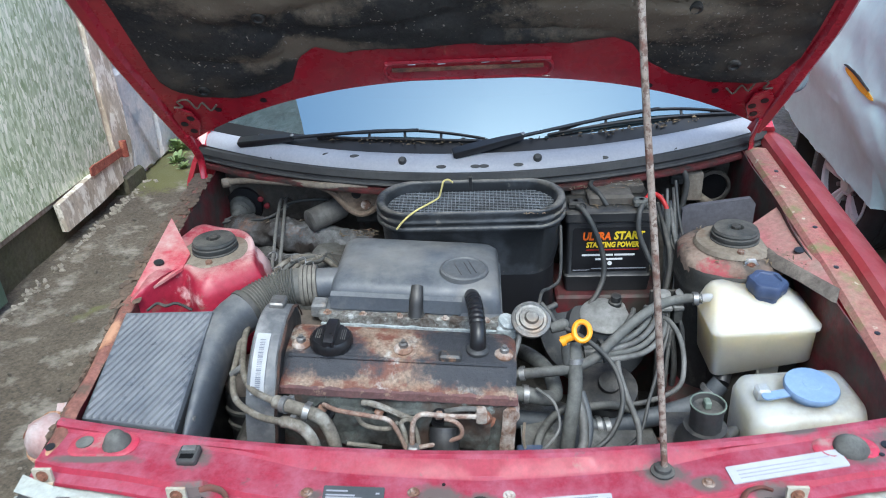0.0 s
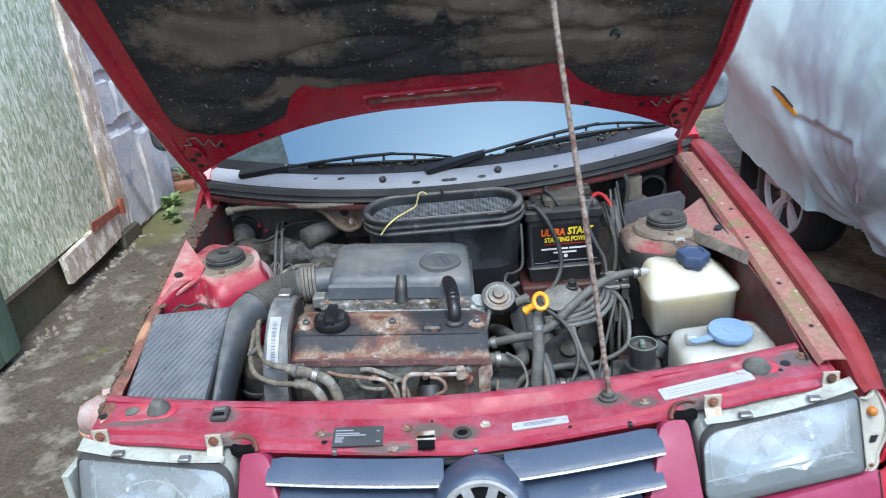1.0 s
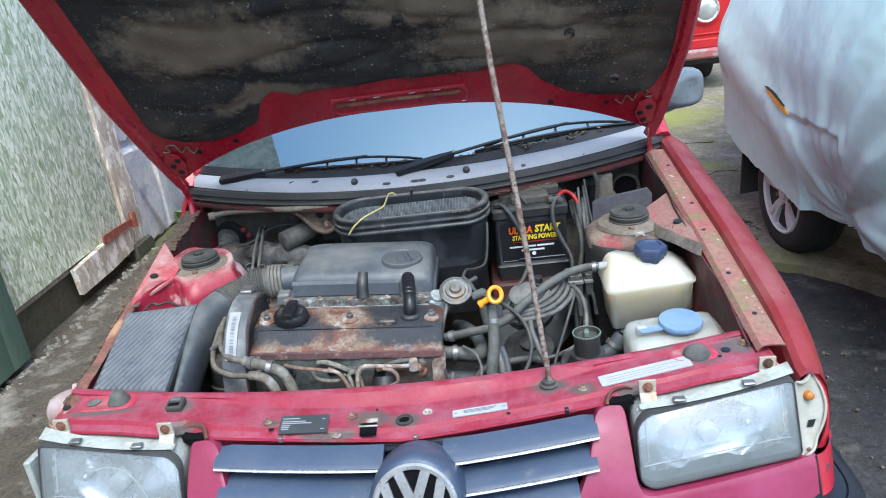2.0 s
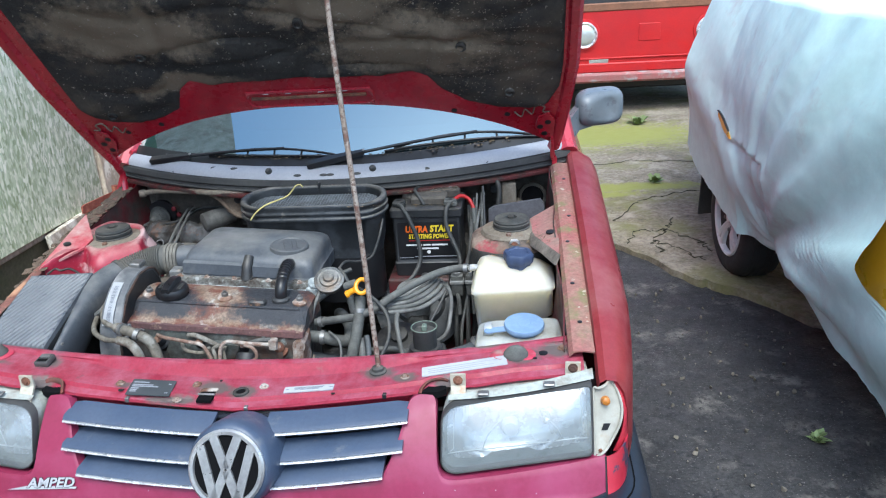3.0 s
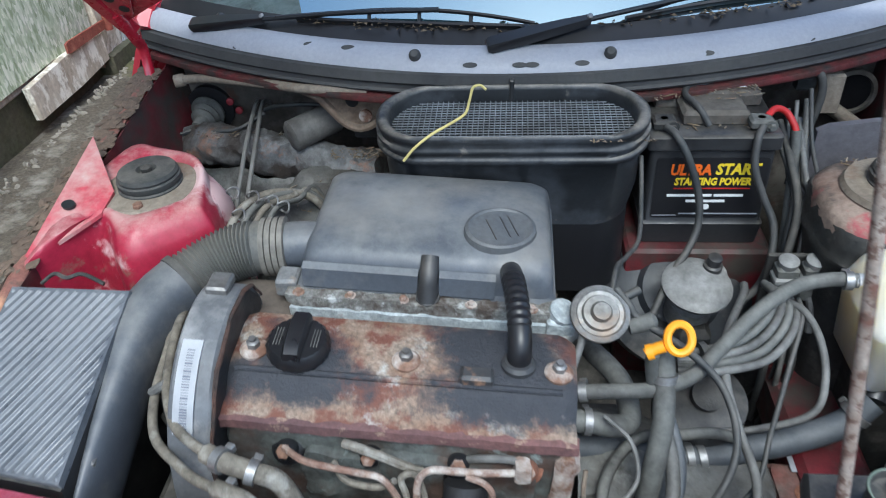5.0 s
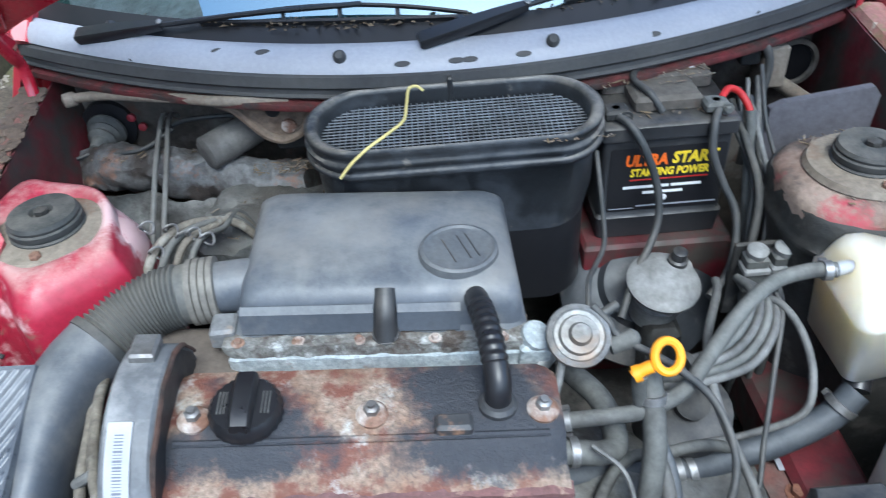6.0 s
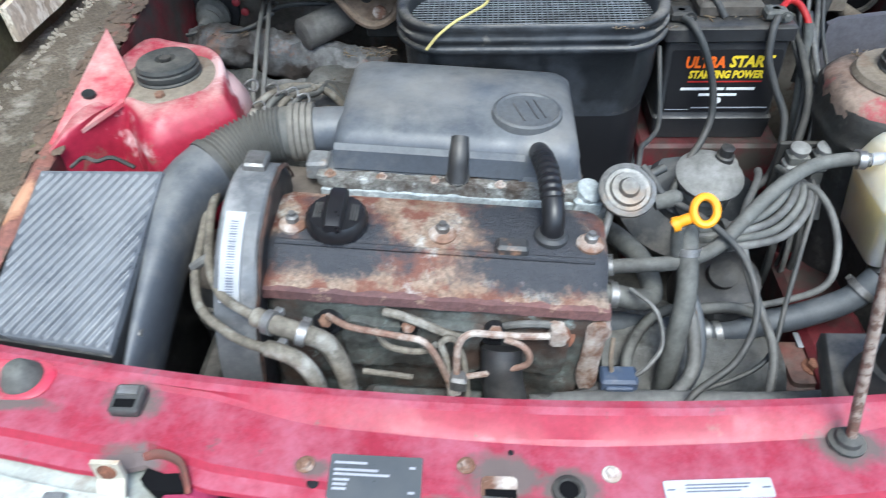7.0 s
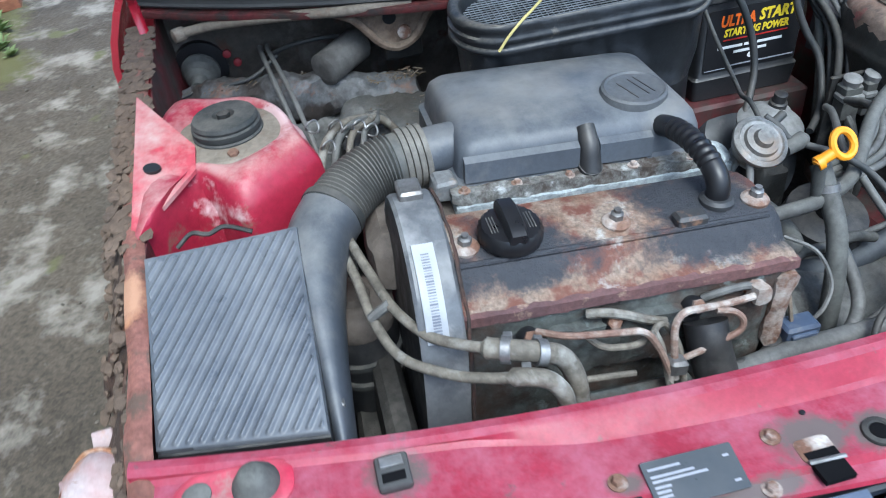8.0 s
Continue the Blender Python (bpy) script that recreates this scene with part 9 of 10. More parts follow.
    part("bulkhead_hole", lathe(B(), [(0.034, 0.004), (0.034, 0.008), (0.01, 0.009)], axis((0.612, 1.030, 0.806), (0.0, -1, 0.05)), 24), M_MATTE, car)
    # angled dusty panel behind the right strut
    b = B()
    loft(b, [[Vector(p) for p in ((0.478, 0.812, 0.68), (0.640, 0.800, 0.68), (0.643, 0.800, 0.852), (0.632, 0.801, 0.866), (0.500, 0.809, 0.846), (0.482, 0.811, 0.836))],
             [Vector(p) + Vector((0, 0.014, 0)) for p in ((0.478, 0.812, 0.68), (0.640, 0.800, 0.68), (0.643, 0.800, 0.852), (0.632, 0.801, 0.866), (0.500, 0.809, 0.846), (0.482, 0.811, 0.836))]])
    part("heat_shield", b, mat("dusty_purple_grey", (0.15, 0.145, 0.165), (0.10, 0.095, 0.105), big=8, rough=0.6, grain=90, bump=0.15, fine=0.3), car, "dusty grey splash shield")


connectors()


M_MOTOR = mat("dust_grey_motor_can", (0.17, 0.162, 0.15), (0.105, 0.10, 0.092), big=10, rough=0.6, grain=90, bump=0.3, fine=0.35, spots=(0.06, 0.055, 0.05), spot_scale=12, spot_cut=0.58)
M_PIPEGREY = mat("grey_metal_pipe", (0.24, 0.235, 0.22), (0.16, 0.15, 0.135), big=30, rough=0.5, grain=120, bump=0.1, fine=0.3)


def left_bulkhead():
    # beige cross bar, triangular bracket, motor, bellows, pipes
    b = B()
    tube(b, [(-0.655, 0.985, 0.868), (-0.59, 0.962, 0.880), (-0.519, 0.930, 0.888), (-0.44, 0.900, 0.893), (-0.369, 0.872, 0.896), (-0.26, 0.858, 0.897)], 0.0085, 12, 6)
    part("cross_bar", b, M_BEIGE, car, "dusty beige cross bar")
    part("bar_end", lathe(B(), [(0.012, -0.008), (0.013, 0.0), (0.012, 0.012), (0.006, 0.014)], axis((-0.652, 0.982, 0.868), (-0.8, -0.4, 0)), 14), M_BEIGE, car)
    b = B()
    tri_o = [(-0.395, 0.893), (-0.36, 0.876), (-0.340, 0.853), (-0.316, 0.824), (-0.287, 0.812), (-0.255, 0.826), (-0.234, 0.857), (-0.205, 0.890)]
    m = Matrix(((1, 0, 0, 0), (0, 0, -1, 0.898), (0, 1, 0, 0), (0, 0, 0, 1)))
    slab(b, tri_o, 0, 0.012, m, 0.003)
    wb = part("wiper_bracket", b, M_BRACKET, car, "rusty tan triangular wiper bracket")
    b = B()
    tube(b, [m @ Vector((x, y, 0.012)) for x, y in tri_o], 0.008, 8, 3)
    part("pressed_edge", b, M_BRACKET, wb)
    part("hole", lathe(B(), [(0.012, 0.011), (0.012, 0.0128), (0.005, 0.013)], m @ Matrix.Translation((-0.297, 0.866, 0)), 16), M_FLATBLACK, wb)
    part("bracket_bolt", lathe(B(), [(0.012, 0.010), (0.012, 0.018), (0.006, 0.020)], m @ Matrix.Translation((-0.275, 0.838, 0)), 14), M_RUSTPALE, wb)
    t = thing("wiper_motor", (-0.36, 0.93, 0.74), "cylindrical grey wiper motor under its bracket", "motor")
    part("motor_can", lathe(B(), [(0.012, -0.052), (0.024, -0.051), (0.030, -0.046), (0.030, 0.046), (0.026, 0.052), (0.017, 0.054)], axis((-0.388, 0.926, 0.796), (0.72, 0.60, 0.12)), 28), M_MOTOR, t)
    part("motor_neck", tube(B(), [(-0.345, 0.962, 0.802), (-0.315, 0.975, 0.805), (-0.285, 0.97, 0.80)], 0.020, 16, 4), M_GRIME, t)
    part("motor_bracket", box(B(), -0.31, -0.24, 0.92, 1.04, 0.77, 0.83, 0.006), M_GRIME, t)
    t = thing("rubber_grommet", (-0.655, 1.05, 0.76), "black rubber bellows in a round bulkhead hole", "grommet")
    part("bellows", lathe(B(), [(0.036, 0), (0.036, 0.006), (0.026, 0.010), (0.030, 0.016), (0.022, 0.022), (0.026, 0.030), (0.017, 0.036), (0.013, 0.060)], axis((-0.648, 1.058, 0.765), (-0.1, -1, -0.15)), 26), M_HOSEGREY, t)
    part("hole_edge", lathe(B(), [(0.050, -0.02), (0.050, 0.004), (0.040, 0.005)], axis((-0.646, 1.068, 0.767), (0, -1, 0)), 26), M_FLATBLACK, t)
    part("control_cable", tube(B(), [(-0.655, 1.00, 0.755), (-0.68, 0.985, 0.752), (-0.71, 0.98, 0.75)], 0.004, 6, 4), M_CABLE, t)
    for x, z in ((-0.592, 0.792), (-0.577, 0.772)):
        part("red_plug", lathe(B(), [(0.0078, 0), (0.0078, 0.006), (0.004, 0.008)], axis((x, 1.050, z), (0, -1, 0)), 14), M_PLUGRED, car, "small red plug")
    # rounded shelf along the bulkhead and the grimy castings under it
    b = B()
    tube(b, [(-0.68, 1.00, 0.715), (-0.60, 0.975, 0.728), (-0.50, 0.94, 0.735), (-0.40, 0.915, 0.725), (-0.26, 0.905, 0.715)], 0.040, 28, 22)
    part("bulkhead_shelf", bumpy(bumpy(bumpy(b, 0.016, 13), 0.008, 36), 0.004, 90), mat("grey_dusty_metal", (0.19, 0.195, 0.20), (0.085, 0.075, 0.066), big=13, rough=0.6, grain=80, bump=0.6, fine=0.5, spots=(0.045, 0.037, 0.032), spot_scale=12, spot_cut=0.56, spot_soft=0.05, spots2=(0.17, 0.09, 0.06), spots2_scale=16, spots2_cut=0.60), car, "lumpy grey bulkhead shelf")
    part("lower_bulkhead", bumpy(bumpy(sheet(B(), lambda u, v: Vector((lerp(-0.70, -0.16, u), 0.905 - 0.10 * v + 0.05 * abs(u - 0.4), lerp(0.70, 0.50, v))), 50, 24, 0.006), 0.022, 13), 0.007, 36), M_GEARBOX, car, "grimy lower bulkhead castings")
    b = B()
    lump(b, -0.42, -0.20, 0.70, 0.86, 0.60, 0.735, 0.018, 14, 0.014)
    part("heat_cover", bumpy(b, 0.006, 34), M_GEARBOX, car, "grimy heat cover")
    for x0, dx in ((-0.530, 0.0), (-0.516, 0.004)):
        hose("clutch_pipe", [(x0 + 0.004, 1.060, 0.782), (x0, 1.04, 0.795), (x0 + 0.004, 1.00, 0.796), (x0 + 0.018 + dx, 0.90, 0.785), (x0 + 0.034 + dx, 0.80, 0.768), (x0 + 0.046 + dx, 0.72, 0.745), (x0 + 0.06, 0.66, 0.68), (x0 + 0.07, 0.62, 0.56)], 0.0042, M_PIPEGREY, "thin grey pipe from the bulkhead", "pipe")
    hose("wiring_cable", [(-0.530, 1.02, 0.775), (-0.49, 1.00, 0.800), (-0.45, 0.985, 0.812), (-0.40, 0.985, 0.812), (-0.35, 0.99, 0.80)], 0.0045, M_CABLE, "black cable along the bulkhead", "cable")
    hose("wiring_cable", [(-0.67, 0.99, 0.745), (-0.61, 0.965, 0.765), (-0.55, 0.96, 0.775), (-0.50, 0.985, 0.795)], 0.004, M_CABLE, "black cable by the bellows", "cable")
    # tangle of small pale hoses by the duct
    r = random.Random(2)
    for k in range(4):
        hose("coolant_pipe", [(-0.472 + 0.020 * k, 0.60, 0.72), (-0.462 + 0.022 * k, 0.625, 0.765 + 0.004 * k), (-0.442 + 0.019 * k, 0.660, 0.790), (-0.405 + 0.014 * k, 0.70, 0.790 - 0.004 * k), (-0.35, 0.725 + 0.01 * k, 0.765), (-0.31, 0.73, 0.70)], 0.0068 - 0.0007 * k, M_HOSEGREY if k % 2 else M_FUEL, "pale dusty pipe with a spring clip", "pipe")
    for k in range(6):
        c = Vector((-0.462 + 0.017 * k, 0.655 + r.uniform(-0.02, 0.02), 0.796 + r.uniform(-0.010, 0.012)))
        ring = [c + Vector((0.010 * math.cos(a), 0.004 * math.sin(2 * a), 0.010 * math.sin(a))) for a in (2 * math.pi * j / 10 for j in range(10))]
        solo("spring_clip", tube(B(), ring, 0.0018, 6, 2, closed=True), M_STEEL, "thin steel spring clip on a pale pipe", "clip", "spring clips")
    # yellow wire bent over the intake rim
    hose("yellow_wire", [(-0.052, 0.780, 0.932), (-0.062, 0.786, 0.937), (-0.073, 0.781, 0.935), (-0.077, 0.750, 0.928), (-0.082, 0.712, 0.924), (-0.104, 0.684, 0.921), (-0.130, 0.662, 0.915), (-0.155, 0.652, 0.898), (-0.172, 0.650, 0.878)], 0.0022, M_YELLOW, "bent yellow sleeved wire over the intake rim", "wire")


left_bulkhead()


def grit():
    """Dry crumbs, twigs and flakes that have settled on level places."""
    r = random.Random(77)
    spots = ((0.305, 0.850, 0.893, 0.085, 0.035, 60), (0.30, 0.775, 0.868, 0.08, 0.012, 22), (0.645, 0.60, 0.846, 0.030, 0.10, 60), (0.55, 0.575, 0.828, 0.06, 0.02, 26),
             (0.555, 0.735, 0.826, 0.06, 0.02, 24), (-0.30, 0.885, 0.760, 0.05, 0.02, 50), (-0.50, 0.94, 0.772, 0.14, 0.012, 40), (0.15, 0.655, 0.907, 0.05, 0.004, 14), (-0.32, 0.78, 0.738, 0.09, 0.06, 60))
    for brown in (0, 1):
        bm = B()
        for x, y, z, dx, dy, n in spots:
            for i in range(n):
                s = r.uniform(0.0006, 0.0020)
                long = r.choice((1, 1.2, 1.6, 2.4, 6))
                m = pose(x + r.uniform(-dx, dx), y + r.uniform(-dy, dy), z + s * 0.3, r.uniform(-15, 15), r.uniform(-15, 15), r.uniform(0, 180)) @ Matrix.Diagonal((s * long, s, s * 0.6, 1))
                bmesh.ops.create_icosphere(bm, subdivisions=1, radius=1, matrix=m)
        tagged(part("debris", bm, M_LEAF if brown else M_BEIGE), "dry brown crumbs and twigs settled in the engine bay" if brown else "pale grit settled in the engine bay", "debris", kind="stuff")


grit()


def fuel_lines():
    hose("fuel_hose", [(-0.446, 0.408, 0.790), (-0.440, 0.370, 0.796), (-0.430, 0.322, 0.797), (-0.415, 0.264, 0.792), (-0.388, 0.214, 0.788), (-0.352, 0.183, 0.791), (-0.315, 0.163, 0.792), (-0.282, 0.158, 0.782), (-0.255, 0.160, 0.762), (-0.240, 0.155, 0.72), (-0.238, 0.155, 0.66), (-0.235, 0.17, 0.54)],
         lambda u: 0.0060 if u < 0.50 else 0.0115, M_FUEL, "grey-brown fuel hose with metal clamps", clamps=(((-0.315, 0.163, 0.792), (1, -0.4, 0)), ((-0.280, 0.1575, 0.781), (1, -0.1, -0.3))))
    hose("fuel_hose", [(-0.456, 0.392, 0.784), (-0.447, 0.340, 0.780), (-0.438, 0.270, 0.772), (-0.418, 0.214, 0.763), (-0.375, 0.176, 0.762), (-0.338, 0.149, 0.772), (-0.303, 0.134, 0.778), (-0.278, 0.128, 0.768), (-0.264, 0.125, 0.735), (-0.262, 0.130, 0.66), (-0.26, 0.15, 0.54)],
         lambda u: 0.0060 if u < 0.56 else 0.0098, M_FUEL, "grey fuel hose curving over the belt cover", clamps=(((-0.303, 0.134, 0.778), (1, -0.3, 0)),))
    part("pipe_spacer", tube(B(), [(-0.438, 0.270, 0.752), (-0.415, 0.268, 0.772)], 0.006, 8, 1), M_CABLEGREY, engine, "small pipe spacer")
    for nm, pts, r, material in (
            ("injector_pipe", [(-0.262, 0.215, 0.740), (-0.235, 0.196, 0.745), (-0.205, 0.191, 0.744), (-0.172, 0.189, 0.741), (-0.147, 0.188, 0.737), (-0.132, 0.184, 0.722), (-0.116, 0.178, 0.690), (-0.107, 0.174, 0.660), (-0.10, 0.17, 0.58)], 0.0042, M_RUSTPIPE),
            ("injector_pipe", [(-0.205, 0.215, 0.722), (-0.188, 0.196, 0.716), (-0.158, 0.192, 0.713), (-0.140, 0.193, 0.716), (-0.130, 0.192, 0.728)], 0.0042, M_FUEL),
            ("injector_pipe", [(-0.195, 0.232, 0.735), (-0.175, 0.222, 0.741), (-0.152, 0.219, 0.735), (-0.124, 0.218, 0.722), (-0.101, 0.218, 0.714)], 0.0058, M_FUEL),
            ("injector_pipe", [(-0.100, 0.176, 0.660), (-0.104, 0.184, 0.700), (-0.103, 0.194, 0.730), (-0.090, 0.200, 0.742), (-0.065, 0.202, 0.741), (-0.030, 0.206, 0.737), (0.012, 0.212, 0.735)], 0.0045, M_RUSTPIPE),
            ("injector_pipe", [(-0.050, 0.200, 0.736), (-0.030, 0.195, 0.733), (-0.020, 0.190, 0.724), (-0.021, 0.187, 0.710), (-0.040, 0.186, 0.700), (-0.070, 0.184, 0.690), (-0.098, 0.182, 0.684)], 0.0040, M_RUSTPIPE),
            ("injector_pipe", [(-0.050, 0.232, 0.725), (-0.025, 0.228, 0.735), (0.000, 0.225, 0.740), (0.016, 0.218, 0.741)], 0.0050, M_CABLEGREY),
            ("injector_pipe", [(-0.215, 0.176, 0.690), (-0.185, 0.174, 0.690), (-0.155, 0.173, 0.688)], 0.0038, M_FUEL),
            ("injector_pipe", [(-0.108, 0.172, 0.655), (-0.116, 0.190, 0.700), (-0.124, 0.200, 0.722), (-0.108, 0.206, 0.722), (-0.094, 0.190, 0.695), (-0.086, 0.172, 0.64)], 0.0042, M_FUEL)):
        part(nm, tube(B(), pts, r, 8, 7), material, engine, "thin metal injector pipe")
    # left three are flat black, painted as the shade in their recesses
    for x in (-0.265, -0.165, -0.06, 0.02):
        b = B()
        lathe(b, [(0.020, -0.02), (0.020, 0.0), (0.014, 0.004), (0.012, 0.016), (0.008, 0.02)], axis((x, 0.236, 0.712), (0, -0.75, 0.65)), 18)
        inj = part("injector", b, M_FLATBLACK if x < 0 else M_RUST, engine, "dark injector in its recess")
        part("injector_nut", lathe(B(), [(0.009, 0.012), (0.009, 0.024), (0.006, 0.026)], axis((x, 0.236, 0.712), (0, -0.75, 0.65)), 6), M_RUSTPALE, inj)
    part("pipe_clamp", bumpy(box(B(), -0.112, -0.090, 0.168, 0.19, 0.668, 0.692, 0.004), 0.002, 40), M_STEEL, engine)
    part("union_block", lump(B(), 0.004, 0.022, 0.204, 0.226, 0.724, 0.748, 0.003, 50, 0.004), M_RUSTPIPE, engine)
    part("head_end", lump(B(), 0.052, 0.078, 0.228, 0.30, 0.62, 0.738, 0.004, 30), M_RUSTPALE, engine, "pale corroded head end")
    for x, w in ((-0.20, 0.045), (-0.115, 0.04), (-0.01, 0.04)):
        part("head_boss", lump(B(), x - w, x + w, 0.222, 0.242, 0.65, 0.722, 0.006, 30), M_HEAD, engine)
    b = tube(B(), [(-0.050, 0.215, 0.705), (-0.048, 0.195, 0.675), (-0.034, 0.180, 0.62), (-0.02, 0.18, 0.50)], 0.026, 16, 5)
    part("pump_elbow", b, M_BLACK, engine, "black rubber elbow")
    part("pump_body", bumpy(box(B(), -0.22, -0.06, 0.11, 0.205, 0.44, 0.645, 0.012), 0.008, 18), M_HEAD, engine, "dirty fuel pump body")
    for x, y in ((-0.19, 0.15), (-0.14, 0.165), (-0.09, 0.15)):
        part("pump_bolt", hexbolt(B(), (x, y, 0.646), (0, -0.2, 1), 0.008, 0.008), M_STEEL, engine)
    # plug and loom at the right end of the head
    t = thing("sensor_plug", (0.095, 0.235, 0.56), "blue-grey sensor plug on a dusty loom", "plug")
    part("plug_body", box(B(), 0.07, 0.118, 0.222, 0.252, 0.585, 0.628, 0.004), M_GRILLE, t)
    part("plug_rib", box(B(), 0.076, 0.112, 0.218, 0.224, 0.596, 0.62, 0.002), M_GRILLE, t)
    part("plug_lead", tube(B(), [(0.07, 0.236, 0.60), (0.03, 0.215, 0.60), (0.0, 0.21, 0.605), (-0.02, 0.21, 0.60)], 0.009, 10, 5), M_BLACK, t)
    part("plug_lead", tube(B(), [(0.112, 0.236, 0.622), (0.13, 0.24, 0.64), (0.148, 0.26, 0.66), (0.14, 0.29, 0.69), (0.11, 0.32, 0.70)], 0.003, 6, 6), M_CABLEGREY, t)
    part("plug_lead", tube(B(), [(0.085, 0.24, 0.628), (0.082, 0.245, 0.65), (0.085, 0.26, 0.67)], 0.003, 6, 4), M_BEIGE, t)
    part("plug_foot", box(B(), 0.08, 0.11, 0.23, 0.30, 0.55, 0.586, 0.004), M_GRIME, t)
    # fuel filter can between filter box and engine
    t = thing("fuel_filter", (-0.452, 0.345, 0.42), "round dusty fuel filter can beside the filter box", "fuel filter")
    part("can", lathe(B(), [(0.045, 0.50), (0.05, 0.52), (0.05, 0.66), (0.046, 0.672), (0.040, 0.700), (0.030, 0.712), (0.012, 0.716)], Matrix.Translation((-0.457, 0.380, 0)), 28), M_BLACK, t)
    part("head", bumpy(lathe(B(), [(0.049, 0.672), (0.051, 0.684), (0.049, 0.702), (0.042, 0.709), (0.022, 0.711), (0.019, 0.719), (0.008, 0.721)], Matrix.Translation((-0.456, 0.382, 0.004)), 28), 0.001, 40), M_MANI, t, "rusty can head")
    for z in (0.60, 0.635):
        part("ring", lathe(B(), [(0.050, z - 0.006), (0.055, z - 0.004), (0.055, z + 0.004), (0.050, z + 0.006)], Matrix.Translation((-0.457, 0.380, 0)), 28), M_RUBBER, t)
    part("bracket", bumpy(box(B(), -0.49, -0.41, 0.25, 0.36, 0.50, 0.545, 0.008), 0.006, 25), M_GRIME, t, "grimy bracket")
    part("pillar", box(B(), -0.475, -0.43, 0.30, 0.38, 0.37, 0.52, 0.008), M_GRIME, t)
    part("left_pulley_housing", bumpy(box(B(), -0.44, -0.40, 0.18, 0.42, 0.40, 0.62, 0.01), 0.006, 20), M_GRIME, engine, "dark pulley housing")


M_RUSTPIPE = mat("rusty_pipe", (0.28, 0.20, 0.155), (0.20, 0.11, 0.08), big=30, rough=0.7, grain=160, bump=0.3, fine=0.4, spots=(0.42, 0.38, 0.34), spot_scale=25, spot_cut=0.55)
fuel_lines()
# the engine sags on its mounts towards the gearbox
sag = Matrix.Translation((-0.132, 0.313, 0.80))
engine.matrix_basis = sag @ Matrix.Rotation(radians(4.5), 4, "Y") @ sag.inverted() @ engine.matrix_basis

# ---- other vehicles in the yard ----
def covered_car():
    t = thing("covered_car", (2.3, 2.3, 0), "yellow car under a silver-grey fabric cover", "car")
    hem = ((0.2, 0.17), (0.8, 0.20), (1.14, 0.235), (1.40, 0.31), (1.46, 0.315), (1.62, 0.33), (1.9, 0.335), (2.21, 0.355), (2.45, 0.375), (2.62, 0.41), (2.80, 0.47), (2.95, 0.56), (3.3, 0.56), (4.5, 0.4))
    side = ((0.2, 1.60), (0.78, 1.545), (1.2, 1.475), (1.48, 1.445), (1.99, 1.482), (2.31, 1.515), (2.60, 1.500), (2.86, 1.480), (3.0, 1.52), (3.4, 1.70), (4.5, 2.25))
    front = ((0.0, 0.25), (0.52, 0.28), (0.60, 0.72), (0.64, 0.79), (0.9, 0.775), (1.05, 0.72), (1.3, 0.6))
    tuck = ((1.99, 0.735), (1.72, 0.742), (1.50, 0.742), (1.44, 0.68), (1.52, 0.52), (1.62, 0.39))
    under = ((0.2, 0.0), (0.8, 0.03), (1.14, 0.07), (1.46, 0.10), (1.62, 0.13), (1.85, 0.08), (1.98, 0.03), (2.21, 0.0), (3.0, 0.0))
    gather = (1.62, 0.39)

    def cover_x(y, z):
        """Outer face of the hanging side: folds fan out from the gathered hem by the wheel."""
        x = pieces(y, side)
        x += 0.13 * max(0, (z - 0.92) / 0.45) ** 1.6 + pieces(y, under) * (max(0, 0.72 - z) / 0.34) ** 1.3
        dy, dz = y - gather[0], z - gather[1]
        r, a = math.hypot(dy, dz), math.atan2(dz, -dy)
        soft = min(1, r / 0.45)
        n = noise.noise(Vector((y * 1.1, z * 1.1, 3)))
        w = math.sin(a * 7.5 + 1.4 * n + 0.6)
        soft *= 0.12 + 0.88 * min(max((1.80 - y) / 0.4, 0), 1)
        d = 0.042 * soft * (abs(w) ** 0.8 * (1 if w > 0 else -1)) * (0.55 + 0.45 * math.sin(a * 3.1 + 1))
        d += 0.010 * soft * math.sin(a * 21 + 4 * noise.noise(Vector((y * 1.7, z * 1.7, 9))))
        # a broad slack roll sags from the mirror to the gather
        q = (z - 0.64) * 0.94 - (y - 2.1) * 0.34
        d += 0.034 * math.exp(-(q / 0.12) ** 2) * min(max((y - 1.6) / 0.3, 0), 1)
        # bunched pleats at the gather
        d += 0.008 * math.exp(-((r - 0.05) / 0.16) ** 2) * math.sin(a * 14 + 20 * r)
        # a tuck hangs over the slack cloth below the tear
        best, way = 9.0, 1
        for p, q in zip(tuck, tuck[1:]):
            ey, ez = q[0] - p[0], q[1] - p[1]
            k = min(max(((y - p[0]) * ey + (z - p[1]) * ez) / (ey * ey + ez * ez), 0), 1)
            ny, nz = y - p[0] - k * ey, z - p[1] - k * ez
            l = math.hypot(ny, nz)
            if l < best:
                best, way = l, 1 if ey * nz - ez * ny > 0 else -1
        d += (-0.014 if way > 0 else 0.007) * math.exp(-(best / 0.045) ** 2) * min(1, 0.2 + max(0, 2.05 - y) * 4)
        d += 0.016 * noise.noise(Vector((y * 2.1, z * 1.5, 7))) + 0.004 * noise.noise(Vector((y * 7, z * 6, 6)))
        d += 0.0016 * noise.noise(Vector((y * 22, z * 22, 2)))
        if 1.9 < y < 2.6 and z < 0.66:  # lies over the tyre
            x = min(x, 1.507)
        return x - d

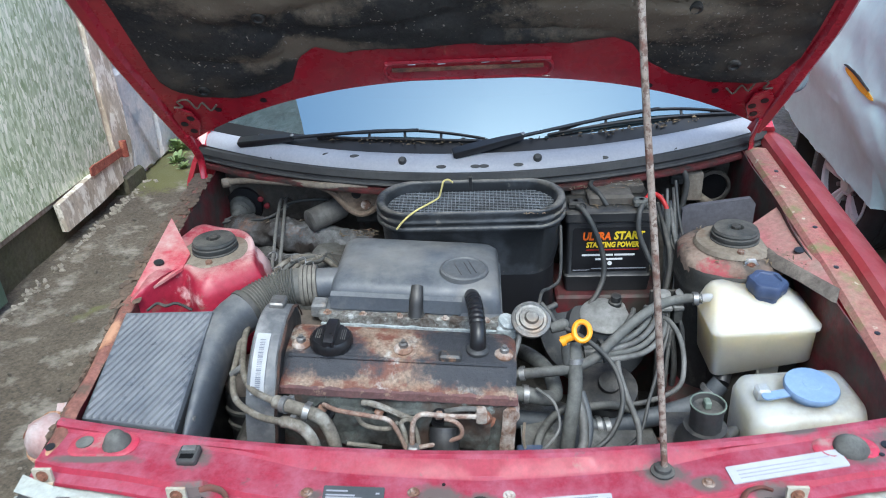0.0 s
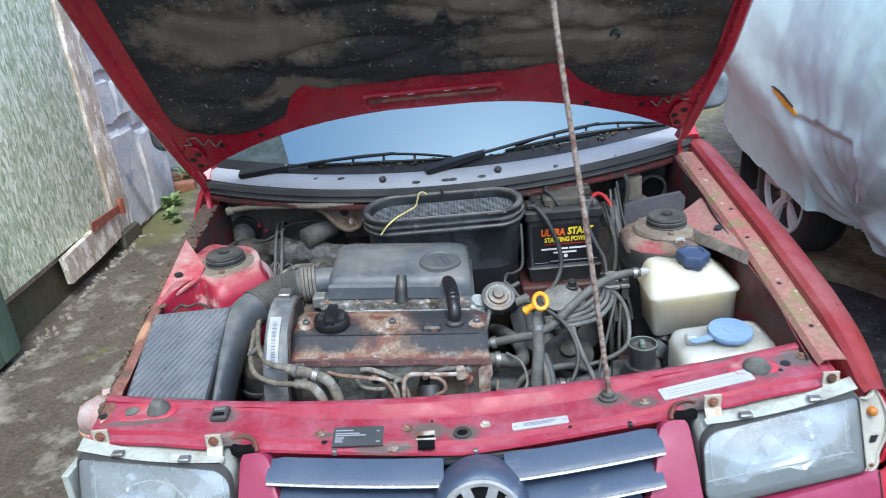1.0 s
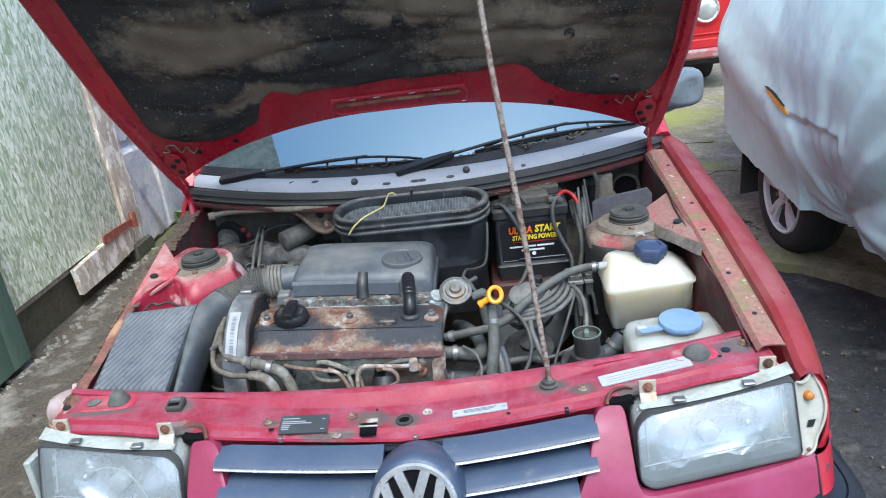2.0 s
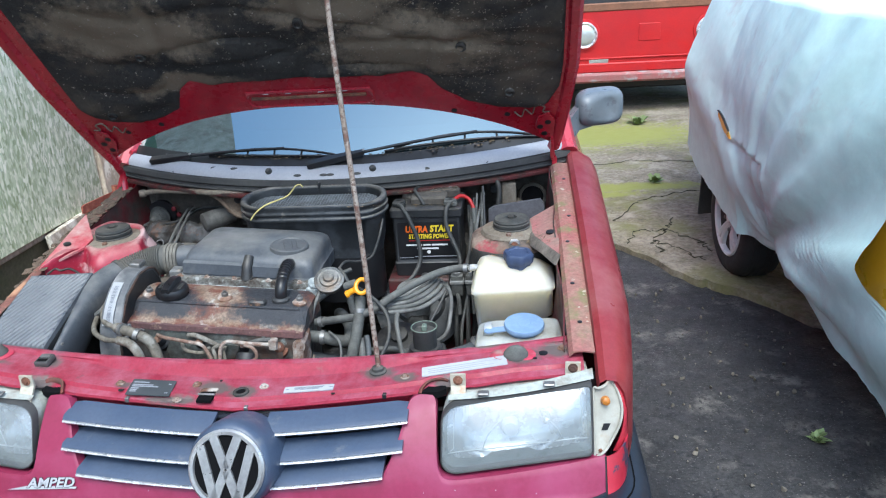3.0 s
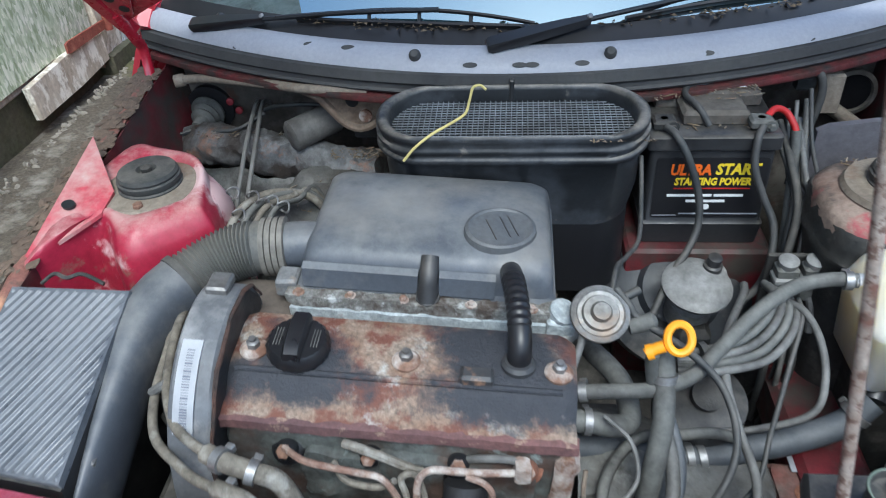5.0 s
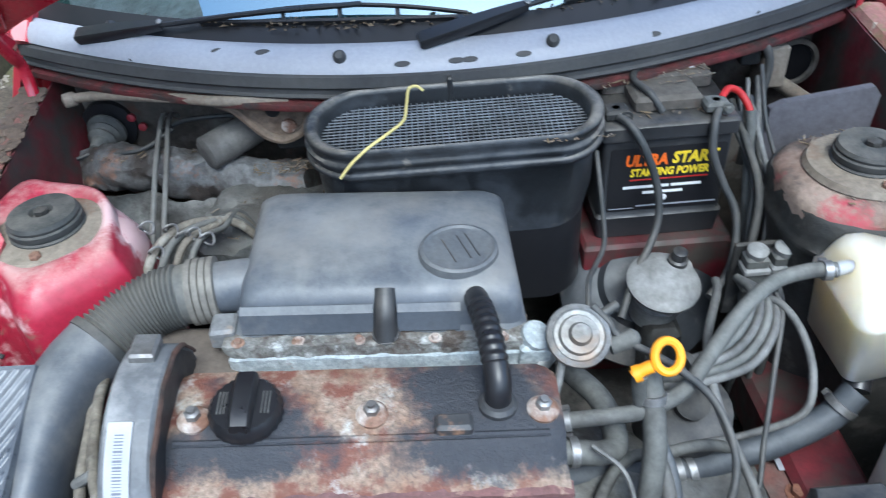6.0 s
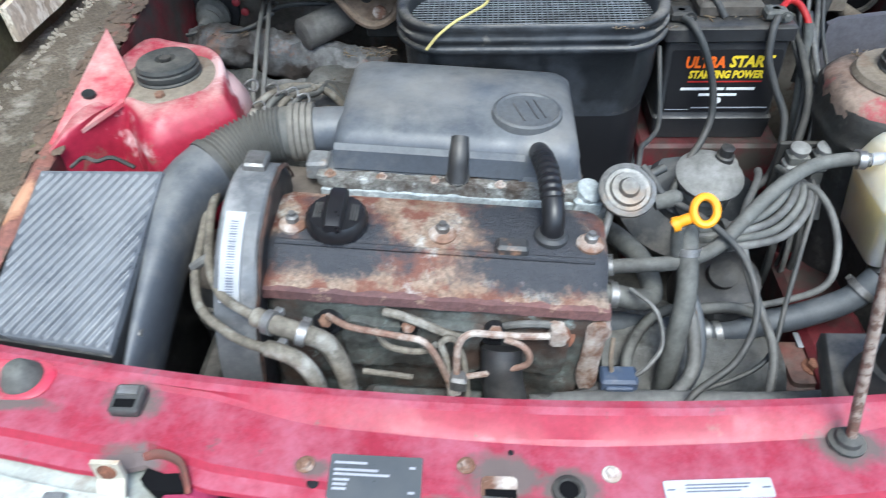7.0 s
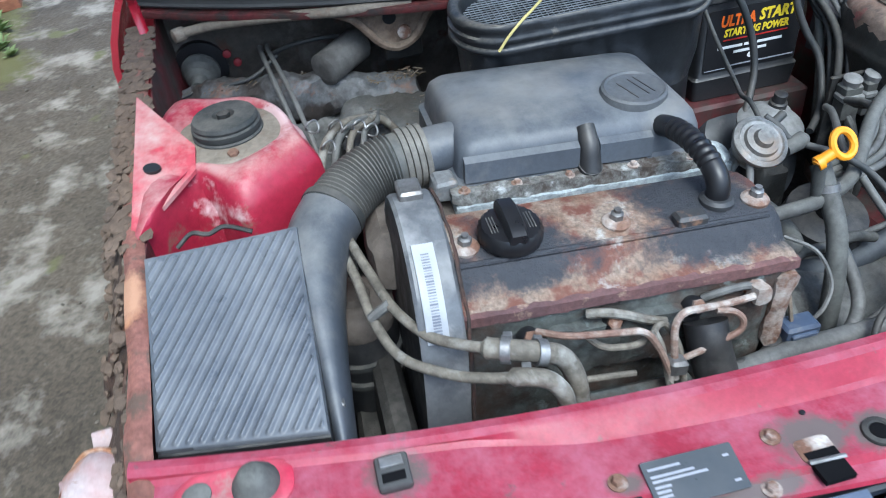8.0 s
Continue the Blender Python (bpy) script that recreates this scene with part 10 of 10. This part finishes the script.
    def cov(u, v):
        """u along the car, v from the hem over the roof."""
        top = 1.30
        z = top * min(v / 0.68, 1)
        ya = pieces(z, front)
        y = lerp(ya, 3.1, u / 0.86) if u < 0.86 else lerp(3.1, 4.4, (u - 0.86) / 0.14)
        zb = pieces(y, hem) + 0.012 * noise.noise(Vector((y * 7, 0, 0))) + 0.006 * noise.noise(Vector((y * 23, 0, 4)))
        if v < 0.68:
            z = max(z, zb + 0.0004 * v)
            return Vector((cover_x(y, z), y, z))
        k = (v - 0.68) / 0.32
        z = top + 0.16 * math.sin(min(k / 0.8, 1) * 1.57) - 1.0 * max(0, k - 0.88) / 0.12
        return Vector((lerp(cover_x(y, top), 3.3, min(k / 0.9, 1) ** 1.2), y, z + 0.02 * noise.noise(Vector((y * 2, k * 4, 1)))))
    b = sheet(B(), cov, 260, 150)
    bmesh.ops.remove_doubles(b, verts=b.verts[:], dist=0.0005)
    part("cover", b, M_TARP, t, "silver-grey fabric cover hanging in folds, gathered by the wheel", sharp=180)

    def strip(y0, z0, y1, z1, low, high, off, n=14):
        """A long pointed patch lying on the cloth between two places."""
        rings = []
        for i in range(n + 1):
            k = i / n
            h = math.sin(math.pi * lerp(0.05, 0.95, k)) ** 0.7 * (1 + 0.25 * noise.noise(Vector((k * 6, low, 0))))
            y, z = lerp(y0, y1, k), lerp(z0, z1, k)
            a, c = (y - low * h * 0.8, z - low * h), (y + high * h * 0.8, z + high * h)
            pa, pc = (Vector((cover_x(*q) - off, *q)) for q in (a, c))
            rings.append([pa, pc, pc + Vector((0.012, 0, 0)), pa + Vector((0.012, 0, 0))])
        q = B()
        loft(q, rings)
        return q
    part("tear", strip(2.275, 0.788, 1.985, 0.740, 0.016, 0.013, 0.004), M_CARYELLOW, t, "yellow paint seen through a torn slit")
    # dark strip on the cloth paints the shade in the slit's depth
    part("torn_edge", strip(2.29, 0.797, 2.03, 0.757, -0.005, 0.013, 0.007), M_TYRE, t, "dark strip painted as the shade inside the slit")
    # yellow body under the cover, with its dark rubbing strip
    rings = []
    for y, x0, z0, z1 in ((0.10, 1.90, 0.35, 0.80), (0.18, 1.74, 0.30, 0.95), (0.5, 1.635, 0.28, 1.06), (0.85, 1.60, 0.28, 1.10), (1.4, 1.58, 0.30, 1.14), (1.8, 1.60, 0.60, 1.16), (2.6, 1.63, 0.62, 1.18), (2.95, 1.66, 0.30, 1.18), (3.4, 1.86, 0.25, 1.18), (4.2, 2.4, 0.25, 1.18)):
        rings.append([Vector(p) for p in ((x0 + 0.05, y, z0), (x0, y, z0 + 0.06), (x0, y, z1 - 0.10), (x0 + 0.08, y, z1), (3.2, y, z1), (3.25, y, z0 + 0.06), (3.2, y, z0))])
    b = B()
    loft(b, rings)
    part("body", b, M_CARYELLOW, t, "bright yellow car body")
    b = B()
    loft(b, [[Vector((x - 0.003, y, 0.795)), Vector((x - 0.016, y, 0.80)), Vector((x - 0.016, y, 0.865)), Vector((x - 0.003, y, 0.87))] for x, y in ((1.74, 0.18), (1.635, 0.5), (1.60, 0.85), (1.585, 1.2))])
    part("rubbing_strip", b, M_TYRE, t, "black rubbing strip")
    part("lamp", box(B(), 1.588, 1.63, 0.70, 0.88, 0.905, 0.93, 0.008), M_ALLOY, t, "pale side lamp")
    # front wheel
    c = Vector((1.640, 2.235, 0.300))
    m = axis(c, (-1, -0.05, 0))
    b = lathe(B(), [(0.18, -0.09), (0.255, -0.095), (0.278, -0.078), (0.284, -0.05), (0.285, 0.0), (0.284, 0.05), (0.278, 0.075), (0.258, 0.092), (0.225, 0.096), (0.195, 0.090), (0.185, 0.07)], m, 56)
    w = part("wheel", b, M_TYRE, t, "black tyre with alloy wheel")
    for s in (-0.045, -0.015, 0.015, 0.045):
        part("tread_band", lathe(B(), [(0.284, s - 0.011), (0.288, s - 0.010), (0.288, s + 0.010), (0.284, s + 0.011)], m, 56), M_TYRE, w)
    part("rim", lathe(B(), [(0.180, -0.03), (0.186, 0.080), (0.192, 0.090), (0.184, 0.096), (0.174, 0.088), (0.168, 0.04), (0.166, -0.02)], m, 44), M_ALLOY, w, "silver alloy rim")
    part("brake_disc", lathe(B(), [(0.15, 0.0), (0.15, 0.012), (0.03, 0.014)], m, 30), M_GRIME, w)
    for k in range(5):
        for sg in (-1, 1):
            a = 2 * math.pi * k / 5 + 0.35 + sg * 0.13
            d, s = Vector((math.cos(a), math.sin(a), 0)), Vector((-math.sin(a), math.cos(a), 0))
            q = B()
            loft(q, [[m @ (d * r + s * wd * g + Vector((0, 0, z + dz))) for g, dz in ((-1, -0.012), (-0.8, 0.006), (0, 0.012), (0.8, 0.006), (1, -0.012))] for r, wd, z in ((0.03, 0.018, 0.060), (0.09, 0.0145, 0.078), (0.14, 0.016, 0.082), (0.182, 0.026, 0.080))])
            part("spoke", q, M_ALLOY, w)
    part("hub_cap", lathe(B(), [(0.052, 0.045), (0.052, 0.072), (0.040, 0.084), (0.034, 0.080), (0.030, 0.088), (0.004, 0.090)], m, 26), M_ALLOY, w, "silver hub cap")
    for k in range(5):
        a = 2 * math.pi * k / 5 + 0.98
        part("wheel_bolt", lathe(B(), [(0.010, 0.06), (0.010, 0.083), (0.006, 0.086), (0.001, 0.086)], m @ pose(0.066 * math.cos(a), 0.066 * math.sin(a), 0), 10), M_STEEL, w)
    b = B()
    sheet(b, lambda u, v: Vector((1.525 + 0.02 * v + 0.10 * u, 2.72 + 0.02 * u + 0.015 * v, lerp(0.15, 0.62, v))), 4, 6, 0.012)
    part("mud_flap", b, M_TYRE, t, "black mud flap")


covered_car()


def red_van():
    t = thing("old_van", (1.6, 6.6, 0), "old red van with round headlights and a dented front", "van")
    y = 6.2
    b = B()
    loft(b, [[Vector((x, y + dy, z)) for x, z in rrect(0.55, 2.75, 0.50, 0.985, 0.05, 4)] for dy in (0.0, 0.0)][:1] + [[Vector((x, y + 0.5, z)) for x, z in rrect(0.55, 2.75, 0.50, 0.985, 0.05, 4)]])
    fr = part("front", bumpy(b, 0.003, 3), M_VANRED, t, "red front panel with chips")
    part("crease", box(B(), 0.62, 2.68, y - 0.012, y + 0.002, 0.545, 0.56, 0.004), M_VANRED, fr)
    b = B()
    box(b, 0.5, 2.8, y - 0.10, y - 0.02, 0.335, 0.425, 0.02)
    part("bumper", bumpy(b, 0.004, 8), mat("faded_red_bumper", (0.42, 0.10, 0.10), (0.30, 0.16, 0.15), big=6, rough=0.6, grain=60, bump=0.2, fine=0.3, spots=(0.30, 0.33, 0.33), spot_scale=9, spot_cut=0.58), t, "scuffed pinkish-red bumper")
    part("valance", box(B(), 0.6, 2.7, y - 0.02, y + 0.1, 0.42, 0.51, 0.01), M_VANRED, t)
    for x in (1.19, 2.35):
        l = part("headlight", lathe(B(), [(0.125, -0.005), (0.125, 0.02), (0.112, 0.034), (0.098, 0.026)], axis((x, y, 0.775), (0, -1, 0)), 30), M_CHROME, t, "round headlight with a bright rim")
        part("lens", lathe(B(), [(0.100, 0.02), (0.09, 0.034), (0.05, 0.045), (0.01, 0.048)], axis((x, y, 0.775), (0, -1, 0)), 26), mat("clear_lamp_glass", (0.62, 0.64, 0.62), (0.5, 0.52, 0.5), big=9, rough=0.15, metal=0.4, bump=0.02, fine=0.1), l)
        part("rim_paint", lathe(B(), [(0.15, -0.002), (0.148, 0.010), (0.125, 0.012)], axis((x, y, 0.775), (0, -1, 0)), 30), M_VANRED, l)
    part("patch_plate", box(B(), 1.70, 1.90, y - 0.006, y + 0.004, 0.70, 0.86, 0.006), M_VANRED, fr, "square riveted plate")
    part("flaked_patch", bumpy(box(B(), 1.24, 1.42, y - 0.004, y + 0.002, 0.515, 0.55, 0.0015), 0.01, 20), M_LAMPHOUSE, fr, "flaked pale patch")
    part("window_rail", box(B(), 0.55, 2.75, y - 0.01, y + 0.03, 0.985, 1.06, 0.01), mat("brown_window_rail", (0.30, 0.13, 0.07), (0.20, 0.09, 0.05), big=6, rough=0.6, bump=0.1, fine=0.3), t, "brown rail below the windscreen")
    part("windscreen", box(B(), 0.62, 2.68, y + 0.02, y + 0.05, 1.05, 1.55, 0.01), M_INTERIOR, t, "dark windscreen")
    b = B()
    loft(b, [[Vector((x, yy, z)) for x, z in rrect(0.55, 2.75, 0.42, 1.95, 0.15, 4)] for yy in (y + 0.06, y + 2.5)])
    part("van_body", b, M_VANRED, t)
    for x in (0.85, 2.45):
        part("tyre", lathe(B(), [(0.15, -0.09), (0.30, -0.09), (0.32, 0), (0.30, 0.09), (0.15, 0.09)], axis((x, y + 0.65, 0.335), (1, 0, 0)), 30), M_TYRE, t)
    # flat black box paints the deep shade under the van
    part("underside", box(B(), 0.7, 2.6, y + 0.12, y + 2.3, 0.24, 0.425, 0.02), M_FLATBLACK, t, "underside painted black for the shade below the van")


red_van()
